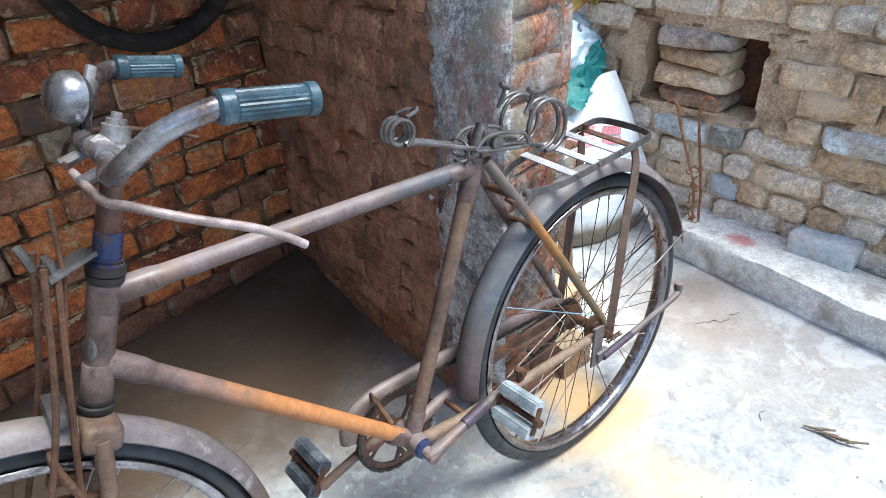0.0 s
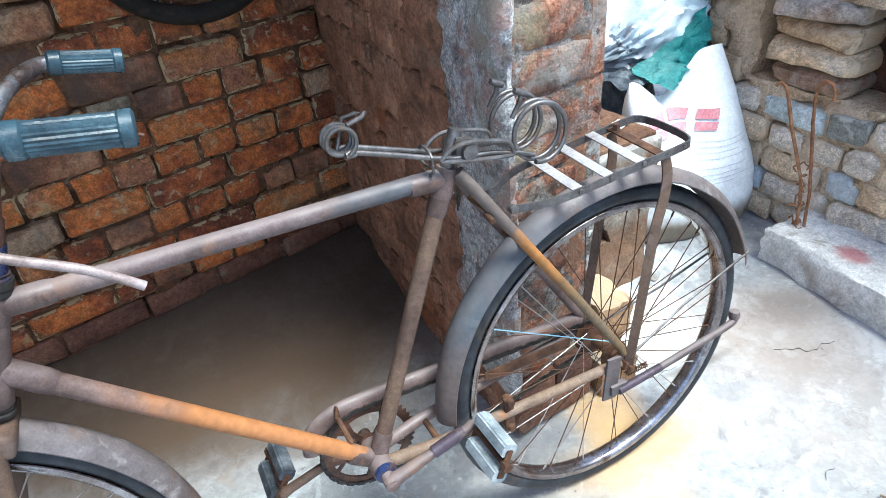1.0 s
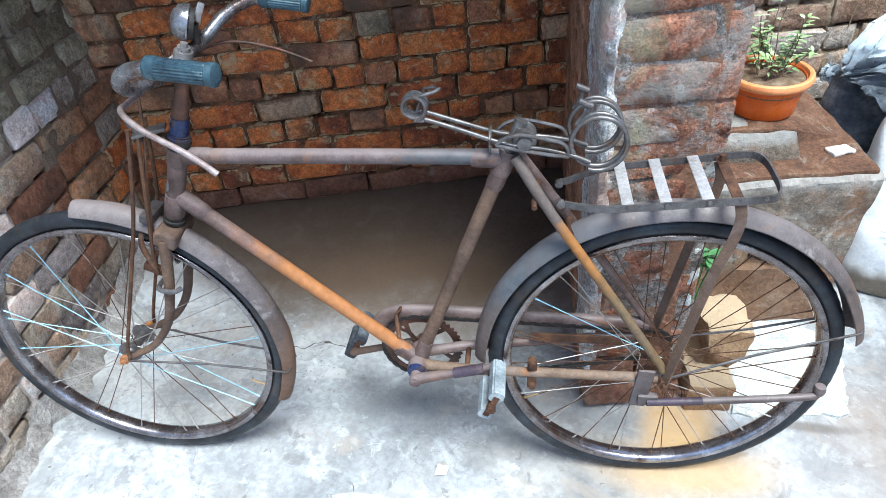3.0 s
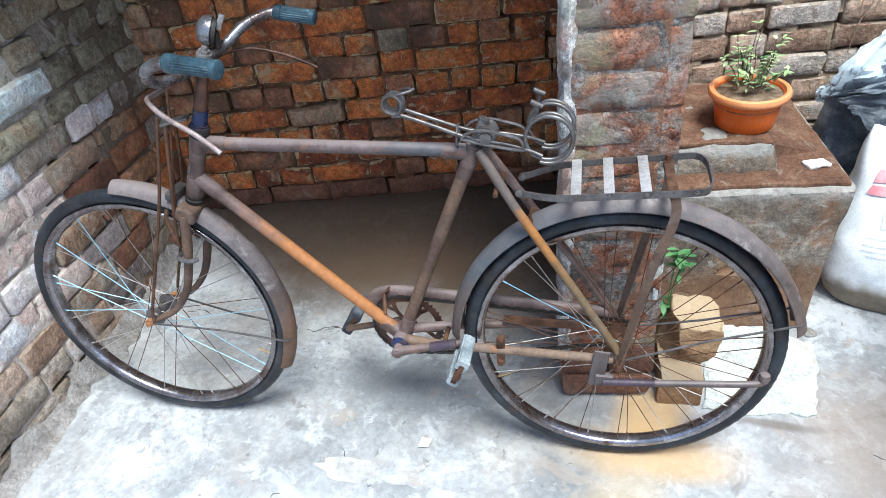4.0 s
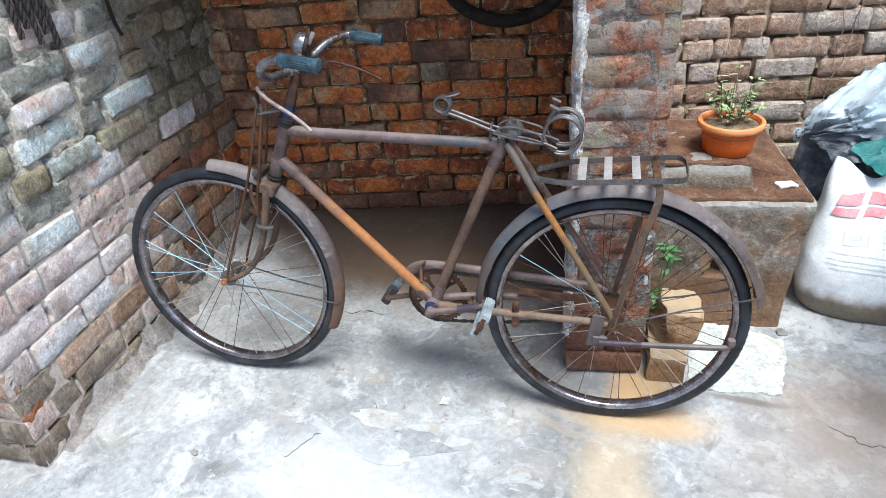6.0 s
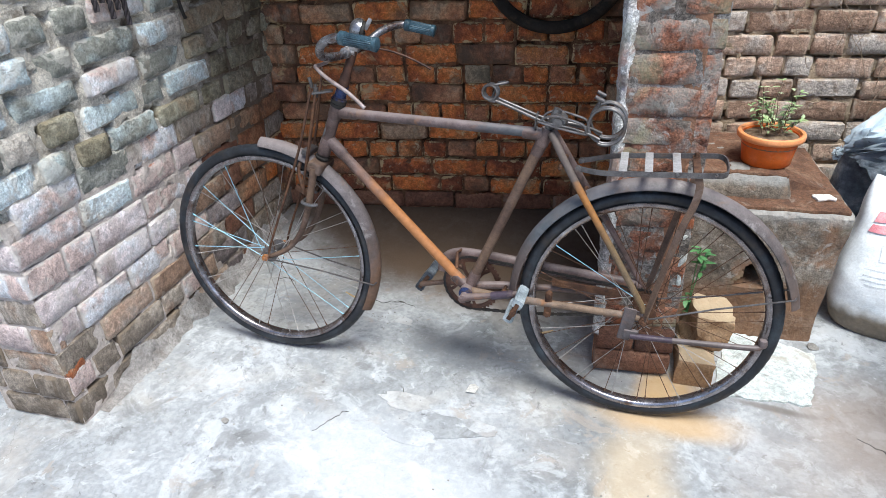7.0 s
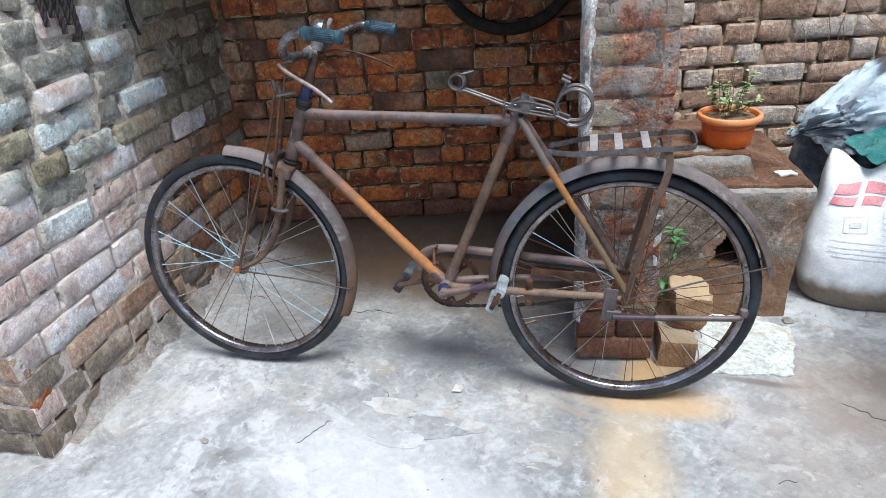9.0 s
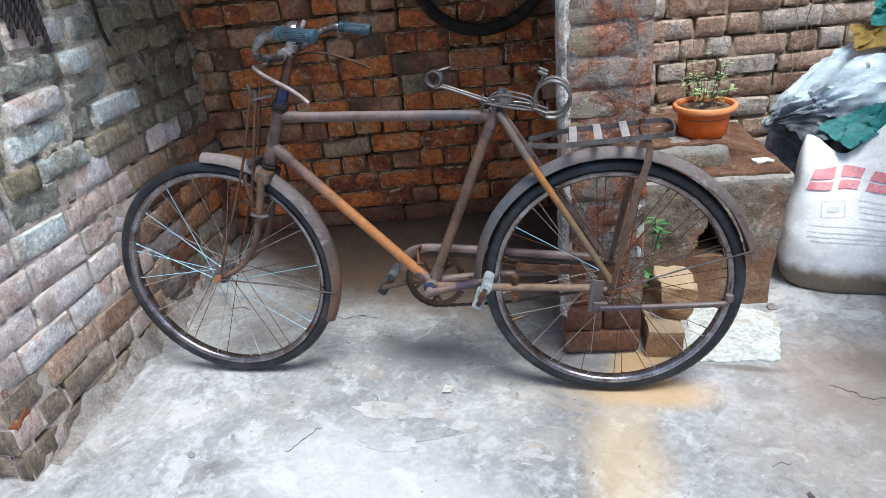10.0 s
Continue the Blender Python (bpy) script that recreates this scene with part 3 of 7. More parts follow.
    blot(m, 0.70, 0.24, 0.30, 0.26, 0.3, 1.1, 0.55, (0.24, 0.18, 0.14))
    blot(m, 0.62, 0.0, 0.42, 0.45, 0.2, 1.1, 0.35, (0.34, 0.275, 0.23))
    # Two dark patches: the alcove's dirt and its shade put into the colour.
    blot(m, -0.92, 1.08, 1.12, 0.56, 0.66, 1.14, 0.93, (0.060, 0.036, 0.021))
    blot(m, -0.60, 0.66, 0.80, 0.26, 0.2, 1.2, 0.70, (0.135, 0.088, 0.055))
    blot(m, -0.72, -0.33, 0.34, 0.22, 0.35, 1.1, 0.42, (0.66, 0.67, 0.67))
    blot(m, -0.35, -0.42, 0.30, 0.16, 0.35, 1.1, 0.35, (0.66, 0.67, 0.67))
    # Soft dark patch ahead of the rear tyre: its shade painted in.
    blot(m, -0.30, 0.12, 0.26, 0.07, 0.3, 1.1, 0.30, (0.17, 0.165, 0.155))
    blot(m, -0.62, 0.22, 0.20, 0.10, 0.3, 1.1, 0.45, (0.20, 0.205, 0.205))
    blot(m, 0.76, 0.30, 0.14, 0.10, 0.2, 1.0, 0.40, (0.12, 0.09, 0.075))
    blot(m, 0.40, 0.245, 0.17, 0.022, 0.3, 1.0, 0.7, (0.15, 0.125, 0.105))
    b.inputs["Specular IOR Level"].default_value = 0.12
    return m


toned_towards(M["mortar_back"], (1.58, 0, 0.6), (1.75, 0, 0.6), 0.0, 0.6, (0.36, 0.285, 0.205), 0.85)
toned_towards(M["mortar_sand"], (0.3, 0, 0.74), (0.3, 0, 0.66), 0.0, 0.9, (0.55, 0.475, 0.445), 0.75)
# Mortar darkens to the back corner: earth tone plus shade put into colour.
toned_towards(M["mortar_sand"], (0.70, 0, 0.40), (1.10, 0, 0.34), 0.0, 0.9, (0.15, 0.11, 0.075), 0.92)
toned_towards(M["sack"], (0, 0, 0.135), (0, 0, 0.035), 0.15, 0.80, (0.17, 0.13, 0.085), 0.95)
for _k, _c in (("brick_red", (0.34, 0.25, 0.15)), ("brick_dark", (0.36, 0.28, 0.19)), ("mortar_back", (0.36, 0.26, 0.16))):
    smear(M[_k], (0.075, 0.05, 0.034), 2.6, 0.54, 0.64, 0.65, 3.0)
    smear(M[_k], (0.47, 0.35, 0.19), 9.0, 0.60, 0.66, 0.55, 5.0)
    smear(M[_k], (0.42, 0.25, 0.12), 4.0, 0.59, 0.68, 0.35, 8.0)
for _k in ("brick_grey", "brick_pink", "mortar_sand"):
    smear(M[_k], (0.62, 0.57, 0.50), 7.0, 0.56, 0.62, 0.50, 1.0)
    smear(M[_k], (0.26, 0.21, 0.165), 9.0, 0.60, 0.66, 0.45, 2.0)
    smear(M[_k], (0.50, 0.23, 0.11), 5.0, 0.66, 0.70, 0.65, 6.0)
smear(M["brick_pale"], (0.55, 0.46, 0.38), 7.0, 0.58, 0.66, 0.5, 4.0)
smear(M["brick_pale"], (0.20, 0.135, 0.095), 8.0, 0.58, 0.65, 0.5, 9.0)
for _k in ("brick_tan", "mortar_tan"):
    smear(M[_k], (0.72, 0.57, 0.41), 5.0, 0.52, 0.62, 0.65, 4.0)
    smear(M[_k], (0.30, 0.21, 0.145), 8.0, 0.59, 0.66, 0.55, 9.0)
mortar_edge(M["brick_red"], (0.135, 0.07, 0.04), 0.007, 0.75)
mortar_edge(M["brick_red"], (0.50, 0.37, 0.21), 0.0028, 0.8, 0.034)
mortar_edge(M["brick_dark"], (0.13, 0.072, 0.043), 0.007, 0.7)
mortar_edge(M["brick_grey"], (0.54, 0.50, 0.44), 0.006, 0.8)
mortar_edge(M["brick_slate"], (0.16, 0.13, 0.11), 0.006, 0.7)
mortar_edge(M["brick_brown"], (0.24, 0.185, 0.135), 0.006, 0.8)
mortar_edge(M["brick_olive"], (0.30, 0.25, 0.17), 0.006, 0.7)
mortar_edge(M["brick_pink"], (0.50, 0.45, 0.41), 0.006, 0.75)
mortar_edge(M["brick_pale"], (0.40, 0.32, 0.245), 0.006, 0.75)
mortar_edge(M["brick_tan"], (0.66, 0.52, 0.37), 0.007, 0.8)
mortar_edge(M["brick_dim"], (0.20, 0.105, 0.065), 0.006, 0.8, 0.03)


def tinted(m, rgb):
    """Shifts a paint's hue as a whole."""
    n, l = m.node_tree.nodes, m.node_tree.links
    b = n["Principled BSDF"]
    x2 = n.new("ShaderNodeMix"); x2.data_type, x2.blend_type = "RGBA", "MULTIPLY"
    x2.inputs[0].default_value, x2.inputs[7].default_value = 1.0, (*rgb, 1)
    l.new(b.inputs["Base Color"].links[0].from_socket, x2.inputs[6])
    l.new(x2.outputs[2], b.inputs["Base Color"])


toned_towards(M["sheet"], (0, 0, 0.03), (0, 0, -0.10), 0.15, 0.75, (0.085, 0.10, 0.125), 0.85)
# Loose bricks: pale dust and light from above painted on their tops.
pale_tops(M["brick_orange"], (0.50, 0.39, 0.26), 0.0, 1.0, 0.85)
M["plinth_base"] = shade("stained_plinth_cement", [(0.10, 0.078, 0.06), (0.19, 0.155, 0.125), (0.28, 0.245, 0.21)], 9, 0.93, bump=1.0, bump_scale=60, distance=0.008, speck=0.5,
                         stains=[((0.26, 0.13, 0.07), 5, 0.52, 0.62, 0.65), ((0.44, 0.42, 0.38), 9, 0.57, 0.64, 0.5), ((0.48, 0.465, 0.44), 26, 0.60, 0.66, 0.6), ((0.05, 0.042, 0.034), 11, 0.55, 0.62, 0.75), ((0.20, 0.20, 0.12), 4, 0.57, 0.66, 0.45)])
toned_towards(M["plinth_base"], (0.25, 0, 0.24), (0.25, 0, 0.12), 0.0, 0.8, (0.19, 0.10, 0.055), 0.75)
toned_towards(M["plinth_base"], (0.25, 0, 0.40), (0.25, 0, 0.47), 0.35, 1.0, (0.36, 0.355, 0.34), 0.7)
M["plinth_step"] = shade("worn_step_cement", [(0.11, 0.085, 0.066), (0.18, 0.15, 0.12), (0.25, 0.22, 0.19)], 10, 0.93, bump=1.0, bump_scale=60, distance=0.008, speck=0.5,
                         stains=[((0.22, 0.12, 0.07), 7, 0.54, 0.66, 0.7)])
toned_towards(M["plinth_step"], (0.15, 0, 0.50), (0.15, 0, 0.545), 0.2, 0.9, (0.30, 0.305, 0.295), 0.75)
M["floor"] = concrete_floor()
tinted(M["floor"], (0.975, 1.0, 1.05))
for _k in ("brick_red", "brick_dark", "mortar_back"):
    tinted(M[_k], (1.16, 1.15, 1.12))
for _k in ("paint_mauve", "paint_grey"):
    tinted(M[_k], (1.06, 0.97, 0.95))
for _k in ("brick_grey", "brick_pink"):
    tinted(M[_k], (1.09, 1.12, 1.15))
smear(M["kerb"], (0.36, 0.31, 0.255), 9.0, 0.56, 0.62, 0.6, 2.0)
blot(M["kerb"], 0.985, 0.30, 0.055, 0.075, 0.35, 1.0, 0.75, (0.55, 0.14, 0.15))
M["paint_down"] = toned_towards(shade("down_tube_paint", [(0.075, 0.045, 0.036), (0.135, 0.088, 0.075), (0.20, 0.14, 0.13)], 14, 0.64, bump=0.4, bump_scale=160, distance=0.001,
                                     stains=[((0.05, 0.035, 0.03), 24, 0.60, 0.68, 0.8)]), (-0.945, 0, 0.75), (-0.509, 0, 0.335), 0.10, 0.50, (0.36, 0.145, 0.048))
toned_towards(M["paint_down"], (-0.945, 0, 0.75), (-0.509, 0, 0.335), 0.84, 0.95, (0.16, 0.115, 0.095), 0.8)
M["paint_top"] = toned_towards(shade("top_tube_paint", [(0.10, 0.066, 0.058), (0.17, 0.118, 0.11), (0.235, 0.175, 0.17)], 14, 0.58, bump=0.4, bump_scale=160, distance=0.001,
                                    stains=[((0.28, 0.13, 0.06), 18, 0.60, 0.70, 0.8)]), (-0.915, 0, 0.834), (-0.319, 0, 0.83), 0.66, 0.80, (0.105, 0.115, 0.125), 0.85)
toned_towards(M["paint_top"], (-0.319, 0, 0.834), (-0.915, 0, 0.83), 0.78, 0.96, (0.25, 0.13, 0.075), 0.7)
M["guard_rear"] = toned_towards(shade("rear_guard_paint", [(0.08, 0.066, 0.062), (0.15, 0.125, 0.12), (0.23, 0.195, 0.19)], 9, 0.58, bump=0.4, bump_scale=140, distance=0.001,
                                     stains=[((0.20, 0.11, 0.065), 10, 0.54, 0.64, 0.75), ((0.44, 0.40, 0.38), 16, 0.57, 0.65, 0.6), ((0.05, 0.04, 0.036), 21, 0.60, 0.66, 0.7)]), (-0.05, 0, 0.4), (-0.35, 0, 0.62), 0.45, 0.8, (0.10, 0.125, 0.145), 0.8)
toned_towards(M["guard_rear"], (-0.38, 0, 0.60), (-0.38, 0, 0.40), 0.1, 0.7, (0.17, 0.125, 0.108), 0.9)
M["guard_front"] = toned_towards(shade("front_guard_paint", [(0.085, 0.07, 0.066), (0.16, 0.132, 0.128), (0.24, 0.205, 0.20)], 9, 0.58, bump=0.4, bump_scale=140, distance=0.001,
                                      stains=[((0.22, 0.12, 0.065), 10, 0.55, 0.65, 0.75), ((0.44, 0.40, 0.38), 16, 0.58, 0.66, 0.55), ((0.05, 0.04, 0.036), 21, 0.60, 0.66, 0.7)]), (-0.85, 0, 0.62), (-0.83, 0, 0.21), 0.35, 0.75, (0.20, 0.105, 0.058), 0.85)
M["paint_stay"] = toned_towards(shade("stay_paint", [(0.14, 0.095, 0.05), (0.20, 0.135, 0.072), (0.18, 0.14, 0.105)], 12, 0.68, bump=0.4, bump_scale=180, distance=0.001,
                                     stains=[((0.20, 0.16, 0.14), 11, 0.57, 0.68, 0.8)]), (-0.11, 0, 0.55), (-0.25, 0, 0.76), 0.0, 0.55, (0.42, 0.18, 0.05), 0.9)
toned_towards(M["paint_stay"], (-0.11, 0, 0.55), (-0.25, 0, 0.76), 0.68, 0.85, (0.13, 0.12, 0.12), 0.9)


for _k in ("paint_mauve", "paint_grey", "paint_top", "guard_rear", "guard_front"):
    tinted(M[_k], (0.66, 0.67, 0.69))
    pale_tops(M[_k], (0.27, 0.225, 0.22), 0.40, 1.0, 0.42)
for _k in ("paint_brown", "paint_stay", "rust", "steel"):
    tinted(M[_k], (0.74, 0.72, 0.70))


# ---- mesh helpers ----
def finish(bm, name, material, smooth=True):
    bmesh.ops.recalc_face_normals(bm, faces=bm.faces)
    me = bpy.data.meshes.new(name)
    bm.to_mesh(me)
    bm.free()
    me.materials.append(M[material])
    if smooth:
        for p in me.polygons:
            p.use_smooth = True
        me.set_sharp_from_angle(angle=radians(42))
    return me


def part(name, bm, material, parent, label="", smooth=True):
    """Links a bmesh as one mesh object under a thing or a part."""
    ob = new(name, finish(bm, name, material, smooth))
    ob.parent = parent
    if label:
        ob["label"] = label
    return ob


def thing(name, bm, material, label, category, group="", kind="", matrix=None, smooth=True):
    ob = new(name, finish(bm, name, material, smooth)) if bm else new(name)
    if matrix is not None:
        ob.matrix_world = matrix
    return tagged(ob, label, category, group, kind)


def curve_points(pts, per=6):
    """Points of a smooth curve through pts."""
    p = [Vector(q) for q in pts]
    p = [p[0] * 2 - p[1]] + p + [p[-1] * 2 - p[-2]]
    out = []
    for i in range(1, len(p) - 2):
        for k in range(per):
            t = k / per
            a, b, c, d = p[i - 1], p[i], p[i + 1], p[i + 2]
            out.append(0.5 * ((2 * b) + (c - a) * t + (2 * a - 5 * b + 4 * c - d) * t * t + (3 * b - a - 3 * c + d) * t ** 3))
    out.append(p[-2])
    return out


def sweep(bm, pts, section, up=(0, 1, 0), closed=False, caps=True, twist=None, scales=None):
    """Sweeps a closed section [(a, b)] along pts: a runs along 'up', b along the other normal."""
    pts = [Vector(p) for p in pts]
    n, rings = len(pts), []
    for i, p in enumerate(pts):
        if closed:
            t = pts[(i + 1) % n] - pts[i - 1]
        else:
            t = pts[min(i + 1, n - 1)] - pts[max(i - 1, 0)]
        t.normalize()
        u = Vector(up) - t * t.dot(Vector(up))
        if u.length < 1e-4:
            u = t.orthogonal()
        u.normalize()
        v = t.cross(u)
        if twist:
            q = Matrix.Rotation(radians(twist[i]), 3, t)
            u, v = q @ u, q @ v
        s = scales[i] if scales else 1.0
        rings.append([bm.verts.new(p + u * (a * s) + v * (b * s)) for a, b in section])
    m = len(section)
    for i in range(n if closed else n - 1):
        r, q = rings[i], rings[(i + 1) % n]
        for k in range(m):
            bm.faces.new((r[k], r[(k + 1) % m], q[(k + 1) % m], q[k]))
    if caps and not closed:
        bm.faces.new(rings[0]), bm.faces.new(list(reversed(rings[-1])))
    return bm


def circle(r, k=12, r2=None):
    return [(r * math.cos(2 * math.pi * i / k), (r2 or r) * math.sin(2 * math.pi * i / k)) for i in range(k)]


def tube(pts, r, k=12, up=(0, 1, 0), bm=None, smooth=0, closed=False, scales=None, r2=None):
    pts = curve_points(pts, smooth) if smooth else pts
    return sweep(bm or bmesh.new(), pts, circle(r, k, r2), up, closed, scales=scales)


def lathe(profile, k=32, m=None, bm=None, closed=False):
    """Turns a profile [(radius, along)] about the local z axis, then moves it by m."""
    bm, m = bm or bmesh.new(), m or Matrix()
    rings = []
    for r, z in profile:
        if r < 1e-6:
            rings.append([bm.verts.new(m @ Vector((0, 0, z)))])
        else:
            rings.append([bm.verts.new(m @ Vector((r * math.cos(2 * math.pi * i / k), r * math.sin(2 * math.pi * i / k), z))) for i in range(k)])
    pairs = list(zip(rings, rings[1:])) + ([(rings[-1], rings[0])] if closed else [])
    for a, b in pairs:
        for i in range(k):
            j = (i + 1) % k
            f = [a[i], a[j], b[j], b[i]] if len(a) > 1 and len(b) > 1 else [a[0], b[j], b[i]] if len(a) == 1 else [a[i], a[j], b[0]]
            bm.faces.new(f)
    return bm


def block(size, m=None, bevel=0.0, seg=2, bm=None):
    """A box of that size about the origin of m, with rounded edges."""
    one = bmesh.new()
    bmesh.ops.create_cube(one, size=1.0, matrix=(m or Matrix()) @ Matrix.Diagonal((*size, 1)))
    if bevel:
        bmesh.ops.bevel(one, geom=list(one.edges), offset=bevel, segments=seg, affect="EDGES", profile=0.6)
    if bm is None:
        return one
    me = bpy.data.meshes.new("join")
    one.to_mesh(me), one.free()
    bm.from_mesh(me)
    bpy.data.meshes.remove(me)
    return bm


def roughen(bm, amount, scale, seed=0.0, only=None):
    """Pushes the points about with noise, to break up clean planes."""
    for v in bm.verts:
        if only is None or only(v.co):
            q = v.co * scale + Vector((seed, seed * 2, seed * 3))
            v.co += noise.noise_vector(q) * amount + noise.noise_vector(q * 3.1) * (amount * 0.35)
    return bm


def cut_box(size, m, step, bevel=0.01):
    """A box cut into a fine mesh, for roughening."""
    bm = block(size, m, bevel, 2)
    for _ in range(5):
        long = [e for e in bm.edges if e.calc_length() > step]
        if not long:
            break
        bmesh.ops.subdivide_edges(bm, edges=long, cuts=1, use_grid_fill=True)
    bmesh.ops.triangulate(bm, faces=[f for f in bm.faces if len(f.verts) > 4])
    return bm


# ---- brickwork ----
def brick_mesh(w, h, d, worn, seed, material):
    """One brick: a worn, cushioned face towards -y and sides that run back to y = d. Its face lies at y = 0."""
    rnd = random.Random(seed * 13 + 1)
    e = 0.005 + 0.007 * worn
    inner = 5 if w > 0.16 else 3
    xs = [-w / 2, -w / 2 + e] + [(-0.5 + i / (inner - 1)) * (w - 4.4 * e) for i in range(inner)] + [w / 2 - e, w / 2]
    zs = [-h / 2, -h / 2 + e, -h * 0.14, h * 0.14, h / 2 - e, h / 2]
    nx, nz = len(xs), len(zs)
    radius = {(a, b): min(h * 0.42, 0.004 + (0.004 + 0.026 * worn) * rnd.random()) for a in (-1, 1) for b in (-1, 1)}
    tilt = rnd.uniform(-1, 1) * 0.05 * worn
    bm = bmesh.new()
    g = {}
    for i, x in enumerate(xs):
        for k, z in enumerate(zs):
            q = Vector((x * 21 + seed * 3.7, z * 26 + seed, seed * 1.9))
            px, pz = x, z
            r = radius[(1 if x > 0 else -1), (1 if z > 0 else -1)]
            ox, oz = max(0.0, abs(x) - (w / 2 - r)), max(0.0, abs(z) - (h / 2 - r))
            o = math.hypot(ox, oz)
            if o > r:
                px -= math.copysign(ox * (1 - r / o), x)
                pz -= math.copysign(oz * (1 - r / o), z)
            y = noise.noise(q) * (0.003 + 0.004 * worn) + noise.noise(q * 2.7) * (0.002 + 0.002 * worn) + tilt * x
            edge = 1.0 - min(1.0, min(w / 2 - abs(x), h / 2 - abs(z)) / (e * 1.8))
            y += edge ** 2 * (0.003 + 0.008 * worn) + (rnd.uniform(0, 0.004) if edge > 0.9 else 0.0)
            px += noise.noise(q * 1.3 + Vector((9, 0, 0))) * (0.002 + 0.006 * worn)
            pz += noise.noise(q * 1.1 + Vector((0, 9, 0))) * (0.002 + 0.006 * worn)
            g[i, k] = bm.verts.new((px, y, pz))
    for i in range(nx - 1):
        for k in range(nz - 1):
            bm.faces.new((g[i, k], g[i + 1, k], g[i + 1, k + 1], g[i, k + 1]))
    loop = [g[i, 0] for i in range(nx)] + [g[nx - 1, k] for k in range(1, nz)] + [g[i, nz - 1] for i in range(nx - 2, -1, -1)] + [g[0, k] for k in range(nz - 2, 0, -1)]
    back = [bm.verts.new((v.co.x, d, v.co.z)) for v in loop]
    for i in range(len(loop)):
        j = (i + 1) % len(loop)
        bm.faces.new((loop[i], back[i], back[j], loop[j]))
    return finish(bm, "brick", material)


BRICKS = {}


def brick_of(w, h, worn, material, k):
    key = (round(w, 2), round(h, 3), worn, material, k)
    if key not in BRICKS:
        BRICKS[key] = brick_mesh(w, h, 0.05, worn, 1 + 7 * k + len(BRICKS) % 11, material)
    return BRICKS[key]


def lay(parent, m, length, height, h, joint, worn, choose, seed, bond="english", keep=None, proud=0.006, z_from=0.0, level=0.0, headers=0.4, tilt=1.0):
    """Lays courses of single bricks on a face whose frame is m (x along, z up, face towards -y)."""
    rnd = random.Random(seed)
    z, c = z_from, 0
    while z < height:
        header = (c % 2 == 0) if bond == "english" else None
        x = -rnd.uniform(0, 0.1)
        hh = h * rnd.uniform(0.94, 1.05)
        while x < length:
            short = header if header is not None else rnd.random() < headers
            if rnd.random() < 0.07:
                short = not short
            w = rnd.choice((0.10, 0.11, 0.12)) if short else rnd.choice((0.21, 0.22, 0.23, 0.24))
            gap = joint * rnd.uniform(0.5, 1.5)
            x0, x1 = max(x, 0.0), min(x + w, length)
            cx, cz = (x0 + x1) / 2, z + hh / 2
            if x1 - x0 > 0.035 and (keep is None or keep(cx, cz, x1 - x0)):
                me = brick_of(w, h, worn, choose(cx, cz, rnd), rnd.randrange(5))
                ob = new("brick", me)
                ob.parent = parent
                ob.matrix_basis = m @ pose(cx, -proud * rnd.uniform(0.3, 1.7), cz + math.sin(cx * 2.1 + c) * 0.004 + level * rnd.uniform(-1, 1),
                                           tilt * rnd.uniform(-2, 2), rnd.uniform(-1.6, 1.6) * (1 + worn), tilt * rnd.uniform(-2, 2) * (1 + worn)) @ Matrix.Diagonal(((x1 - x0) / w, 1, hh / h, 1))
            x += w + gap
        z += hh + joint * rnd.uniform(0.75, 1.25)
        c += 1


def wall_body(name, m, length, height, thick, material, label, rough=0.008, step=0.035, z0=-0.05, holes=(), inset=0.0):
    """The core of a wall: a slab with an uneven mortar face towards -y, open where a hole [(x0, x1, z0, z1)] goes through."""
    bm = bmesh.new()
    nx, nz = max(2, int(length / step)), max(2, int((height - z0) / step))
    hole = lambda x, z: any(a < x < b and c < z < d for a, b, c, d in holes)
    f, r = {}, {}
    for i in range(nx + 1):
        for k in range(nz + 1):
            x, z = length * i / nx, z0 + (height - z0) * k / nz
            q = Vector((x * 9, 0, z * 9)) + Vector((len(name), 3, 1))
            y = (inset(x, z) if callable(inset) else inset) + noise.noise(q) * rough + noise.noise(q * 3.3) * rough * 0.6
            f[i, k], r[i, k] = bm.verts.new((x, y, z)), bm.verts.new((x, thick, z))
    solid = {(i, k) for i in range(nx) for k in range(nz) if not hole(length * (i + 0.5) / nx, z0 + (height - z0) * (k + 0.5) / nz)}
    for i, k in solid:
        a, b, c, d = (i, k), (i + 1, k), (i + 1, k + 1), (i, k + 1)
        bm.faces.new((f[a], f[b], f[c], f[d]))
        bm.faces.new((r[d], r[c], r[b], r[a]))
        for p, q, other in ((a, b, (i, k - 1)), (b, c, (i + 1, k)), (c, d, (i, k + 1)), (d, a, (i - 1, k))):
            if other not in solid:
                bm.faces.new((f[q], f[p], r[p], r[q]))
    loose = [v for v in bm.verts if not v.link_faces]
    bmesh.ops.delete(bm, geom=loose, context="VERTS")
    ob = thing(name, bm, material, label, "wall", kind="structure", matrix=m)
    return ob


# ---- ground, walls and roof ----
def ground_height(x, y):
    """The concrete rises a little below the front wheel and towards the alcove's back wall."""
    z = 0.030 * math.exp(-((x + 1.16) ** 2 + (y - 0.0) ** 2) / 0.10)
    back = y - (1.165 + 0.25 * (x + 0.68))
    if -1.9 < x < 0.0:
        s = min(1.0, max(0.0, (back + 0.55) / 0.55))
        z += 0.085 * s * s * (3 - 2 * s)
    q = Vector((x * 2.2, y * 2.2, 0.3))
    return z + noise.noise(q) * 0.004 + noise.noise(q * 4) * 0.0015


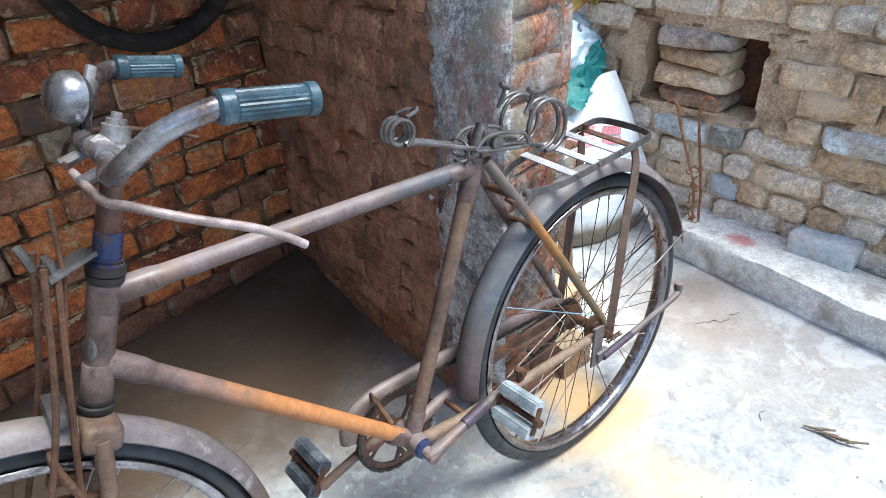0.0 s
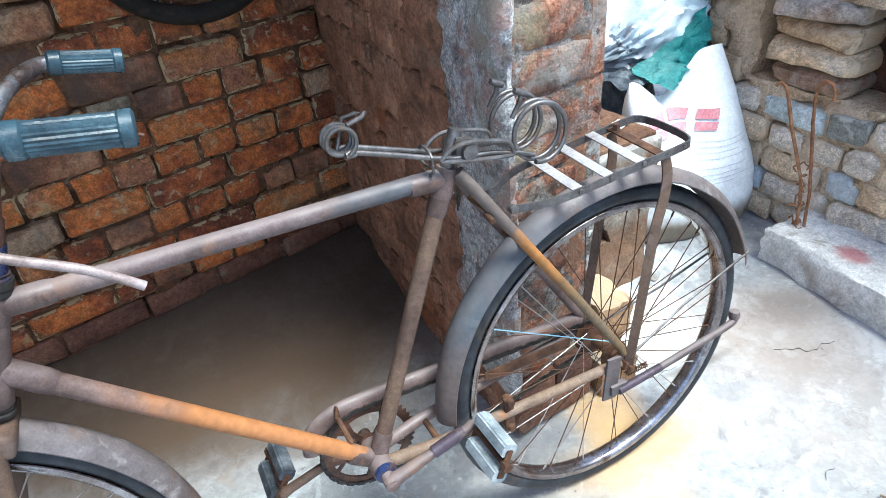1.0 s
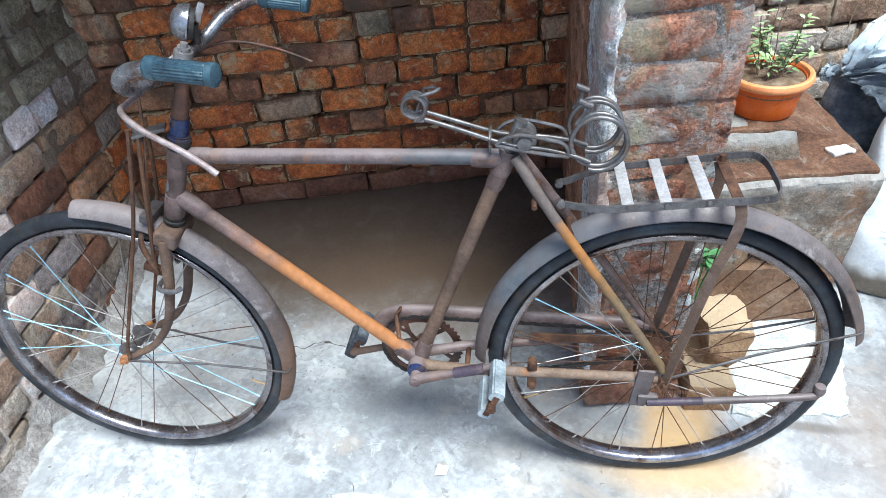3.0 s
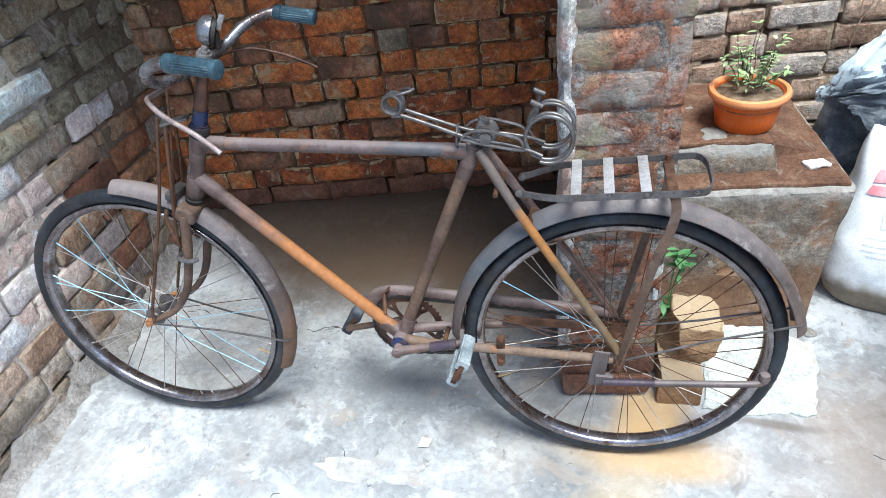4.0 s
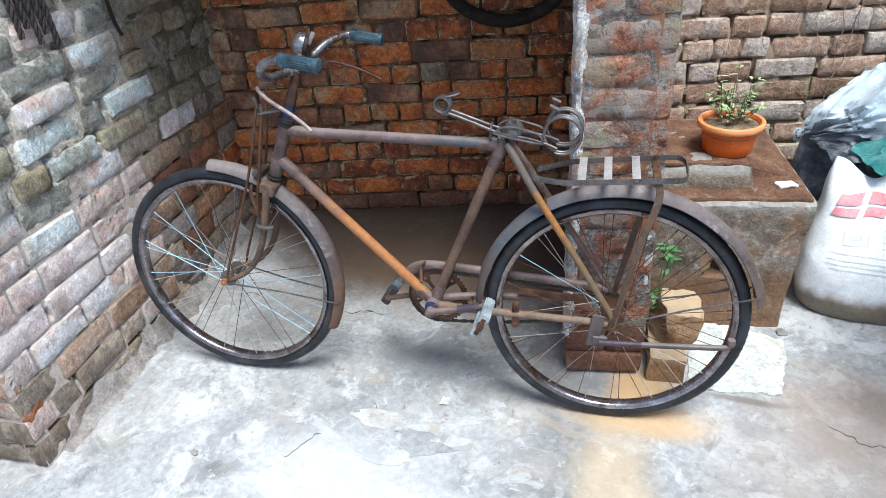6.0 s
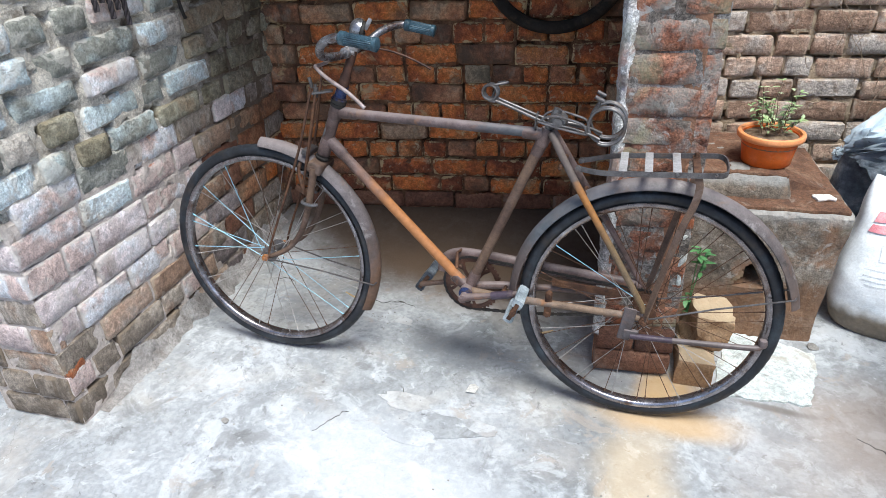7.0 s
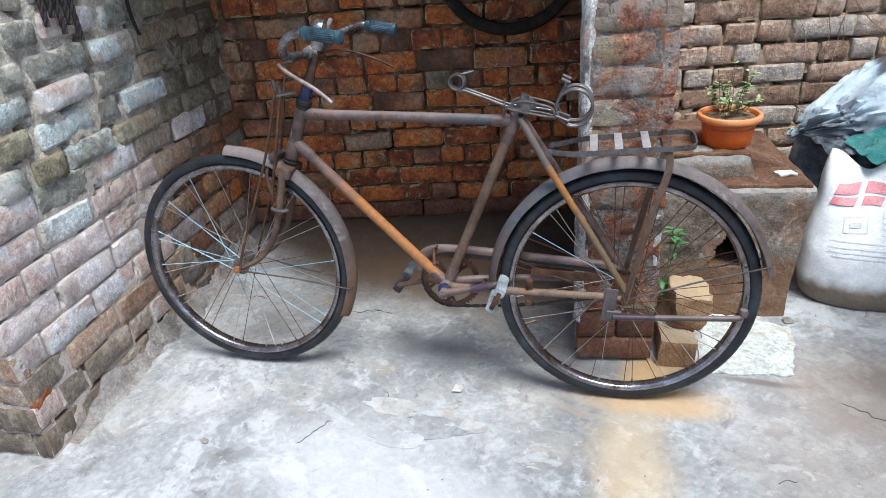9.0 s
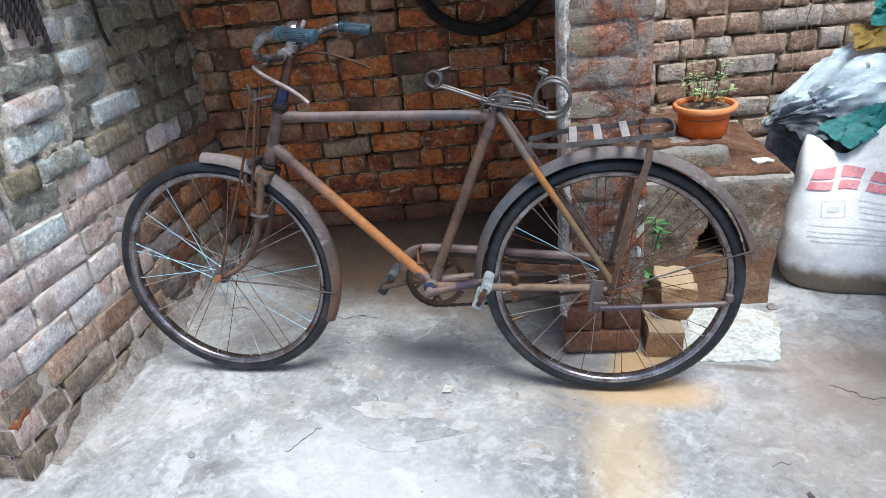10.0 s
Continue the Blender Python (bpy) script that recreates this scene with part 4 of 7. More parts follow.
def build_floor():
    bm = bmesh.new()
    fine = lambda lo, hi, step: [lo + i * step for i in range(int(round((hi - lo) / step)) + 1)]
    xs = [-3.0, -2.6, -2.2] + fine(-1.9, 1.3, 0.04) + [1.6, 2.0]
    ys = [-3.4, -2.8, -2.2, -1.8] + fine(-1.4, 1.6, 0.04) + [2.0]
    v = [[bm.verts.new((x, y, ground_height(x, y))) for y in ys] for x in xs]
    for i in range(len(xs) - 1):
        for k in range(len(ys) - 1):
            bm.faces.new((v[i][k], v[i + 1][k], v[i + 1][k + 1], v[i][k + 1]))
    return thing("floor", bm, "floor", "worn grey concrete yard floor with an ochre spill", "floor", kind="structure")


floor = build_floor()

BACK = pose(-1.72, 0.905, 0, 0, 0, 14.0)
LEFT = pose(-1.565, -0.51, 0, 0, 0, 95.7)
RIGHT = pose(1.03, 1.10, 0, 0, 0, -82.5)
PART = pose(-0.222, 1.279, 0, 0, 0, -85.7)
FRONT = pose(-0.140, 0.252, 0, 0, 0, 11.0)


def pitted(level, pit=0.030, often=0.18, scale=13.0):
    """How deep the mortar lies: about level, with holes here and there."""
    def depth(x, z):
        k = noise.noise(Vector((x * scale, 4.2, z * scale)))
        return level + pit * min(1.0, max(0.0, (k - often) / 0.12))
    return depth


def smeared(x, z):
    """The left wall's mortar: swollen over the bricks in patches, open in a few holes."""
    swell = min(1.0, max(0.0, noise.noise(Vector((x * 5.5, 7.7, z * 6.5))) * 2.2 + (0.35 if z > 0.71 else 0.55)))
    hole = min(1.0, max(0.0, (noise.noise(Vector((x * 17, 4.2, z * 17))) - 0.22) / 0.12))
    return 0.0045 - (0.005 if z > 0.71 else 0.0045) * swell + 0.030 * hole


EARTH, DEEP = pitted(0.005), pitted(0.003, 0.040, 0.13, 16.0)
wall_back = wall_body("wall_back", BACK, 3.1, 1.84, 0.23, "mortar_back", "old red brick back wall with earth mortar", rough=0.009, inset=lambda x, z: DEEP(x, z) if x > 1.60 else EARTH(x, z), step=0.014)
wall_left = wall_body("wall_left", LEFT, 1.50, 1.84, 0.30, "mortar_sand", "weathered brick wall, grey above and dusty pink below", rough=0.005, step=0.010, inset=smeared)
NICHE = [(0.262, 0.685, 0.475, 0.757)]
wall_right = wall_body("wall_right", RIGHT, 3.6, 1.15, 0.25, "mortar_tan", "loosely laid tan brick wall with an open niche", rough=0.015, step=0.016, inset=pitted(0.004, 0.03, 0.16), holes=NICHE)
partition = wall_body("wall_partition", PART, 1.005, 1.84, 0.20, "brick_dim", "dim brick partition wall beside the alcove", rough=0.008, step=0.016, inset=pitted(0.0005, 0.012, 0.2))


# Unseen walls added about the yard; height and paleness steer sky and bounce.
def closing_wall(name, x0, y0, x1, y1, h):
    d = Vector((x1 - x0, y1 - y0, 0))
    m = Matrix.Translation((x0, y0, 0)) @ Matrix.Rotation(math.atan2(d.y, d.x), 4, "Z")
    bm = block((d.length, 0.2, h), pose(d.length / 2, 0.1, h / 2 - 0.02), 0.01)
    return thing(name, bm, "plaster_plain", "plain unseen wall added to close the yard", "wall", kind="structure", matrix=m)


closing_wall("wall_yard_south", 2.0, -3.2, -3.0, -3.2, 1.0)
closing_wall("wall_yard_west", -2.8, -3.2, -2.8, 1.8, 1.0)
# Unseen roof, set out for the shade it casts into the alcove.
roof = thing("ceiling", block((2.15, 1.72, 0.12), pose(-0.98, 0.94, 1.90, 0, 0, 13), 0.01), "roof", "unseen flat concrete roof slab, shading the alcove", "ceiling", kind="structure")


# ---- the bicycle ----
# its own frame: x towards the rear, y away from the yard, z up; the rear tyre touches the floor at the origin
BIKE = pose(-0.011, 0.089, 0.002, -4.9, 1.73, 4.2)
bike = thing("bicycle", None, None, "old rusty roadster bicycle without a saddle, dusty mauve paint", "bicycle", matrix=BIKE)
REAR, FORE = Vector((0.0, 0.0, 0.357)), Vector((-1.166, 0.0, 0.357))
HEAD_LO, HEAD_HI, STEM_TOP = Vector((-0.967, 0, 0.705)), Vector((-0.915, 0, 0.850)), Vector((-0.857, 0, 1.012))
SEAT, BB = Vector((-0.319, 0, 0.826)), Vector((-0.509, 0, 0.335))


def bike_frame():
    def mk(name, pts, r, mat, label="", k=16, smooth=0, scales=None):
        return part(name, tube(pts, r, k, smooth=smooth, scales=scales), mat, bike, label)
    mk("top_tube", [HEAD_HI + Vector((0.0, 0, -0.016)), SEAT + Vector((0, 0, 0.004))], 0.0142, "paint_top", "mauve-grey painted top tube")
    mk("down_tube", [HEAD_LO + Vector((0.022, 0, 0.045)), BB], 0.0150, "paint_down", "down tube, mauve paint worn to orange rust")
    mk("seat_tube", [BB, SEAT + Vector((0.004, 0, 0.012))], 0.0145, "paint_brown")
    mk("head_tube", [HEAD_LO, HEAD_HI], 0.0175, "paint_mauve")
    # lugs
    d = (HEAD_HI - HEAD_LO).normalized()
    for name, p, q, r in (("head_lug", HEAD_HI - d * 0.036, HEAD_HI, 0.0195), ("head_lug", HEAD_LO, HEAD_LO + d * 0.05, 0.0195)):
        mk(name, [p, p + d * 0.002, q - d * 0.002, q], r, "paint_mauve", scales=[0.93, 1, 1, 0.93])
    for p, to, r in ((HEAD_HI + Vector((0, 0, -0.016)), SEAT, 0.0166), (HEAD_LO + Vector((0.022, 0, 0.045)), BB, 0.0175)):
        e = (to - p).normalized()
        mk("lug_sleeve", [p, p + e * 0.05, p + e * 0.062], r, "paint_mauve", scales=[1, 1, 0.9])
    for p, to, r in ((BB, HEAD_LO, 0.0175), (BB, SEAT, 0.0168), (SEAT, HEAD_HI, 0.0166), (SEAT, BB, 0.0168)):
        e = (to - p).normalized()
        mk("lug_sleeve", [p, p + e * 0.052, p + e * 0.06], r, "paint_mauve", scales=[1, 1, 0.9])
    part("bottom_bracket_shell", lathe([(0, -0.036), (0.0205, -0.036), (0.0215, -0.033), (0.0215, 0.033), (0.0205, 0.036), (0, 0.036)], 24,
         Matrix.Translation(BB) @ pose(0, 0, 0, -90)), "paint_mauve", bike)
    part("bracket_cup", lathe([(0, -0.046), (0.014, -0.046), (0.019, -0.043), (0.0205, -0.036), (0.0205, -0.034)], 24, Matrix.Translation(BB) @ pose(0, 0, 0, -90)), "blue_band", bike, "dark blue bearing cup")
    part("seat_lug", lathe([(0.0, -0.03), (0.0168, -0.03), (0.0178, -0.026), (0.0178, 0.014), (0.0168, 0.018), (0, 0.018)], 20,
         Matrix.Translation(SEAT) @ pose(0, 0, 0, 0, 21)), "paint_mauve", bike)
    # stays: pairs
    for s in (-1, 1):
        st = [(-0.303, 0.016 * s, 0.838), (-0.262, 0.030 * s, 0.774), (-0.222, 0.040 * s, 0.714), (-0.11, 0.052 * s, 0.55), (-0.010, 0.060 * s, 0.398), (-0.004, 0.060 * s, 0.382)]
        mk("seat_stay", st, 0.0095, "paint_stay" if s < 0 else "paint_mauve", "seat stay, grey above and ochre with rust below" if s < 0 else "", scales=[1.05, 1.05, 1.0, 0.95, 0.92, 0.9])
        mk("chain_stay", [(-0.495, 0.020 * s, 0.338), (-0.41, 0.036 * s, 0.344), (-0.25, 0.048 * s, 0.354), (-0.045, 0.062 * s, 0.365), (-0.012, 0.062 * s, 0.362)], 0.0105,
           "paint_chain_stay" if s < 0 else "paint_mauve", scales=[1.15, 1.1, 1, 0.95, 0.8])
        pl = block((0.055, 0.005, 0.034), Matrix.Translation((-0.016, 0.061 * s, 0.366)), 0.002)
        part("dropout", pl, "paint_grey", bike)
        nut = lathe([(0, -0.016), (0.006, -0.016), (0.0065, -0.007), (0.0115, -0.007), (0.0115, 0.004), (0.015, 0.004), (0.015, 0.006), (0, 0.006)], 6,
                    Matrix.Translation((REAR.x, s * 0.070, REAR.z)) @ pose(0, 0, 0, 90 if s > 0 else -90))
        part("axle_nut", nut, "rust", bike, smooth=False)
    mk("seat_stay_bridge", [(-0.20, -0.045, 0.682), (-0.20, 0.045, 0.682)], 0.006, "rust")
    mk("chain_stay_bridge", [(-0.40, -0.038, 0.344), (-0.40, 0.038, 0.344)], 0.006, "rust")
    bolt = tube([(-0.262, -0.026, 0.768), (-0.262, 0.026, 0.768)], 0.008, 10)
    tube([(-0.268, -0.05, 0.755), (-0.268, -0.028, 0.760)], 0.005, 8, bm=bolt)
    part("seat_bolt", bolt, "rust", bike)


def band(pts, width, thick, mat, name, parent, up=(0, 1, 0), twist=None, smooth=5, label=""):
    """A strip of flat bar along a smooth curve."""
    w, t = width / 2, thick / 2
    sec = [(-w, -t), (w, -t), (w, t), (-w, t)]
    p = curve_points(pts, smooth)
    tw = None
    if twist:
        tw = [twist[0] + (twist[1] - twist[0]) * i / (len(p) - 1) for i in range(len(p))]
    return part(name, sweep(bmesh.new(), p, sec, up, twist=tw), mat, parent, label)


def mudguard(name, centre, r0, r1, a0, a1, width, label, mat="paint_grey"):
    """A rolled steel guard round the wheel, from angle a0 to a1 (degrees, 0 towards the rear, 90 up)."""
    bm, n, m = bmesh.new(), 56, 11
    rows = []
    for i in range(n + 1):
        u = i / n
        a, r = radians(a0 + (a1 - a0) * u), r0 + (r1 - r0) * u
        end = min(1.0, min(u, 1 - u) * n / 2.5 + 0.55)
        row_o, row_i = [], []
        for k in range(m):
            s = -1 + 2 * k / (m - 1)
            y = s * width / 2 * (0.86 + 0.14 * end)
            drop = 0.020 * abs(s) ** 2.4 + (0.002 if abs(s) > 0.95 else 0)
            dent = noise.noise(Vector((i * 0.21, s * 1.3, r0 * 40))) * 0.0018
            for row, tt in ((row_o, 0.0), (row_i, 0.0022)):
                q = r - drop - tt + dent
                row.append(bm.verts.new((centre.x + q * math.cos(a), y * (1 - (0.03 if tt else 0)), centre.z + q * math.sin(a))))
        rows.append((row_o, row_i))
    for i in range(n):
        (o0, i0), (o1, i1) = rows[i], rows[i + 1]
        for k in range(m - 1):
            bm.faces.new((o0[k], o0[k + 1], o1[k + 1], o1[k]))
            bm.faces.new((i1[k], i1[k + 1], i0[k + 1], i0[k]))
        for k in (0, m - 1):
            bm.faces.new((o0[k], o1[k], i1[k], i0[k]))
    for o, i_ in (rows[0], rows[-1]):
        for k in range(m - 1):
            bm.faces.new((o[k], o[k + 1], i_[k + 1], i_[k]))
    return part(name, bm, mat, bike, label)


def wheel(centre, count, rear):
    """Rim, tyre, hub and single crossed spokes; the axle lies along y."""
    T = Matrix.Translation(centre) @ pose(0, 0, 0, -90)
    rim = part("wheel", lathe([(0.3235, -0.0165), (0.3225, -0.0180), (0.3170, -0.0185), (0.3110, -0.0165), (0.3070, -0.0100), (0.3058, 0.0), (0.3070, 0.0100), (0.3110, 0.0165),
                               (0.3170, 0.0185), (0.3225, 0.0180), (0.3235, 0.0165), (0.3150, 0.0130), (0.3120, 0.0), (0.3150, -0.0130)], 96, T, closed=True), "rim", bike,
               "rust-streaked steel bicycle wheel rim")
    bm, prof = bmesh.new(), []
    for a in range(-150, 151, 20):
        prof.append((0.3370 + 0.0190 * math.cos(radians(a)), 0.0185 * math.sin(radians(a)), abs(a)))
    n, rings = 180, []
    for i in range(n):
        c, s = math.cos(2 * math.pi * i / n), math.sin(2 * math.pi * i / n)
        ring = []
        for r, y, a in prof:
            tread = 0.0011 if a <= 55 and (i + (1 if a > 25 else 0)) % 2 else 0.0
            ring.append(bm.verts.new(T @ Vector(((r - tread) * c, (r - tread) * s, y))))
        rings.append(ring)
    for i in range(n):
        r, q = rings[i], rings[(i + 1) % n]
        for k in range(len(prof) - 1):
            bm.faces.new((r[k], r[k + 1], q[k + 1], q[k]))
    part("tyre", bm, "tyre", rim, "dusty black ribbed tyre")
    fl, fr = (0.030, 0.0265) if not rear else (0.030, 0.032)
    part("hub", lathe([(0, -0.052), (0.006, -0.052), (0.006, -0.040), (0.013, -0.040), (0.015, -fl - 0.004), (fr, -fl - 0.002), (fr, -fl + 0.002), (0.0135, -fl + 0.006), (0.0115, 0.0),
                       (0.0135, fl - 0.006), (fr, fl - 0.002), (fr, fl + 0.002), (0.015, fl + 0.004), (0.013, 0.040), (0.006, 0.040), (0.006, 0.052), (0, 0.052)], 24, T),
         "steel" if not rear else "rust", rim)
    length = 1.0
    meshes = {}
    for key, mat in (("new", "spoke_glint"), ("dull", "spoke_dull"), ("rust", "rust")):
        b2 = bmesh.new()
        r = 0.0011
        sweep(b2, [(0, 0, 0), (0, 0, 0.004), (0, 0, 0.957), (0, 0, 0.960), (0, 0, 1.0)], circle(r, 6), scales=[1, 1, 1, 1.8, 1.8])
        meshes[key] = finish(b2, "spoke", mat)
    rnd = random.Random(3 if rear else 5)
    half = count // 2
    for side in (-1, 1):
        for i in range(half):
            a = 2 * math.pi * (i + (0.5 if side > 0 else 0.25)) / half
            lead = 1 if i % 2 else -1
            ha = a + lead * radians(70 if rear else 66)
            p = Vector((fr * 0.9 * math.cos(ha), side * fl, fr * 0.9 * math.sin(ha))) + centre
            q = Vector((0.3075 * math.cos(a), side * 0.003, 0.3075 * math.sin(a))) + centre
            d = q - p
            if rear:
                key = "new" if (side < 0 and i in (8,)) else "rust" if rnd.random() < 0.8 else "dull"
            else:
                key = "new" if (side < 0 and i in (0, 5, 6, 7, 8, 14)) or (side > 0 and i in (7, 14)) else "dull" if rnd.random() < 0.75 else "rust"
            sp = new("spoke", meshes[key])
            sp.parent = rim
            sp.matrix_basis = Matrix.Translation(p) @ d.to_track_quat("Z", "Y").to_matrix().to_4x4() @ Matrix.Diagonal((1, 1, d.length / length, 1))
    va = radians(-24 if not rear else 206)
    v = Vector((math.cos(va), 0, math.sin(va)))
    part("valve", tube([centre + v * 0.306, centre + v * 0.285, centre + v * 0.283, centre + v * 0.272], 0.003, 8, scales=[1, 1, 0.7, 0.7]), "paint_ochre", rim, "brass tyre valve")
    return rim


def fork_and_bars():
    ax = (STEM_TOP - HEAD_LO).normalized()
    # headset
    for p, r, h, mat in ((HEAD_HI, 0.0215, 0.018, "black"), (HEAD_HI + ax * 0.02, 0.0200, 0.010, "blue_band"), (HEAD_LO - ax * 0.016, 0.0215, 0.016, "black")):
        m = Matrix.Translation(p) @ ax.to_track_quat("Z", "Y").to_matrix().to_4x4()
        part("headset_cup", lathe([(0, 0), (r * 0.9, 0), (r, h * 0.2), (r, h * 0.55), (r * 0.86, h * 0.65), (r * 0.95, h), (0, h)], 20, m), mat, bike)
    part("steering_sleeve", tube([HEAD_HI + ax * 0.028, HEAD_HI + ax * 0.064], 0.0165, 16, scales=None), "blue_band", bike, "dark blue steering sleeve")
    part("stem_post", tube([HEAD_HI + ax * 0.06, HEAD_HI + ax * 0.094, HEAD_HI + ax * 0.098, STEM_TOP], 0.0150, 14, scales=[1, 1, 0.84, 0.84]), "stem_dark", bike, "rusty stem post")
    clamp = Vector((-0.874, 0, 1.002))
    part("stem", tube([STEM_TOP + Vector((0.006, 0, -0.006)), STEM_TOP.lerp(clamp, 0.5), clamp], 0.0150, 14, scales=[0.95, 1.05, 1.1]), "bar_pale", bike, "whitish oxidised handlebar stem")
    part("stem_bolt", lathe([(0, 0.020), (0.006, 0.020), (0.0065, 0.013), (0.011, 0.013), (0.011, 0.007), (0.0155, 0.006), (0.0165, -0.012), (0, -0.012)], 14,
         Matrix.Translation(STEM_TOP + ax * 0.010) @ ax.to_track_quat("Z", "Y").to_matrix().to_4x4()), "chrome", bike)
    part("bar_clamp", tube([clamp + Vector((0, -0.026, 0)), clamp + Vector((0, -0.022, 0)), clamp + Vector((0, 0.022, 0)), clamp + Vector((0, 0.026, 0))], 0.0150, 14, scales=[0.88, 1, 1, 0.88]), "chrome", bike)
    near = [(-0.874, 0.0, 1.002), (-0.879, -0.04, 0.998), (-0.889, -0.08, 1.000), (-0.893, -0.118, 1.006), (-0.882, -0.152, 1.026), (-0.853, -0.180, 1.052), (-0.806, -0.195, 1.066), (-0.765, -0.198, 1.064), (-0.704, -0.201, 1.055)]
    far = [(-0.874, 0.0, 1.002), (-0.880, 0.05, 1.004), (-0.868, 0.105, 1.012), (-0.842, 0.155, 1.040), (-0.816, 0.190, 1.053), (-0.788, 0.214, 1.057), (-0.75, 0.217, 1.052), (-0.695, 0.219, 1.042)]
    full = list(reversed(near[:-1])) + far[1:-1]
    part("handlebar", tube(full, 0.0112, 14, up=(0, 0, 1), smooth=6), "bar_dull", bike, "bent chrome handlebar spotted with rust")
    for pts in (near, far):
        a, b = Vector(pts[-3]), Vector(pts[-1])
        d = (b - a).normalized()
        m = Matrix.Translation(a) @ d.to_track_quat("Z", "Y").to_matrix().to_4x4()
        L = (b - a).length
        bm, k, rings = bmesh.new(), 44, []
        zs = [0.0, 0.003, 0.016, 0.018, 0.020] + [0.020 + (L - 0.036) * i / 14 for i in range(1, 15)] + [L - 0.014, L - 0.012, L - 0.002, L]
        for j, z in enumerate(zs):
            collar = z < 0.018 or z > L - 0.013
            ring = []
            for i in range(k):
                r = 0.0165 if collar else 0.0150 + (0.0011 if i % 2 else 0.0) - (0.0007 if j % 2 else 0)
                r += 0.0006 if collar and i % 2 else 0
                if z in (0.0, L):
                    r -= 0.003
                ring.append(bm.verts.new(m @ Vector((r * math.cos(2 * math.pi * i / k), r * math.sin(2 * math.pi * i / k), z))))
            rings.append(ring)
        for r0, r1 in zip(rings, rings[1:]):
            for i in range(k):
                bm.faces.new((r0[i], r0[(i + 1) % k], r1[(i + 1) % k], r1[i]))
        bm.faces.new(rings[0]), bm.faces.new(rings[-1])
        part("grip", bm, "grip", bike, "ribbed blue-grey rubber handlebar grip")
    # brake levers below the bar
    part("brake_lever", tube([(-0.912, -0.02, 0.992), (-0.908, -0.07, 0.982), (-0.906, -0.118, 0.982), (-0.896, -0.152, 0.985), (-0.872, -0.172, 0.975), (-0.842, -0.184, 0.961), (-0.795, -0.193, 0.939),
                              (-0.765, -0.198, 0.920), (-0.744, -0.200, 0.903)], 0.0050, 10, smooth=5), "paint_lever", bike, "long bent brake lever, mauve stained")
    part("brake_lever", tube([(-0.912, 0.02, 0.990), (-0.902, 0.08, 0.984), (-0.88, 0.140, 0.990), (-0.84, 0.175, 0.988), (-0.78, 0.195, 0.970), (-0.73, 0.199, 0.950), (-0.702, 0.200, 0.937)], 0.0034, 10, smooth=5),
         "stem_dark", bike, "long dark brake lever")
    for y in (-0.045, 0.045):
        part("lever_bracket", tube([(-0.880, y, 0.995), (-0.912, y, 0.986)], 0.0075, 8), "iron", bike)
    # bell
    bm_ = Matrix.Translation((-0.872, 0.080, 1.050)) @ Vector((-0.86, -0.30, 0.30)).to_track_quat("Z", "Y").to_matrix().to_4x4()
    bell = part("bell", lathe([(0, 0.030), (0.010, 0.0295), (0.020, 0.0265), (0.0275, 0.020), (0.0315, 0.010), (0.0325, 0.0), (0.0310, -0.001), (0.0300, 0.008), (0.0255, 0.018), (0.015, 0.025), (0, 0.0265)], 28, bm_), "bar_dull", bike, "dull domed bicycle bell")
    part("bell_bracket", tube([bm_ @ Vector((0, 0, -0.008)), (-0.868, 0.086, 1.015)], 0.007, 8), "black", bell)
    part("bell_base", lathe([(0, -0.010), (0.026, -0.010), (0.0275, -0.004), (0.0275, 0.002), (0, 0.002)], 24, bm_), "black", bell)
    part("bell_thumb", block((0.008, 0.012, 0.034), bm_ @ pose(0.006, 0.024, -0.016, 80, 0, 0), 0.003), "chrome", bell)
    # fork
    crown = HEAD_LO - ax * 0.036
    part("fork_crown", block((0.046, 0.096, 0.036), Matrix.Translation(crown) @ pose(0, 0, 0, 0, 20, 0), 0.010, 3), "paint_brown", bike)
    for s in (-1, 1):
        part("fork_blade", tube([(-0.981, 0.040 * s, 0.672), (-0.992, 0.043 * s, 0.61), (-1.008, 0.045 * s, 0.54), (-1.036, 0.046 * s, 0.462), (-1.083, 0.047 * s, 0.400), (-1.140, 0.048 * s, 0.366), (-1.172, 0.048 * s, 0.354)],
             0.0135, 14, smooth=5, r2=0.0105, scales=[1.05 - 0.45 * (i / 30) ** 1.3 for i in range(31)]), "paint_brown", bike, "rusty brown fork blade")
        part("axle_nut", lathe([(0, -0.015), (0.0055, -0.015), (0.006, -0.007), (0.011, -0.007), (0.011, 0.004), (0, 0.004)], 6, Matrix.Translation((FORE.x, s * 0.055, FORE.z)) @ pose(0, 0, 0, 90 if s > 0 else -90)), "paint_rust", bike, smooth=False)
        part("brake_clip", tube([(-1.018, 0.030 * s, 0.568), (-1.016, 0.060 * s, 0.566), (-0.985, 0.064 * s, 0.562), (-0.972, 0.052 * s, 0.562)], 0.0055, 8, smooth=4), "steel", bike)
        # long mudguard stay and brake rod beside the fork
        part("brake_rod", tube([(-0.972, -0.012 + 0.03 * s, 0.905), (-1.015, 0.048 * s - 0.006, 0.735), (-1.075, 0.057 * s, 0.575), (-1.140, 0.060 * s, 0.408), (-1.152, 0.058 * s, 0.362), (-1.166, 0.056 * s, 0.354)], 0.0040, 8, smooth=5), "rust", bike)
    part("brake_rod", tube([(-0.945, -0.020, 0.960), (-0.955, -0.028, 0.885), (-0.985, -0.030, 0.78), (-1.010, -0.030, 0.66)], 0.0030, 8), "rust", bike)
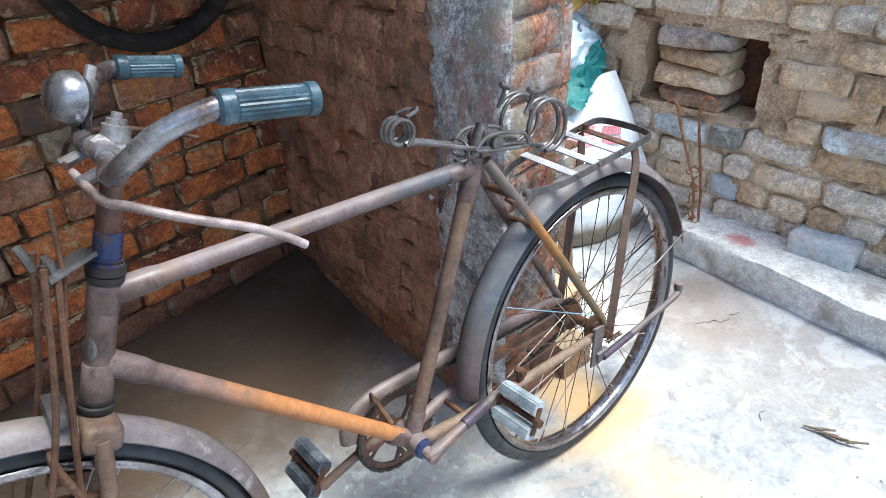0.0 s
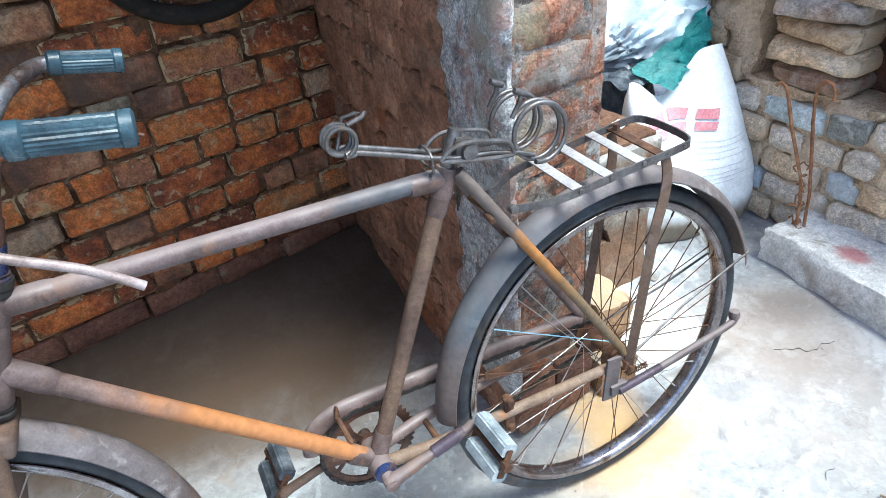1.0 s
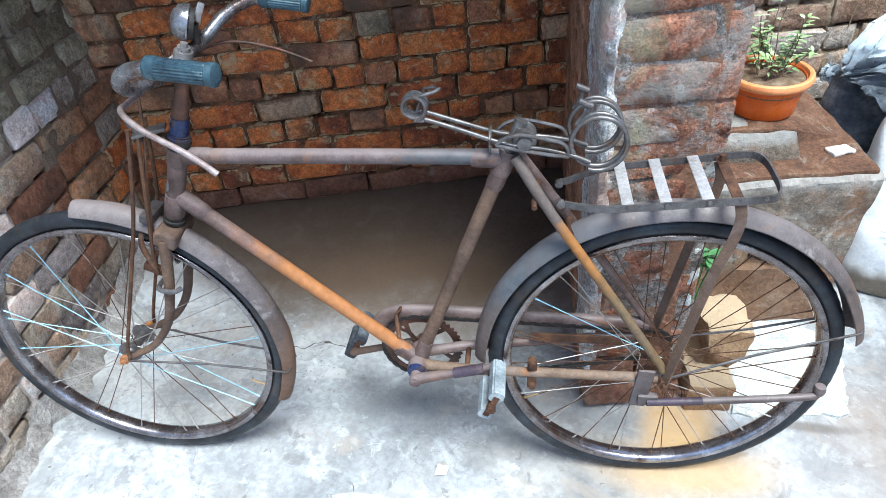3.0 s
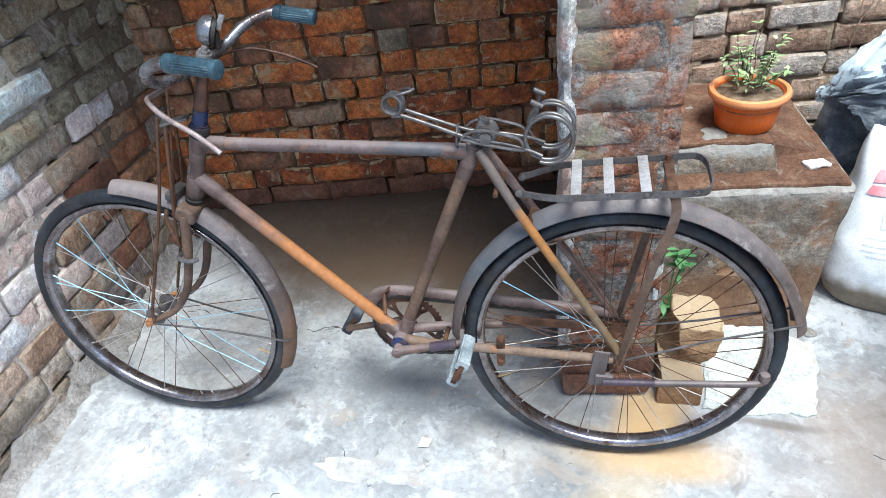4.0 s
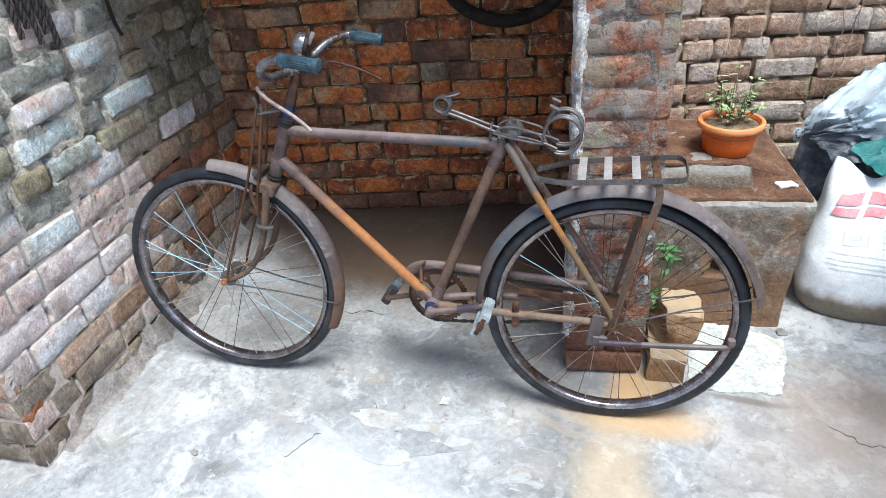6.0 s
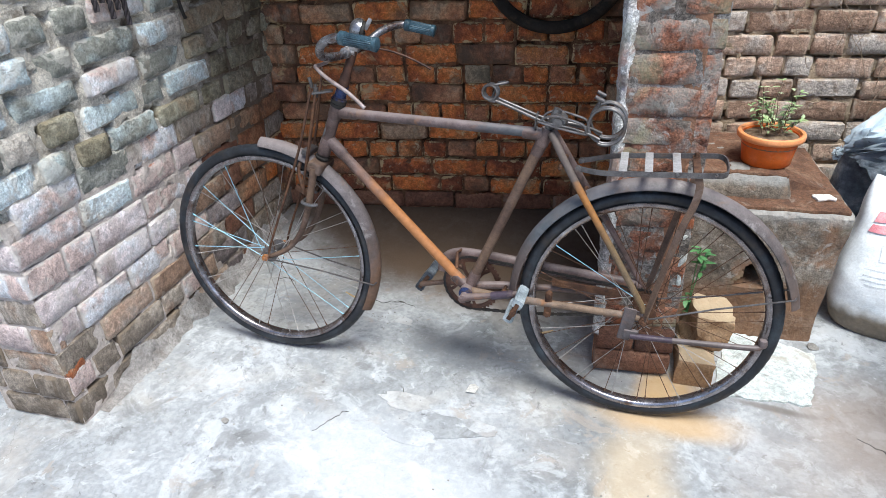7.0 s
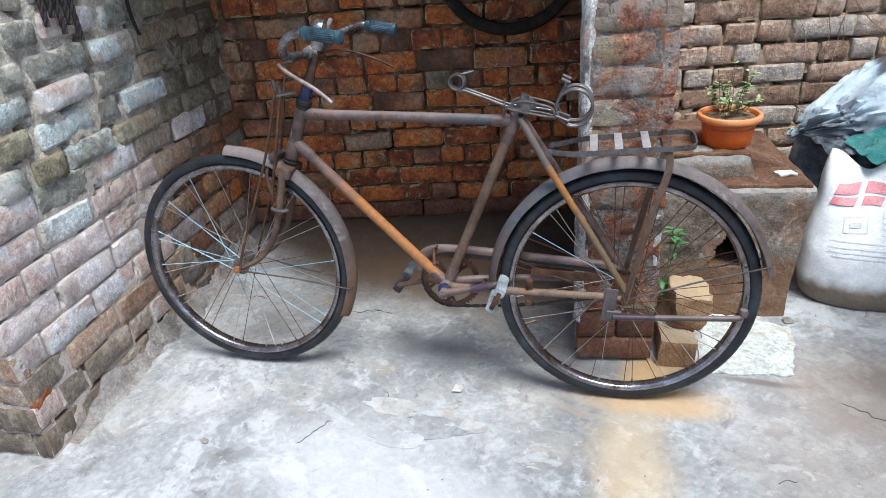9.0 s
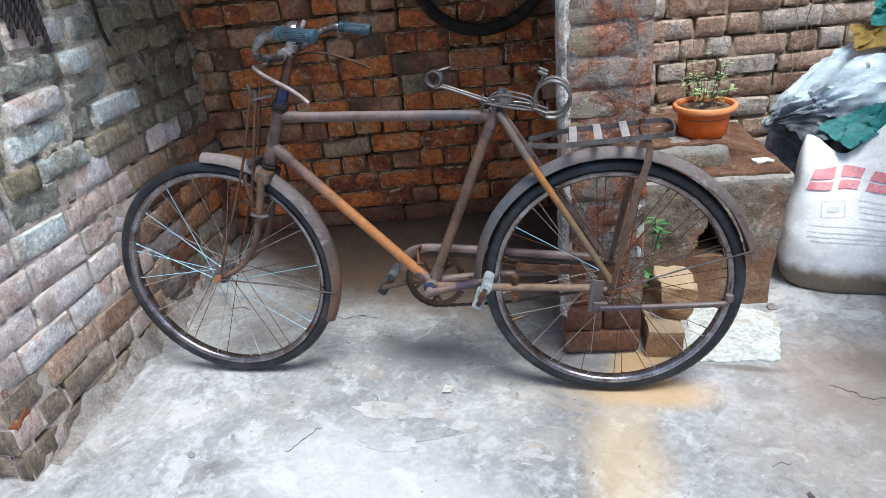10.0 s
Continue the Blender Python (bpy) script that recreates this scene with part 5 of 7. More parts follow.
    part("brake_rod", tube([(-0.962, -0.036, 0.89), (-0.990, -0.036, 0.76), (-1.020, -0.037, 0.62), (-1.022, -0.037, 0.585)], 0.0042, 8), "rust", bike)
    link = block((0.060, 0.030, 0.006), pose(-0.948, -0.020, 0.893, 0, -8, 20), 0.002)
    lathe([(0, -0.016), (0.008, -0.016), (0.008, 0.012), (0.005, 0.012), (0.005, 0.02), (0, 0.02)], 8, pose(-0.966, -0.026, 0.893), bm=link)
    tube([(-0.980, -0.02, 0.900), (-0.986, -0.022, 0.930)], 0.005, 8, bm=link)
    part("brake_linkage", link, "steel", bike, "brake linkage plate with a bolt")
    part("linkage_band", tube([HEAD_HI + ax * 0.012, HEAD_HI + ax * 0.022], 0.0225, 18), "black", bike)
    cal = tube([(-1.022, -0.038, 0.60), (-1.035, -0.034, 0.66), (-1.030, 0.0, 0.690), (-1.035, 0.034, 0.66), (-1.022, 0.038, 0.60)], 0.0055, 8, smooth=6)
    for y in (-0.034, 0.034):
        block((0.05, 0.014, 0.018), pose(-1.028, y * 0.8, 0.592, 0, 25, 0), 0.003, bm=cal)
    part("brake_stirrup", cal, "rust", bike, "rusty stirrup brake with blocks")
    badge = lathe([(0, 0.001), (0.011, 0.001), (0.012, 0.0), (0.012, -0.004), (0, -0.004)], 18, Matrix.Translation((HEAD_LO + HEAD_HI) / 2 + Vector((-0.016, -0.006, 0))) @ pose(0, 0, 0, 0, -70, 20) @ Matrix.Diagonal((1.5, 1, 1, 1)))
    part("head_badge", badge, "steel", bike, "worn oval head badge")
    part("mudguard_clamp", block((0.024, 0.064, 0.018), pose(-1.012, 0, 0.711, 0, 15, 0), 0.004), "iron", bike)


def chainset():
    c = Vector((-0.508, 0.048, 0.327))
    n = 44
    bm = bmesh.new()
    T = Matrix.Translation(c) @ pose(0, 0, 0, -90)
    outer, inner = [], []
    rings = {}
    for side, y in ((0, -0.0018), (1, 0.0018)):
        o, m_, i_ = [], [], []
        for k in range(n * 4):
            a = 2 * math.pi * k / (n * 4)
            r = (0.0865, 0.0905, 0.0935, 0.0905)[k % 4]
            o.append(bm.verts.new(T @ Vector((r * math.cos(a), r * math.sin(a), y))))
            i_.append(bm.verts.new(T @ Vector((0.0735 * math.cos(a), 0.0735 * math.sin(a), y))))
        rings[side] = (o, i_)
    for k in range(n * 4):
        j = (k + 1) % (n * 4)
        (o0, i0), (o1, i1) = rings[0], rings[1]
        for f in ((o0[k], o0[j], i0[j], i0[k]), (o1[j], o1[k], i1[k], i1[j]), (o0[j], o0[k], o1[k], o1[j]), (i0[k], i0[j], i1[j], i1[k])):
            bm.faces.new(f)
    for k in range(5):
        a = radians(20 + 72 * k)
        m = T @ Matrix.Rotation(a, 4, "Z")
        tube([m @ Vector((0.018, 0, 0)), m @ Vector((0.05, 0.0, 0)), m @ Vector((0.076, 0.010, 0))], 0.006, 8, bm=bm, r2=0.0022, up=T.to_3x3() @ Vector((0, 1, 0)))
        tube([m @ Vector((0.05, 0, 0)), m @ Vector((0.076, -0.014, 0))], 0.005, 8, bm=bm, r2=0.0022, up=T.to_3x3() @ Vector((0, 1, 0)))
    lathe([(0, -0.006), (0.022, -0.006), (0.023, 0.004), (0, 0.004)], 24, T, bm=bm)
    part("chainring", bm, "stem_dark", bike, "rusty toothed chainring")
    u = Vector((0.967, 0, 0.255))
    for s, d in ((-1, u), (1, -u)):
        a = BB + Vector((0, 0.060 * s, -0.002))
        e = a + d * 0.172
        arm = tube([a - d * 0.010, a, a + d * 0.02, a + d * 0.10, e - d * 0.012, e, e + d * 0.008], 0.0115, 12, r2=0.0095, scales=[0.9, 1.35, 1.15, 0.8, 0.85, 1.0, 0.6])
        tube([a + Vector((0, -0.02 * s, 0)), a + Vector((0, 0.012 * s, 0))], 0.0125, 12, bm=arm)
        part("crank_arm", arm, "paint_mauve" if s < 0 else "paint_brown", bike)
        if s < 0:
            part("crank_wrap", tube([e - d * 0.085, e - d * 0.02], 0.0118, 12), "purple", bike, "violet stained crank end")
        pc = e + Vector((0, 0.060 * s, 0))
        w = Vector((0.42, 0, 0.908)) if s < 0 else Vector((0.55, 0, 0.835))
        m = Matrix((( w.x, 0, -w.z, pc.x), (0, 1, 0, pc.y), (w.z, 0, w.x, pc.z), (0, 0, 0, 1)))
        axle = tube([e, e + Vector((0, 0.115 * s, 0))], 0.0060, 10)
        lathe([(0, -0.008), (0.009, -0.008), (0.009, 0.006), (0, 0.006)], 6, Matrix.Translation(e + Vector((0, 0.112 * s, 0))) @ pose(0, 0, 0, 90), bm=axle)
        ped = part("pedal", axle, "rust", bike, "old pedal with two ribbed rubber blocks")
        for y in (-0.047, 0.047):
            part("pedal_plate", block((0.056, 0.003, 0.012), m @ pose(0, y, 0), 0.001), "rust", ped)
        for x in (-0.026, 0.026):
            rub = bmesh.new()
            sec = []
            for k in range(24):
                a_ = 2 * math.pi * k / 24
                rr = 1.0 - (0.10 if k % 2 else 0)
                sec.append((0.0135 * rr * math.copysign(abs(math.cos(a_)) ** 0.6, math.cos(a_)), 0.0150 * rr * math.copysign(abs(math.sin(a_)) ** 0.6, math.sin(a_))))
            sweep(rub, [m @ Vector((x, -0.045, 0)), m @ Vector((x, 0.045, 0))], sec, up=w)
            part("pedal_rubber", rub, "pedal_rubber" if s < 0 else "pedal_dark", ped)
    # chain with single links
    ch, R0, R1, rc = bmesh.new(), 0.090, 0.036, Vector((0.0, 0.048, 0.357))
    path = []
    for k in range(25):
        a = radians(96 + 172 * k / 24)
        path.append(Vector((c.x + R0 * math.cos(a), 0.048, c.z + R0 * math.sin(a))))
    for k in range(1, 36):
        u_ = k / 36
        p = Vector((c.x, 0.048, c.z - R0)).lerp(Vector((0.0, 0.048, rc.z - R1)), u_)
        p.z -= 0.014 * math.sin(math.pi * u_)
        path.append(p)
    for k in range(9):
        a = radians(-90 + 185 * k / 8)
        path.append(Vector((rc.x + R1 * math.cos(a), 0.048, rc.z + R1 * math.sin(a))))
    for k in range(1, 36):
        path.append(Vector((0.0, 0.048, rc.z + R1)).lerp(Vector((c.x, 0.048, c.z + R0)), k / 36))
    for i in range(len(path)):
        a, b = path[i], path[(i + 1) % len(path)]
        d = b - a
        m = Matrix.Translation((a + b) / 2) @ d.to_track_quat("X", "Z").to_matrix().to_4x4()
        if i % 2:
            for y in (-0.0035, 0.0035):
                block((d.length * 1.35, 0.0012, 0.0075), m @ pose(0, y, 0), bm=ch)
        else:
            block((d.length * 1.2, 0.0048, 0.0065), m, bm=ch)
    part("chain", ch, "black", bike, "greasy black roller chain", smooth=False)
    part("sprocket", lathe([(0, -0.002), (0.034, -0.002), (0.038, -0.001), (0.038, 0.001), (0.034, 0.002), (0, 0.002)], 36, Matrix.Translation(rc) @ pose(0, 0, 0, -90)), "rust", bike)
    part("chain_guard", tube([(-0.606, 0.062, 0.350), (-0.603, 0.062, 0.378), (-0.585, 0.062, 0.402), (-0.55, 0.062, 0.415), (-0.50, 0.062, 0.417), (-0.40, 0.062, 0.414), (-0.20, 0.062, 0.404), (-0.015, 0.062, 0.396)],
         0.0135, 14, smooth=6, r2=0.020, up=(0, 1, 0)), "paint_mauve", bike, "dented half chain guard")
    part("guard_bracket", tube([(-0.55, 0.06, 0.43), (-0.556, 0.03, 0.432), (-0.548, 0.0, 0.395)], 0.005, 8), "rust", bike)
    br = block((0.020, 0.008, 0.078), pose(-0.262, -0.050, 0.352), 0.003)
    for z in (0.322, 0.384):
        lathe([(0, -0.010), (0.007, -0.010), (0.0085, -0.004), (0.0085, 0.012), (0, 0.012)], 10, pose(-0.262, -0.052, z, -90), bm=br)
    part("stay_clamp", br, "rust", bike, "rusty clamp on the chain stay")
    part("chain_stay_plate", block((0.20, 0.004, 0.022), pose(-0.165, 0.030, 0.380, 0, 1.5), 0.001), "rust", bike)


def carrier():
    loop = [(-0.222, -0.036, 0.757), (-0.205, -0.040, 0.756), (-0.165, -0.052, 0.757), (-0.12, -0.060, 0.762), (0.0, -0.063, 0.774), (0.10, -0.065, 0.784), (0.124, -0.058, 0.786), (0.134, -0.035, 0.788), (0.136, 0.0, 0.791),
            (0.136, 0.045, 0.793), (0.126, 0.072, 0.794), (0.10, 0.080, 0.792), (0.0, 0.078, 0.782), (-0.12, 0.075, 0.770), (-0.165, 0.066, 0.764), (-0.205, 0.046, 0.758), (-0.222, 0.040, 0.757)]
    rack = band(loop, 0.0135, 0.0035, "iron", "carrier", bike, up=(0, 0, 1), smooth=5, label="steel luggage carrier over the rear wheel")
    for x in (-0.112, -0.050, 0.017):
        z = 0.7655 + (x + 0.11) * 0.094
        part("carrier_slat", block((0.020, 0.140, 0.003), pose(x, 0.008, z + 0.007, 5.5, -5, 0), 0.001), "bright_strip", rack, "bright flat carrier slat")
    part("carrier_slat", block((0.018, 0.140, 0.003), pose(0.066, 0.008, 0.783, 5.5, -5, 0), 0.001), "rust", rack, "rusty carrier slat")
    for x in (-0.112, -0.050, 0.017, 0.066, 0.105):
        part("rivet", lathe([(0, -0.003), (0.004, -0.002), (0.0045, 0.0), (0, 0.0)], 10, pose(x, -0.0655, 0.7655 + (x + 0.11) * 0.094, -90)), "steel", rack)
    for s in (-1, 1):
        o = 0.008
        band([(0.066, o + 0.068 * s, 0.780), (0.074, o + 0.070 * s, 0.745), (0.068, o * 0.8 + 0.071 * s, 0.70), (0.048, o * 0.5 + 0.071 * s, 0.63), (0.022, 0.072 * s, 0.49), (0.006, 0.073 * s, 0.395), (0.0, 0.074 * s, 0.357)],
             0.018, 0.004, "paint_brown", "carrier_stay", rack, up=(1, 0, 0), twist=(0, 70), label="twisted flat carrier stay")
        part("carrier_bracket", lathe([(0, -0.006), (0.007, -0.006), (0.008, 0.0), (0.007, 0.006), (0, 0.006)], 14, pose(-0.222, 0.036 * s, 0.757, 90)), "steel", rack)
    part("carrier_bolt", lathe([(0, 0.012), (0.007, 0.012), (0.007, 0.0), (0.011, 0.0), (0, -0.004)], 6, pose(0.066, 0.062, 0.790)), "rust", rack, smooth=False)


def saddle_irons():
    post = tube([SEAT, (-0.292, 0, 0.898)], 0.0115, 14)
    sd = part("saddle_clamp", post, "steel", bike, "bare saddle clamp and spring irons, leather missing")
    m = pose(-0.287, 0, 0.868, 90)
    cl = lathe([(0, -0.040), (0.006, -0.040), (0.006, -0.033), (0.012, -0.033), (0.012, -0.024), (0.019, -0.023), (0.021, -0.016), (0.018, -0.010), (0.018, 0.010), (0.021, 0.016), (0.019, 0.023), (0.012, 0.024), (0.012, 0.033), (0, 0.033)], 20, m)
    block((0.03, 0.03, 0.03), pose(-0.291, 0, 0.872, 0, 21, 0), 0.006, bm=cl)
    part("clamp_body", cl, "steel", sd)
    for y in (-0.015, 0.015):
        part("saddle_rail", tube([(-0.468, y, 0.908), (-0.455, y, 0.908), (-0.40, y, 0.890), (-0.335, y * 1.2, 0.868), (-0.300, y * 1.5, 0.861), (-0.250, y * 1.7, 0.856), (-0.205, y * 2.0, 0.846), (-0.178, y * 2.2, 0.836)], 0.0042, 9, smooth=5), "steel", sd)
        part("saddle_loop", tube([(-0.335, y * 1.9, 0.866), (-0.318, y * 2.0, 0.880), (-0.29, y * 2.1, 0.885), (-0.245, y * 2.1, 0.876), (-0.222, y * 2.1, 0.868), (-0.214, y * 2.1, 0.852), (-0.222, y * 2.1, 0.846), (-0.30, y * 2.0, 0.858), (-0.335, y * 1.9, 0.866)], 0.0034, 8, smooth=5), "steel", sd)
    part("wire_tie", tube([(-0.345, 0.022 * math.cos(a), 0.874 + 0.012 * math.sin(a) - 0.002 * a) for a in [i * 0.7 for i in range(18)]], 0.0026, 7), "steel", sd)
    # front coil
    pts = [(-0.471 + 0.0200 * math.cos(a), -0.018 + 0.036 * a / (6 * math.pi), 0.927 + 0.0195 * math.sin(a)) for a in [-math.pi / 2 + i * math.pi / 9 for i in range(0, 55)]]
    pts = [(-0.455, -0.018, 0.906)] + pts + [(-0.455, 0.018, 0.949), (-0.436, 0.012, 0.953), (-0.428, 0.0, 0.954), (-0.436, -0.010, 0.953), (-0.46, -0.014, 0.948)]
    part("front_spring", tube(pts, 0.0034, 8), "steel", sd, "small coiled front saddle spring")
    # rear coils
    for s in (-1, 1):
        y0 = 0.034 * s
        pts = [(-0.166 + 0.045 * math.cos(a), y0 - 0.010 + 0.0085 * (a + 2) / math.pi, 0.871 + 0.045 * math.sin(a)) for a in [-math.pi * 0.62 + i * math.pi / 14 for i in range(0, 49)]]
        a1 = Vector(pts[-1])
        tip = Vector((-0.190, y0 + 0.012, 0.934))
        pts += [tuple(a1.lerp(tip, 0.5) + Vector((0.006, 0, 0.004))), tuple(tip)]
        sp = part("rear_spring", tube(pts, 0.0040, 9), "steel", sd, "large coiled rear saddle spring")
        part("spring_tip", tube([tip + Vector((0.010, 0, -0.004)), tip, tip + Vector((-0.012, 0, 0.006))], 0.0056, 9, scales=[0.9, 1, 0.85]), "iron", sd)


def stand():
    pl = block((0.034, 0.006, 0.100), pose(-0.042, -0.074, 0.345, 0, 6, 0), 0.004)
    block((0.040, 0.016, 0.024), pose(-0.028, -0.076, 0.318, 0, 0, 0), 0.004, bm=pl)
    st = part("stand", pl, "paint_grey", bike, "side stand folded up level beside the rear wheel")
    part("stand_arm", tube([(-0.030, -0.082, 0.314), (0.08, -0.078, 0.319)], 0.0085, 12), "purple", st, "violet stained end of the stand arm")
    part("stand_arm", tube([(0.078, -0.078, 0.319), (0.20, -0.072, 0.326), (0.286, -0.066, 0.331), (0.300, -0.064, 0.338), (0.303, -0.062, 0.350)], 0.0078, 12, smooth=3), "paint_grey", st)
    part("stand_foot", lathe([(0, -0.012), (0.010, -0.010), (0.0125, 0.0), (0.010, 0.010), (0, 0.012)], 14, pose(0.303, -0.061, 0.346)), "paint_grey", st)
    part("stand_spring", tube([(0.0 + i * 0.0009, -0.068 + 0.005 * math.cos(i * 1.3), 0.333 + 0.005 * math.sin(i * 1.3)) for i in range(60)], 0.0014, 5), "rust", st)


bike_frame()
wheel(FORE, 32, False)
wheel(REAR, 40, True)
mudguard("front_mudguard", FORE, 0.379, 0.372, 91, -25, 0.060, "dented grey front mudguard with rust at the tip", "guard_front")
mudguard("rear_mudguard", REAR, 0.384, 0.388, 180, 12.5, 0.064, "dusty grey rear mudguard", "guard_rear")
for centre, ang, rr in ((REAR, 17.5, 0.374), (FORE, -8.0, 0.362)):
    for s in (-1, 1):
        a = radians(ang)
        e = centre + Vector((rr * math.cos(a), 0.030 * s, rr * math.sin(a)))
        part("mudguard_stay", tube([centre + Vector((0.0, 0.060 * s, 0.0)), centre.lerp(e, 0.5) + Vector((0, 0.022 * s, 0)), e, e + Vector((0.006, -0.012 * s, 0.004))], 0.0026, 8), "iron" if centre is FORE else "steel", bike)
fork_and_bars()
chainset()
carrier()
saddle_irons()
stand()


# ---- pillar and plinth ----
SKIN_FROM = 0.785


def pillar():
    """The free end of the partition: brick courses under worn plaster."""
    bm = cut_box((0.226, 0.20, 1.85), FRONT @ pose(0.125, 0.106, 0.905), 0.024, 0.008)
    roughen(bm, 0.010, 15, 2.0)
    ob = thing("pillar", bm, "plaster", "brick pillar with worn, patchy lime plaster", "pillar", kind="structure")
    skin, cols = bmesh.new(), []
    path = [PART @ Vector((SKIN_FROM + (1.012 - SKIN_FROM) * i / 11, -0.010, 0)) for i in range(12)] + [PART @ Vector((1.021, -0.007, 0)), FRONT @ Vector((-0.003, -0.006, 0)), FRONT @ Vector((0.007, -0.010, 0)), FRONT @ Vector((0.016, -0.011, 0)), FRONT @ Vector((0.026, -0.010, 0))]
    for i, q in enumerate(path):
        a, c = path[max(0, i - 1)], path[min(len(path) - 1, i + 1)]
        out = Vector((c.y - a.y, a.x - c.x, 0)).normalized()
        cols.append([])
        for k in range(141):
            z = 0.150 + 1.68 * k / 140
            e = Vector((q.x * 20, q.y * 20, z * 16))
            near = min(i - 1.6 + 2.4 * noise.noise(Vector((2.0, 1.0, z * 7))) + 1.2 * noise.noise(Vector((5.0, 1.0, z * 26))), len(path) - 2.0 - i + 1.0 * noise.noise(Vector((9.0, 1.0, z * 9))) + 0.8 * noise.noise(Vector((7.0, 1.0, z * 30))))
            sink = 0.016 * min(1.0, max(0.0, 0.9 - near))
            cols[-1].append(skin.verts.new(Vector((q.x, q.y, z)) + out * (noise.noise(e) * 0.006 + noise.noise(e * 3) * 0.003 - sink)))
    for a, c in zip(cols, cols[1:]):
        for k in range(140):
            skin.faces.new((a[k], c[k], c[k + 1], a[k + 1]))
    part("plaster_skin", skin, "plaster_skin", ob, "mottled grey plaster left about the pillar's corner")
    rnd = random.Random(12)
    z = 0.012
    while z < 1.32:
        h = rnd.uniform(0.074, 0.084)
        if z < 0.16:
            cuts, mats, out, worn = ([0.115, 0.118] if z > 0.05 else [0.235]), ("brick_maroon",), 0.016, 0.25
        else:
            cuts, mats, out, worn = [0.238], ("brick_plastered",), -0.005, 0.15
        x = 0.0
        for w in cuts:
            me = brick_of(w, 0.078, worn, rnd.choice(mats), rnd.randrange(5))
            b = new("brick", me)
            b.parent = ob
            b.matrix_basis = FRONT @ pose(x + w / 2, -out - rnd.uniform(-0.002, 0.003), z + h / 2, rnd.uniform(-0.4, 0.4), rnd.uniform(-1.0, 1.0), rnd.uniform(-0.6, 0.6)) @ Matrix.Diagonal((1, 1, h / 0.078, 1))
            x += w + 0.006
        z += h + rnd.uniform(0.003, 0.009)
    lump = roughen(cut_box((0.018, 0.05, 0.17), FRONT @ pose(0.222, 0.030, 0.43), 0.02, 0.006), 0.012, 18, 3)
    part("plaster_lump", lump, "limewash", ob, "white lump of old plaster")
    return ob


pillar()


def plinth():
    """A stepped cement block with a three-cornered fire hole, its top coated in brick dust."""
    m = pose(0.06, 0.578, 0, 0, 0, 9.0)
    L, H = 0.515, 0.470
    ob = thing("plinth", None, None, "stepped cement plinth with a three-cornered hole, brick dust on top", "plinth", matrix=m)
    bm = bmesh.new()
    nx, nz = 68, 64
    f, r = {}, {}
    for i in range(nx + 1):
        for k in range(nz + 1):
            x, z = L * i / nx, -0.02 + (H + 0.02) * k / nz
            q = Vector((x * 8, 5, z * 8))
            y = noise.noise(q) * 0.009 + noise.noise(q * 3) * 0.004 - 0.020 * max(0.0, 0.12 - z) / 0.12
            if i == nx:
                y += 0.012
            if k == nz:
                y += 0.010
            xx = x + noise.noise(q + Vector((4, 4, 4))) * 0.006
            xx -= 0.03 * (1 - z / H) * (i / nx)
            f[i, k] = bm.verts.new((xx, y, z + (noise.noise(q * 1.4) * 0.006 if k == nz else 0)))
            r[i, k] = bm.verts.new((xx, 0.60 if i else 0.60, z))

    def open_at(x, z):
        return z > 0.190 - (x - 0.21) * 0.06 and x > 0.212 + (z - 0.19) * 0.36 + 0.006 * math.sin(z * 90) and x < 0.340 - (z - 0.185) * 0.50
    solid = {(i, k) for i in range(nx) for k in range(nz) if not open_at(L * (i + 0.5) / nx, (H + 0.02) * (k + 0.5) / nz - 0.02)}
    for i, k in solid:
        a, b, c, d = (i, k), (i + 1, k), (i + 1, k + 1), (i, k + 1)
        bm.faces.new((f[a], f[b], f[c], f[d])), bm.faces.new((r[d], r[c], r[b], r[a]))
        for p, q, other in ((a, b, (i, k - 1)), (b, c, (i + 1, k)), (c, d, (i, k + 1)), (d, a, (i - 1, k))):
            if other not in solid:
                bm.faces.new((f[q], f[p], r[p], r[q]))
    bmesh.ops.delete(bm, geom=[v for v in bm.verts if not v.link_faces], context="VERTS")
    part("base", bm, "plinth_base", ob, "stained cement base")
    top = cut_box((L - 0.006, 0.57, 0.018), pose(L / 2 - 0.006, 0.300, H + 0.004), 0.03, 0.007)
    part("dust_layer", roughen(top, 0.006, 14, 1.0), "red_dust", ob, "uneven layer of brick dust")
    up = cut_box((0.405, 0.46, 0.094), pose(0.155, 0.305, H + 0.036, 0, 1, 0), 0.024, 0.036)
    for v in up.verts:
        f = 1.0 - 1.6 * max(0.0, v.co.z - H)
        v.co.x, v.co.y = 0.155 + (v.co.x - 0.155) * f, 0.32 + (v.co.y - 0.32) * f
    part("step", roughen(up, 0.013, 9, 7.0), "plinth_step", ob, "rounded upper step with a pale worn face")
    up2 = cut_box((0.365, 0.40, 0.014), pose(0.150, 0.320, H + 0.080, 0, 1, 0), 0.028, 0.006)
    part("dust_layer", roughen(up2, 0.005, 14, 9.0), "red_dust", ob)
    ramp = bmesh.new()
    vs = [ramp.verts.new(p) for p in ((0.34, 0.15, H + 0.010), (0.50, 0.17, H + 0.010), (0.50, 0.58, H + 0.010), (0.34, 0.58, H + 0.010), (0.345, 0.17, H + 0.050), (0.345, 0.58, H + 0.050))]
    for q in ((0, 1, 4), (1, 2, 5, 4), (2, 3, 5), (3, 0, 4, 5), (0, 3, 2, 1)):
        ramp.faces.new([vs[i] for i in q])
    bmesh.ops.subdivide_edges(ramp, edges=list(ramp.edges), cuts=6, use_grid_fill=True)
    part("dust_slope", roughen(ramp, 0.010, 16, 4.0), "red_dust", ob, "heap of brick dust beside the step")
    return m


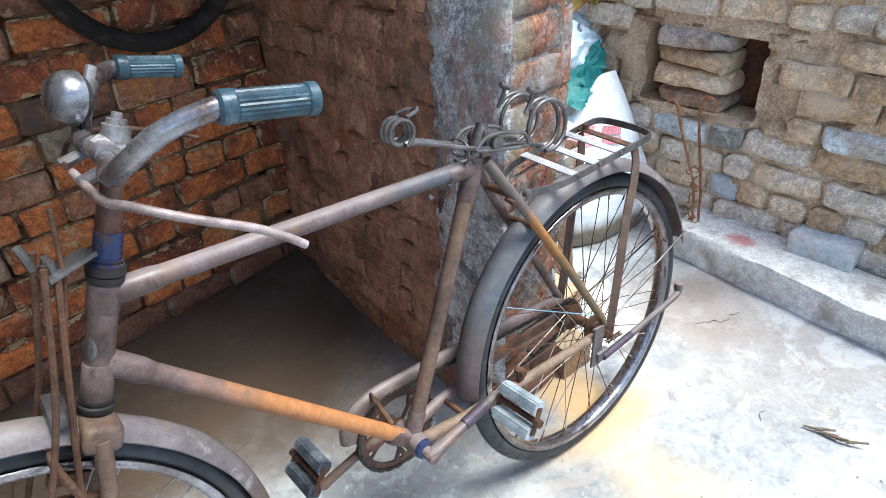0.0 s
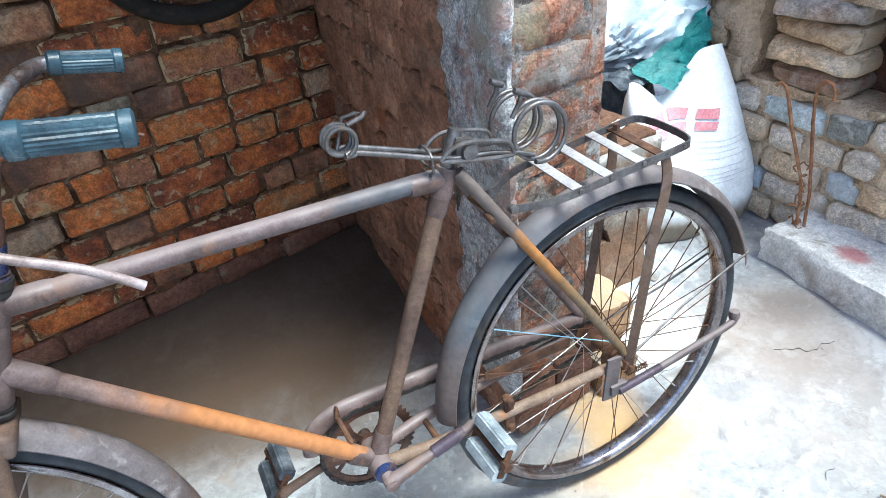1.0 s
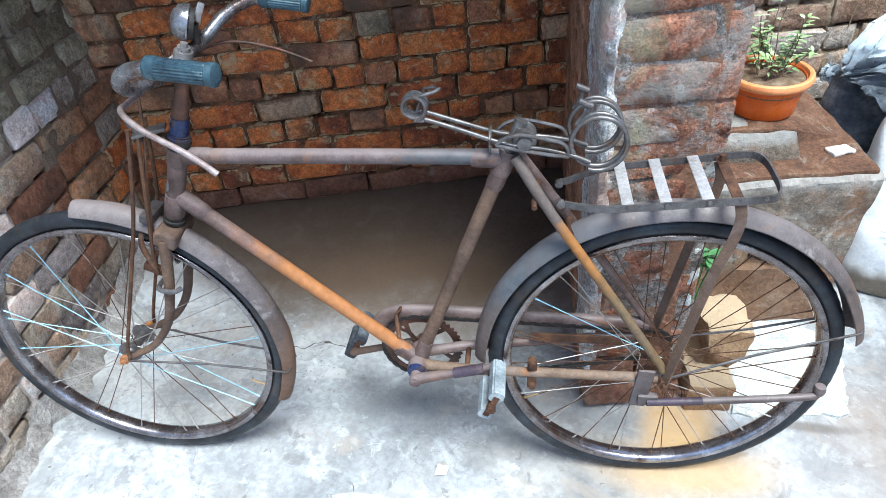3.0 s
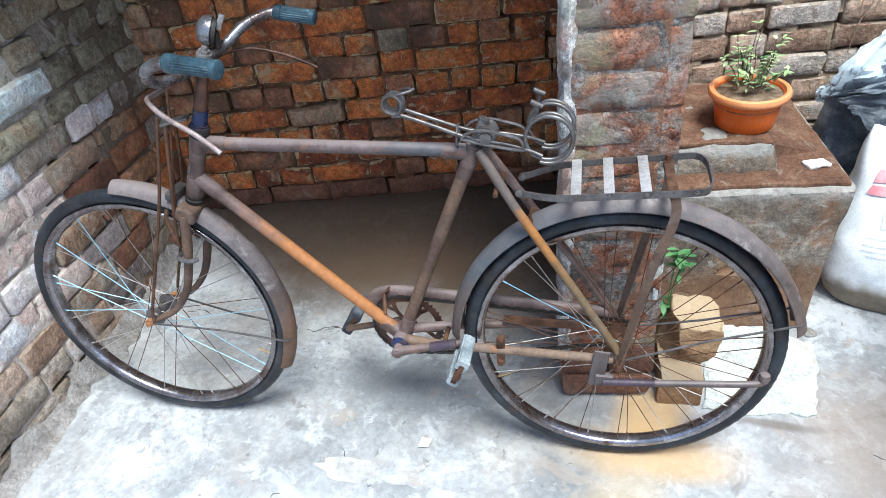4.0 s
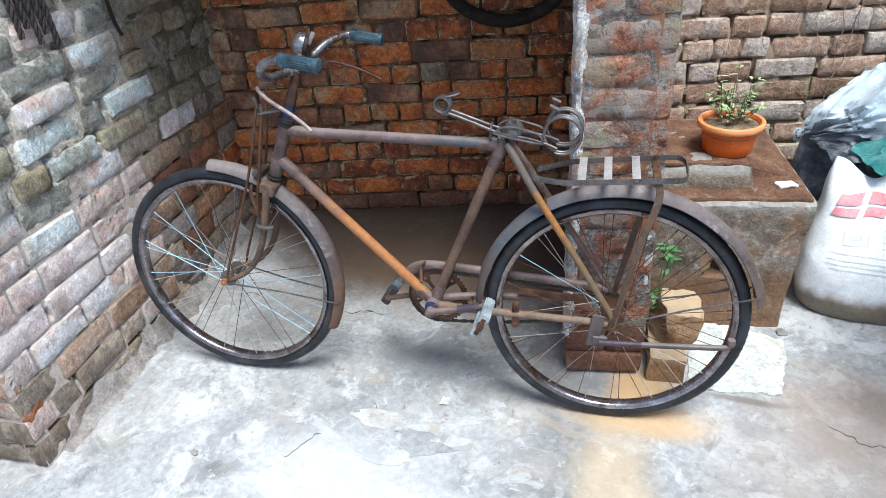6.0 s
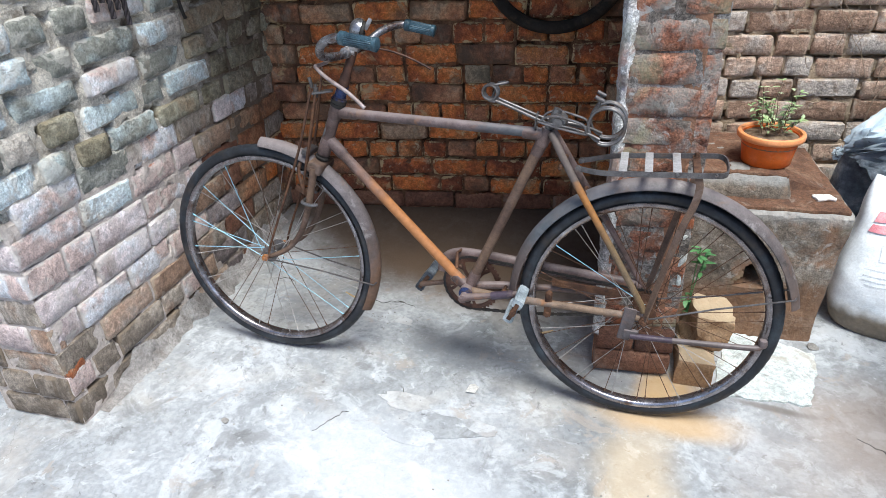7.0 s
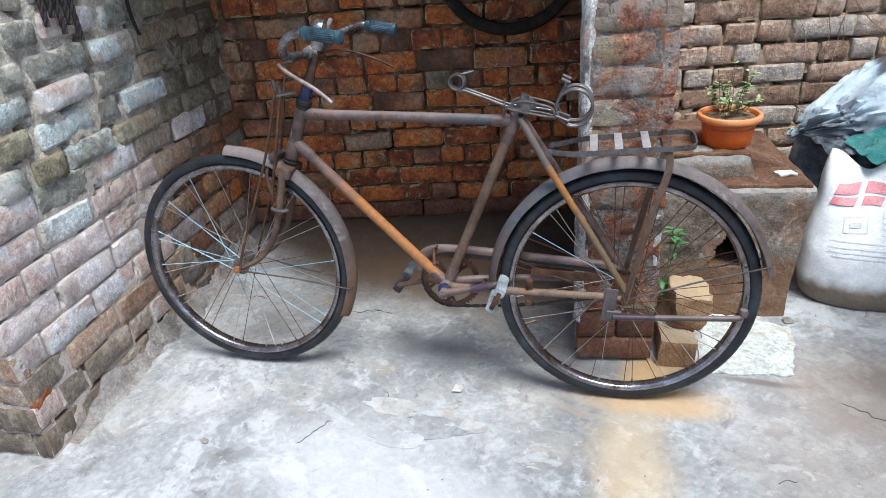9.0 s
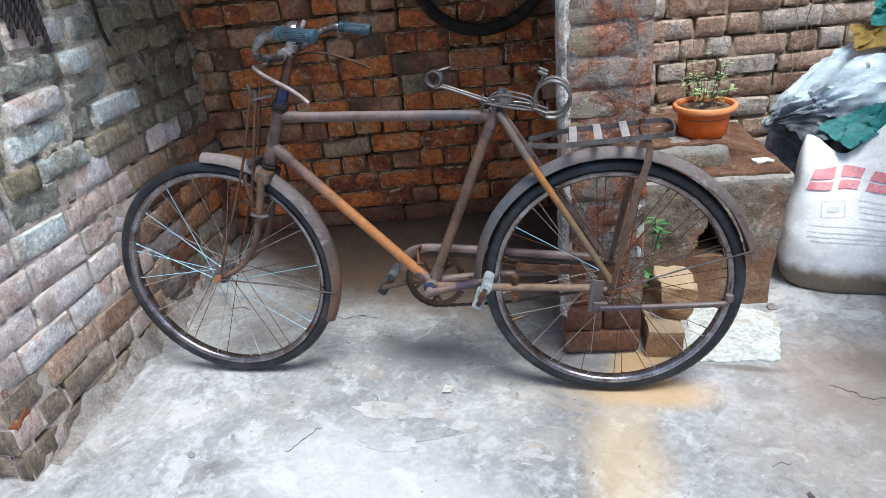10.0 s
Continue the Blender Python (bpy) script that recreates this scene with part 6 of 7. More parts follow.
PLINTH = plinth()
chip = cut_box((0.062, 0.036, 0.010), PLINTH @ pose(0.445, 0.105, 0.487, 2, 2, 20), 0.012, 0.004)
thing("shell_chip", roughen(chip, 0.006, 30, 2.0), "white_chip", "flat white chip lying on the plinth's dusty edge", "plaster chip")


# ---- flower pot ----
def leaf_patch(bm, p, d, up, size, bend=0.25):
    """One leaf: a folded, pointed blade with a bent tip."""
    d = d.normalized()
    s = d.cross(up)
    s = s.normalized() if s.length > 1e-3 else d.orthogonal().normalized()
    n = s.cross(d)
    rows = []
    for t, w in ((0.0, 0.06), (0.3, 0.42), (0.6, 0.40), (0.85, 0.2), (1.0, 0.0)):
        c = p + d * (size * t) - n * (size * bend * t * t)
        if w:
            rows.append([bm.verts.new(c - s * (w * size / 2) + n * (0.05 * size)), bm.verts.new(c), bm.verts.new(c + s * (w * size / 2) + n * (0.05 * size))])
        else:
            rows.append([bm.verts.new(c)])
    for a, b in zip(rows, rows[1:]):
        if len(b) == 3:
            bm.faces.new((a[0], a[1], b[1], b[0])), bm.faces.new((a[1], a[2], b[2], b[1]))
        else:
            bm.faces.new((a[0], a[1], b[0])), bm.faces.new((a[1], a[2], b[0]))


def flower_pot():
    c = Vector((0.298, 0.850, 0.556))
    ob = thing("flower_pot", None, None, "orange plastic flower pot with a small leafy plant, on the plinth", "flower pot", matrix=Matrix.Translation(c))
    part("pot", lathe([(0, 0.0), (0.074, 0.0), (0.078, 0.004), (0.083, 0.04), (0.090, 0.085), (0.093, 0.098), (0.087, 0.098), (0.080, 0.06), (0.0, 0.06)], 48), "terracotta", ob)
    part("rim", lathe([(0.0905, 0.086), (0.101, 0.086), (0.1055, 0.090), (0.1065, 0.099), (0.104, 0.106), (0.098, 0.109), (0.092, 0.107), (0.089, 0.100), (0.0895, 0.092)], 48, closed=True), "rim_orange", ob, "thick pale orange rolled rim")
    inner = lathe([(0.0, 0.102), (0.02, 0.101), (0.045, 0.097), (0.07, 0.094), (0.0875, 0.092), (0.0875, 0.065)], 36)
    part("soil", roughen(inner, 0.006, 40, 1.0, lambda q: (q.x ** 2 + q.y ** 2) ** 0.5 < 0.085), "soil", ob)
    rnd = random.Random(8)
    stems, leaves = bmesh.new(), bmesh.new()
    for k in range(17):
        a = rnd.uniform(0, 6.28)
        b0 = Vector((0.03 * math.cos(a), 0.03 * math.sin(a), 0.096))
        h = rnd.uniform(0.05, 0.165)
        tip = Vector((b0.x * rnd.uniform(1.3, 3.2), b0.y * rnd.uniform(1.2, 3.0), 0.096 + h))
        mid = b0.lerp(tip, 0.5) + Vector((rnd.uniform(-1, 1), rnd.uniform(-1, 1), 0.4)) * 0.012
        pts = curve_points([b0, mid, tip], 4)
        tube(pts, 0.0013, 5, bm=stems)
        for p in pts[2:]:
            for _ in range(rnd.choice((1, 2, 3))):
                an = rnd.uniform(0, 6.28)
                leaf_patch(leaves, p, Vector((math.cos(an), math.sin(an), rnd.uniform(-0.1, 0.7))), Vector((0, 0, 1)), rnd.uniform(0.016, 0.028))
    tall = curve_points([(0.0, 0.01, 0.08), (0.004, 0.012, 0.16), (-0.002, 0.01, 0.22), (0.006, 0.012, 0.265)], 5)
    tube(tall, 0.0012, 6, bm=stems)
    part("stem", stems, "twig", ob)
    f = part("foliage", leaves, "leaf_pale", ob, "pale green small leaves")
    f["kind"] = "stuff"
    g = bmesh.new()
    for k in range(26):
        an = rnd.uniform(0, 6.28)
        r = rnd.uniform(0.01, 0.075)
        leaf_patch(g, Vector((r * math.cos(an), r * math.sin(an), rnd.uniform(0.11, 0.20))), Vector((math.cos(an), math.sin(an), rnd.uniform(0, 0.7))), Vector((0, 0, 1)), rnd.uniform(0.012, 0.02))
    f2 = part("foliage", g, "leaf", ob, "darker green small leaves")
    f2["kind"] = "stuff"


flower_pot()


# ---- weed, loose bricks, cement patch at the pillar's foot ----
def weed():
    ob = thing("weed", None, None, "green weed sprouting from the pillar's foot among loose bricks", "weed", matrix=Matrix.Translation((0.122, 0.425, 0.15)))
    rnd = random.Random(4)
    st, lv = bmesh.new(), bmesh.new()
    for tip, n in (((0.006, -0.02, 0.275), 8), ((0.026, -0.015, 0.25), 6), ((-0.012, 0.0, 0.09), 5), ((0.02, -0.01, 0.21), 4), ((0.005, 0.01, 0.05), 3)):
        pts = curve_points([(0, 0, -0.03), (tip[0] * 0.3, tip[1] * 0.5 + 0.01, tip[2] * 0.5), tip], 5)
        tube(pts, 0.0018, 6, bm=st)
        for k in range(n):
            an = 6.28 * k / n + rnd.uniform(-0.3, 0.3)
            p = Vector(tip) + Vector((0, 0, rnd.uniform(-0.035, 0.008)))
            leaf_patch(lv, p, Vector((math.cos(an), math.sin(an), rnd.uniform(-0.35, 0.5))), Vector((0, 0, 1)), rnd.uniform(0.027, 0.041))
    part("stem", st, "leaf", ob)
    part("leaves", lv, "leaf", ob, "bright green pointed leaves")["kind"] = "stuff"


weed()


def loose_brick(name, size, m, mat, label, seed, rough=0.006, group="", category="brick"):
    bm = cut_box(size, Matrix(), 0.03, 0.008)
    roughen(bm, rough, 18, seed)
    return thing(name, bm, mat, label, category, group=group, matrix=m)


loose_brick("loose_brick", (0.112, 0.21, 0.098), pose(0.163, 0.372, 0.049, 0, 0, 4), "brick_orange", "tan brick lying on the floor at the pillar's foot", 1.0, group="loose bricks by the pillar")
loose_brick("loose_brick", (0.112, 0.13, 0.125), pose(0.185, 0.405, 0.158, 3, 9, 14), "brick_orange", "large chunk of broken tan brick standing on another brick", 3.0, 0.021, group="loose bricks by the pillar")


def slab_patch():
    pts = [(0.235, 0.262), (0.32, 0.257), (0.42, 0.274), (0.516, 0.286), (0.526, 0.37), (0.540, 0.453), (0.545, 0.545), (0.454, 0.59), (0.36, 0.60), (0.295, 0.596), (0.25, 0.45)]
    bm = bmesh.new()
    p = [Vector((*a, 0)).lerp(Vector((*b, 0)), k / 6) for a, b in zip(pts, pts[1:] + pts[:1]) for k in range(6)]
    rnd = random.Random(2)
    top, bot = [], []
    for q in p:
        j = Vector((noise.noise(q * 30) * 0.014, noise.noise(q * 30 + Vector((5, 5, 5))) * 0.014, 0)) + Vector((noise.noise(q * 90), noise.noise(q * 90 + Vector((3, 3, 3))), 0)) * 0.006
        top.append(bm.verts.new(Vector((q.x, q.y, 0.0065)) + j)), bot.append(bm.verts.new(Vector((q.x, q.y, -0.02)) + j * 1.3))
    bm.faces.new(top)
    for i in range(len(top)):
        j = (i + 1) % len(top)
        bm.faces.new((top[i], bot[i], bot[j], top[j]))
    return thing("cement_patch", bm, "limewash", "pale lime-washed cement patch on the floor", "cement patch", kind="structure")


slab_patch()
stone = roughen(lathe([(0, -0.004), (0.017, -0.001), (0.019, 0.005), (0.012, 0.010), (0, 0.011)], 14, pose(0.545, 0.600, 0.0)), 0.005, 40, 2)
thing("stone", stone, "stone", "small grey stone at the plinth's foot", "stone")
scrap = bmesh.new()
vs = [scrap.verts.new(p) for p in ((-0.497, 0.000, 0.011), (-0.468, 0.006, 0.008), (-0.462, 0.028, 0.016), (-0.481, 0.044, 0.010), (-0.492, 0.026, 0.020))]
scrap.faces.new(vs[:3] + vs[4:]), scrap.faces.new((vs[2], vs[3], vs[4]))
bmesh.ops.solidify(scrap, geom=list(scrap.faces), thickness=0.0015)
thing("paper_scrap", scrap, "white_chip", "small pale folded scrap lying on the floor", "paper scrap", smooth=False)
thing("pebble", roughen(lathe([(0, 0.0), (0.010, 0.002), (0.012, 0.008), (0, 0.013)], 10, pose(-1.150, -0.361, 0.004)), 0.003, 60, 1), "stone", "dark pebble on the concrete floor", "pebble")
tw = bmesh.new()
for k in range(9):
    a = Vector((0.470, -0.240, 0.006)).lerp(Vector((0.500, -0.345, 0.006)), k / 9)
    tube([a, a + Vector((0.016 + 0.01 * math.sin(k), -0.040, 0.006 + 0.004 * (k % 3)))], 0.003, 5, bm=tw)
thing("dry_grass_wisp", tw, "twig", "dry brown wisp of straw on the floor", "straw", kind="stuff")
rnd = random.Random(77)
crumbs = bmesh.new()
for k in range(170):
    x, y = (rnd.uniform(-1.45, 0.8), rnd.uniform(-1.0, 0.5))
    if k % 3 == 0:
        x, y = rnd.gauss(-0.95, 0.10), rnd.gauss(0.30, 0.04)
    if k % 7 == 0:
        x, y = rnd.uniform(-1.53, -1.44), rnd.uniform(-0.4, 0.7)
    s = rnd.uniform(0.0009, 0.0030)
    block((s * 2, s * 1.6, s), pose(x, y, ground_height(x, y) + s * 0.3, rnd.uniform(-20, 20), 0, rnd.uniform(0, 90)), bm=crumbs)
thing("grit", crumbs, "stone", "grit and crumbs strewn over the concrete floor", "grit", kind="stuff", smooth=False)


def crust_flake(cx, cy, size, turn, seed):
    """A thin lifted flake of the concrete's crust, with a broken outline and one curled edge."""
    bm, rr = bmesh.new(), random.Random(seed)
    n = 22
    top, bot = [], []
    for i in range(n):
        a = 2 * math.pi * i / n
        r = size * (1.0 + 0.38 * noise.noise(Vector((math.cos(a) * 2.2, math.sin(a) * 2.2, seed))) + rr.uniform(-0.10, 0.10))
        x, y = cx + r * math.cos(a + turn) * 1.5, cy + r * math.sin(a + turn) * 0.62
        lift = 0.0022 + 0.0045 * max(0.0, math.sin(a))
        z = ground_height(x, y)
        top.append(bm.verts.new((x, y, z + lift))), bot.append(bm.verts.new((x, y, z - 0.004)))
    c = bm.verts.new((cx, cy, ground_height(cx, cy) + 0.0025))
    for i in range(n):
        j = (i + 1) % n
        bm.faces.new((c, top[i], top[j])), bm.faces.new((top[i], bot[i], bot[j], top[j]))
    thing("crust_flake", bm, "floor", "thin lifted flake of pale concrete crust on the floor", "crust flake", group="flakes of the floor", kind="structure")


for _x, _y, _s, _t, _k in ((-0.66, -0.10, 0.055, 0.3, 1.0), (-0.53, -0.16, 0.075, -0.2, 2.0), (-0.42, -0.13, 0.045, 0.5, 3.0), (-0.60, -0.22, 0.06, 0.1, 4.0), (-0.86, 0.29, 0.035, 0.2, 5.0)):
    crust_flake(_x, _y, _s, _t, _k)


def crack(pts, width, seed):
    """An open, ragged crack in the floor's crust, as a thin dark groove with a crumbled rim."""
    bm, line = bmesh.new(), curve_points([(*p, 0.0) for p in pts], 10)
    rows = []
    for i, p in enumerate(line):
        d = (line[min(i + 1, len(line) - 1)] - line[max(i - 1, 0)]).normalized()
        side = Vector((-d.y, d.x, 0))
        u = i / (len(line) - 1)
        w = width * (0.25 + 0.75 * math.sin(math.pi * u)) * max(0.04, 0.25 + noise.noise(Vector((p.x * 38, p.y * 38, seed))) * 2.2)
        c = p + side * (noise.noise(Vector((p.x * 45, p.y * 45, seed + 3))) * 0.012)
        z = ground_height(c.x, c.y) + 0.0025
        rows.append([bm.verts.new((*(c + side * (w * s)).xy, z - (0.0035 if s else 0.0))) for s in (-1, 0, 1)])
    for a, b in zip(rows, rows[1:]):
        for k in range(2):
            bm.faces.new((a[k], a[k + 1], b[k + 1], b[k]))
    part("crack", bm, "crack", floor)


for _k, (_w, _p) in enumerate(((0.0035, ((-0.701, -0.042), (-0.674, -0.083), (-0.632, -0.111), (-0.584, -0.122), (-0.531, -0.122), (-0.475, -0.138))),
                               (0.0014, ((-0.877, -0.305), (-0.854, -0.273), (-0.828, -0.211), (-0.812, -0.197))),
                               (0.0030, ((0.62, 0.187), (0.663, 0.172), (0.698, 0.144), (0.78, 0.14))),
                               (0.0060, ((-1.00, 0.385), (-0.97, 0.374), (-0.923, 0.41), (-0.838, 0.395))),
                               (0.0025, ((0.403, -0.16), (0.425, -0.145), (0.452, -0.143))),
                               (0.0030, ((-1.48, 0.40), (-1.43, 0.42), (-1.37, 0.385))))):
    crack(_p, _w, 2.0 + _k)


# ---- kerb, rebar, right wall's foot ----
kb = cut_box((0.235, 2.3, 0.125), pose(1.043, -0.625, 0.050, 0, 1.5, 1.5), 0.022, 0.014)
roughen(kb, 0.014, 6, 3.0)
roughen(kb, 0.011, 24, 8.0)
kerb = thing("kerb", kb, "kerb", "broken lime-washed concrete kerb with a red smear", "kerb", kind="structure")
loose_brick("loose_brick", (0.11, 0.20, 0.075), pose(1.105, 0.07, 0.150, 0, 3, 8), "brick_blue", "blue-washed brick lying on the kerb", 9.0, group="bricks on the kerb")


def rebars():
    for pts in ([(0.985, 0.480, 0.08), (0.985, 0.505, 0.25), (0.965, 0.565, 0.42), (0.950, 0.590, 0.515), (0.945, 0.603, 0.543), (0.945, 0.622, 0.548), (0.945, 0.634, 0.536)],
                [(1.000, 0.465, 0.08), (1.006, 0.490, 0.25), (1.002, 0.530, 0.44), (1.000, 0.540, 0.535), (1.000, 0.525, 0.566), (1.000, 0.502, 0.570), (1.000, 0.487, 0.550), (1.000, 0.484, 0.525)]):
        bm = tube(pts, 0.0052, 8, smooth=6, up=(1, 0, 0))
        thing("rebar", roughen(bm, 0.0022, 60), "rust_bright", "rusty hooked iron bar standing in the kerb's end", "iron bar", group="rebars in the kerb")
    w = bmesh.new()
    rr = random.Random(5)
    for k in range(7):
        z = 0.11 + 0.032 * k + rr.uniform(-0.015, 0.015)
        c, q, turn = Vector((0.985 + rr.uniform(-0.008, 0.008), 0.492 + 0.03 * k / 7, z)), rr.uniform(0, 6.28), rr.uniform(2.5, 6.0)
        n = Vector((rr.uniform(-0.6, 0.6), rr.uniform(-0.6, 0.6), 1)).normalized()
        u = n.orthogonal().normalized()
        tube([c + (u * math.cos(q + turn * i / 9) + n.cross(u) * math.sin(q + turn * i / 9)) * rr.uniform(0.010, 0.026) + n * rr.uniform(-0.012, 0.012) for i in range(10)], 0.0024, 6, bm=w, smooth=3)
    thing("binding_wire", roughen(w, 0.004, 40), "rust_bright", "rusty wire wound about the iron bars", "wire")


rebars()


# ---- sacks and plastic bundles ----
class Sack:
    """A filled woven sack: rounded box below, flattened to a seam above, whose two corners stand up."""
    def __init__(self, w, d, h, horns, lean=0.0, dip=0.0):
        self.w, self.d, self.h, self.horns, self.lean, self.dip = w, d, h, horns, lean, dip

    def at(self, t, v):
        a = self.w * (1.0 + 0.05 * math.sin(math.pi * min(1, v * 1.4)) - 0.21 * v ** 2)
        b = self.d * (0.80 + 0.35 * math.sin(math.pi * min(1.0, 0.15 + v * 0.8)) - 0.84 * v ** 3.0)
        low = min(1.0, v / 0.12)
        a, b = a * (0.90 + 0.10 * low ** 0.5), b * (0.86 + 0.14 * low ** 0.5)
        if math.cos(t) > 0:
            a *= 1.03 - 0.26 * v ** 1.6
        x = a * math.copysign(abs(math.cos(t)) ** 0.62, math.cos(t))
        y = b * math.copysign(abs(math.sin(t)) ** 0.75, math.sin(t))
        u = x / self.w
        top = self.height(x)
        z = top * v
        q = Vector((x * 7, y * 7, z * 7))
        x += noise.noise(q) * 0.010
        y += noise.noise(q + Vector((3, 1, 2))) * 0.012 + self.lean * v + noise.noise(q * 3.1) * 0.004
        return Vector((x, y, z + noise.noise(q + Vector((7, 7, 1))) * 0.006))

    def height(self, x):
        """The seam's height: a dip off the middle, a low round corner on one side and a tall one on the other."""
        u = x / self.w + self.dip
        s = min(1.0, abs(u) * (1.9 if u < 0 else 1.6))
        return self.h + (self.horns[0] if u < 0 else self.horns[1]) * s * s * (3 - 2 * s) - 0.05 * max(0.0, abs(x / self.w) - 0.52) ** 1.5

    def mesh(self, v0, v1, nt=72, nv=36, close=False):
        bm, rows = bmesh.new(), []
        even = lambda c, s: math.atan2(math.copysign(math.sqrt(max(0.0, 1 - abs(c) ** 3.22)), s), math.copysign(abs(c) ** 1.61, c))
        for k in range(nv + 1):
            v = v0 + (v1 - v0) * k / nv
            ring = []
            for i in range(nt):
                t = 2 * math.pi * (i + 0.5) / nt
                t = even(math.cos(t), math.sin(t))
                jag = 0.05 * noise.noise(Vector((math.cos(t) * 4, math.sin(t) * 4, 1))) + 0.02 * noise.noise(Vector((math.cos(t) * 14, math.sin(t) * 14, 5)))
                share = (v - v0) / (v1 - v0) if v0 == 0 and v1 < 1 else (v1 - v) / (v1 - v0) if v0 > 0 else 0.0
                ring.append(bm.verts.new(self.at(t, v + jag * share)))
            rows.append(ring)
        for a, b in zip(rows, rows[1:]):
            for i in range(nt):
                j = (i + 1) % nt
                bm.faces.new((a[i], a[j], b[j], b[i]))
        if close:
            for i in range(nt // 2):
                j = nt - 1 - i
                r = rows[-1]
                if i + 1 <= j - 1:
                    bm.faces.new((r[i], r[i + 1], r[j - 1], r[j]) if i + 1 != j - 1 else (r[i], r[i + 1], r[j]))
        if v0 == 0:
            bm.faces.new(rows[0])
        return bm

    def patch(self, x0, x1, z0, z1, slant, out=0.003, n=8):
        """A printed patch that lies on the sack's front."""
        bm, rows = bmesh.new(), []
        for k in range(n + 1):
            row = []
            for i in range(n + 1):
                z = z0 + (z1 - z0) * k / n
                x = x0 + (x1 - x0) * i / n + slant * (k / n - 0.5)
                v = z / self.height(x)
                lo, hi = math.pi, 2 * math.pi
                for _ in range(26):
                    mid = (lo + hi) / 2
                    if self.at(mid, v).x < x:
                        lo = mid
                    else:
                        hi = mid
                for _ in range(6):
                    p = self.at((lo + hi) / 2, v)
                    v *= z / max(0.01, p.z)
                    lo, hi = math.pi, 2 * math.pi
                    for _ in range(24):
                        mid = (lo + hi) / 2
                        lo, hi = (mid, hi) if self.at(mid, v).x < x else (lo, mid)
                p = self.at((lo + hi) / 2, v)
                row.append(bm.verts.new((p.x, p.y - out, p.z)))
            rows.append(row)
        for a, b in zip(rows, rows[1:]):
            for i in range(n):
                bm.faces.new((a[i], a[i + 1], b[i + 1], b[i]))
        return bm


def cement_sack():
    s = Sack(0.245, 0.125, 0.440, (0.085, 0.135), lean=0.11, dip=0.28)
    m = pose(0.842, 0.815, 0.004, 0, 0, -3)
    ob = thing("cement_sack", None, None, "white woven cement sack with faded red print and a muddy base", "sack", matrix=m)
    part("bag", s.mesh(0.0, 1.0, nv=44, close=True), "sack", ob)
    for x0, x1 in ((-0.190, -0.108), (-0.094, -0.026), (-0.012, 0.056)):
        part("print_mark", s.patch(x0 + 0.004, x1 - 0.004, 0.352, 0.376, 0.010, 0.0055, 10), "red_print", ob, "faded red printed bar")
        part("print_mark", s.patch(x0 + 0.016, x1 + 0.008, 0.384, 0.414, 0.012, 0.0055, 10), "red_print", ob, "faded red printed bar")
    for z, x0, x1 in ((0.318, -0.03, 0.16), (0.302, -0.03, 0.17), (0.286, -0.03, 0.12), (0.268, -0.03, 0.16), (0.240, -0.18, 0.15), (0.220, -0.18, 0.12), (0.205, -0.18, 0.16), (0.190, -0.17, 0.10)):
        part("print_line", s.patch(x0, x1, z, z + 0.003, 0.0, 0.0018, 14), "grey_print", ob)
    for x0, x1, z0, z1 in ((-0.145, -0.070, 0.316, 0.319), (-0.145, -0.070, 0.268, 0.271), (-0.145, -0.142, 0.268, 0.319), (-0.073, -0.070, 0.268, 0.319), (-0.126, -0.090, 0.285, 0.301)):
        part("print_line", s.patch(x0, x1, z0, z1, 0.0, 0.0018, 8), "grey_print", ob)
    return m


cement_sack()


def bundle(name, c, r, mat, label, seed, squash=1.0, turn=0.0, fold=0.10, flat=None, category="bundle", taper=0.0):
    """A lumpy, folded plastic bundle."""
    bm = bmesh.new()
    bmesh.ops.create_icosphere(bm, subdivisions=5, radius=1.0)
    for v in bm.verts:
        q = v.co.copy()
        n1 = noise.noise(q * 1.6 + Vector((seed, 0, 0)))
        ridge = 1.0 - abs(noise.noise(q * 3.2 + Vector((0, seed, 0)))) * 2.0
        ridge2 = 1.0 - abs(noise.noise(q * 7.5 + Vector((0, 0, seed)))) * 2.0
        warp = Vector((q.x * 1.1, q.y * 3.4, q.z * 4.2)) + noise.noise_vector(q * 1.7 + Vector((seed, seed, 0))) * 1.1
        crease = (1.0 - abs(noise.noise(warp + Vector((0, 0, seed))))) ** 3
        k = 0.93 + 0.13 * n1 + fold * 0.45 * ridge + fold * 0.25 * ridge2 + fold * 1.1 * crease
        v.co = Vector((q.x * r[0], q.y * r[1], q.z * r[2])) * k
        if taper:
            u = min(1.0, max(0.0, (q.x + 1.0) / 1.05))
            f = 1.0 - taper * (1.0 - u) ** 2.4
            v.co = Vector((v.co.x, v.co.y * f, v.co.z * f - 0.095 * (1.0 - u) ** 1.6))
        if flat is not None and v.co.z < flat:
            v.co.z = flat + (v.co.z - flat) * 0.1
    return thing(name, bm, mat, label, category, matrix=Matrix.Translation(c) @ pose(0, 0, 0, 0, 0, turn))


back_sack = Sack(0.25, 0.12, 0.50, (0.03, 0.03))
thing("grain_sack", back_sack.mesh(0.0, 1.0, close=True), "sheet_dark", "dark printed sack standing behind the cement sack", "sack", matrix=pose(0.80, 1.24, 0.0, 0, 0, 12))
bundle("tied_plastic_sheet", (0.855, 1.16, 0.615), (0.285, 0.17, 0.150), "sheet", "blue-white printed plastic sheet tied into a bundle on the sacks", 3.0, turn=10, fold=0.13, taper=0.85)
tuft = bmesh.new()
rr = random.Random(9)
bmesh.ops.create_icosphere(tuft, subdivisions=2, radius=0.024, matrix=Matrix.Translation((0.600, 1.262, 0.462)))
roughen(tuft, 0.012, 60, 4.0)
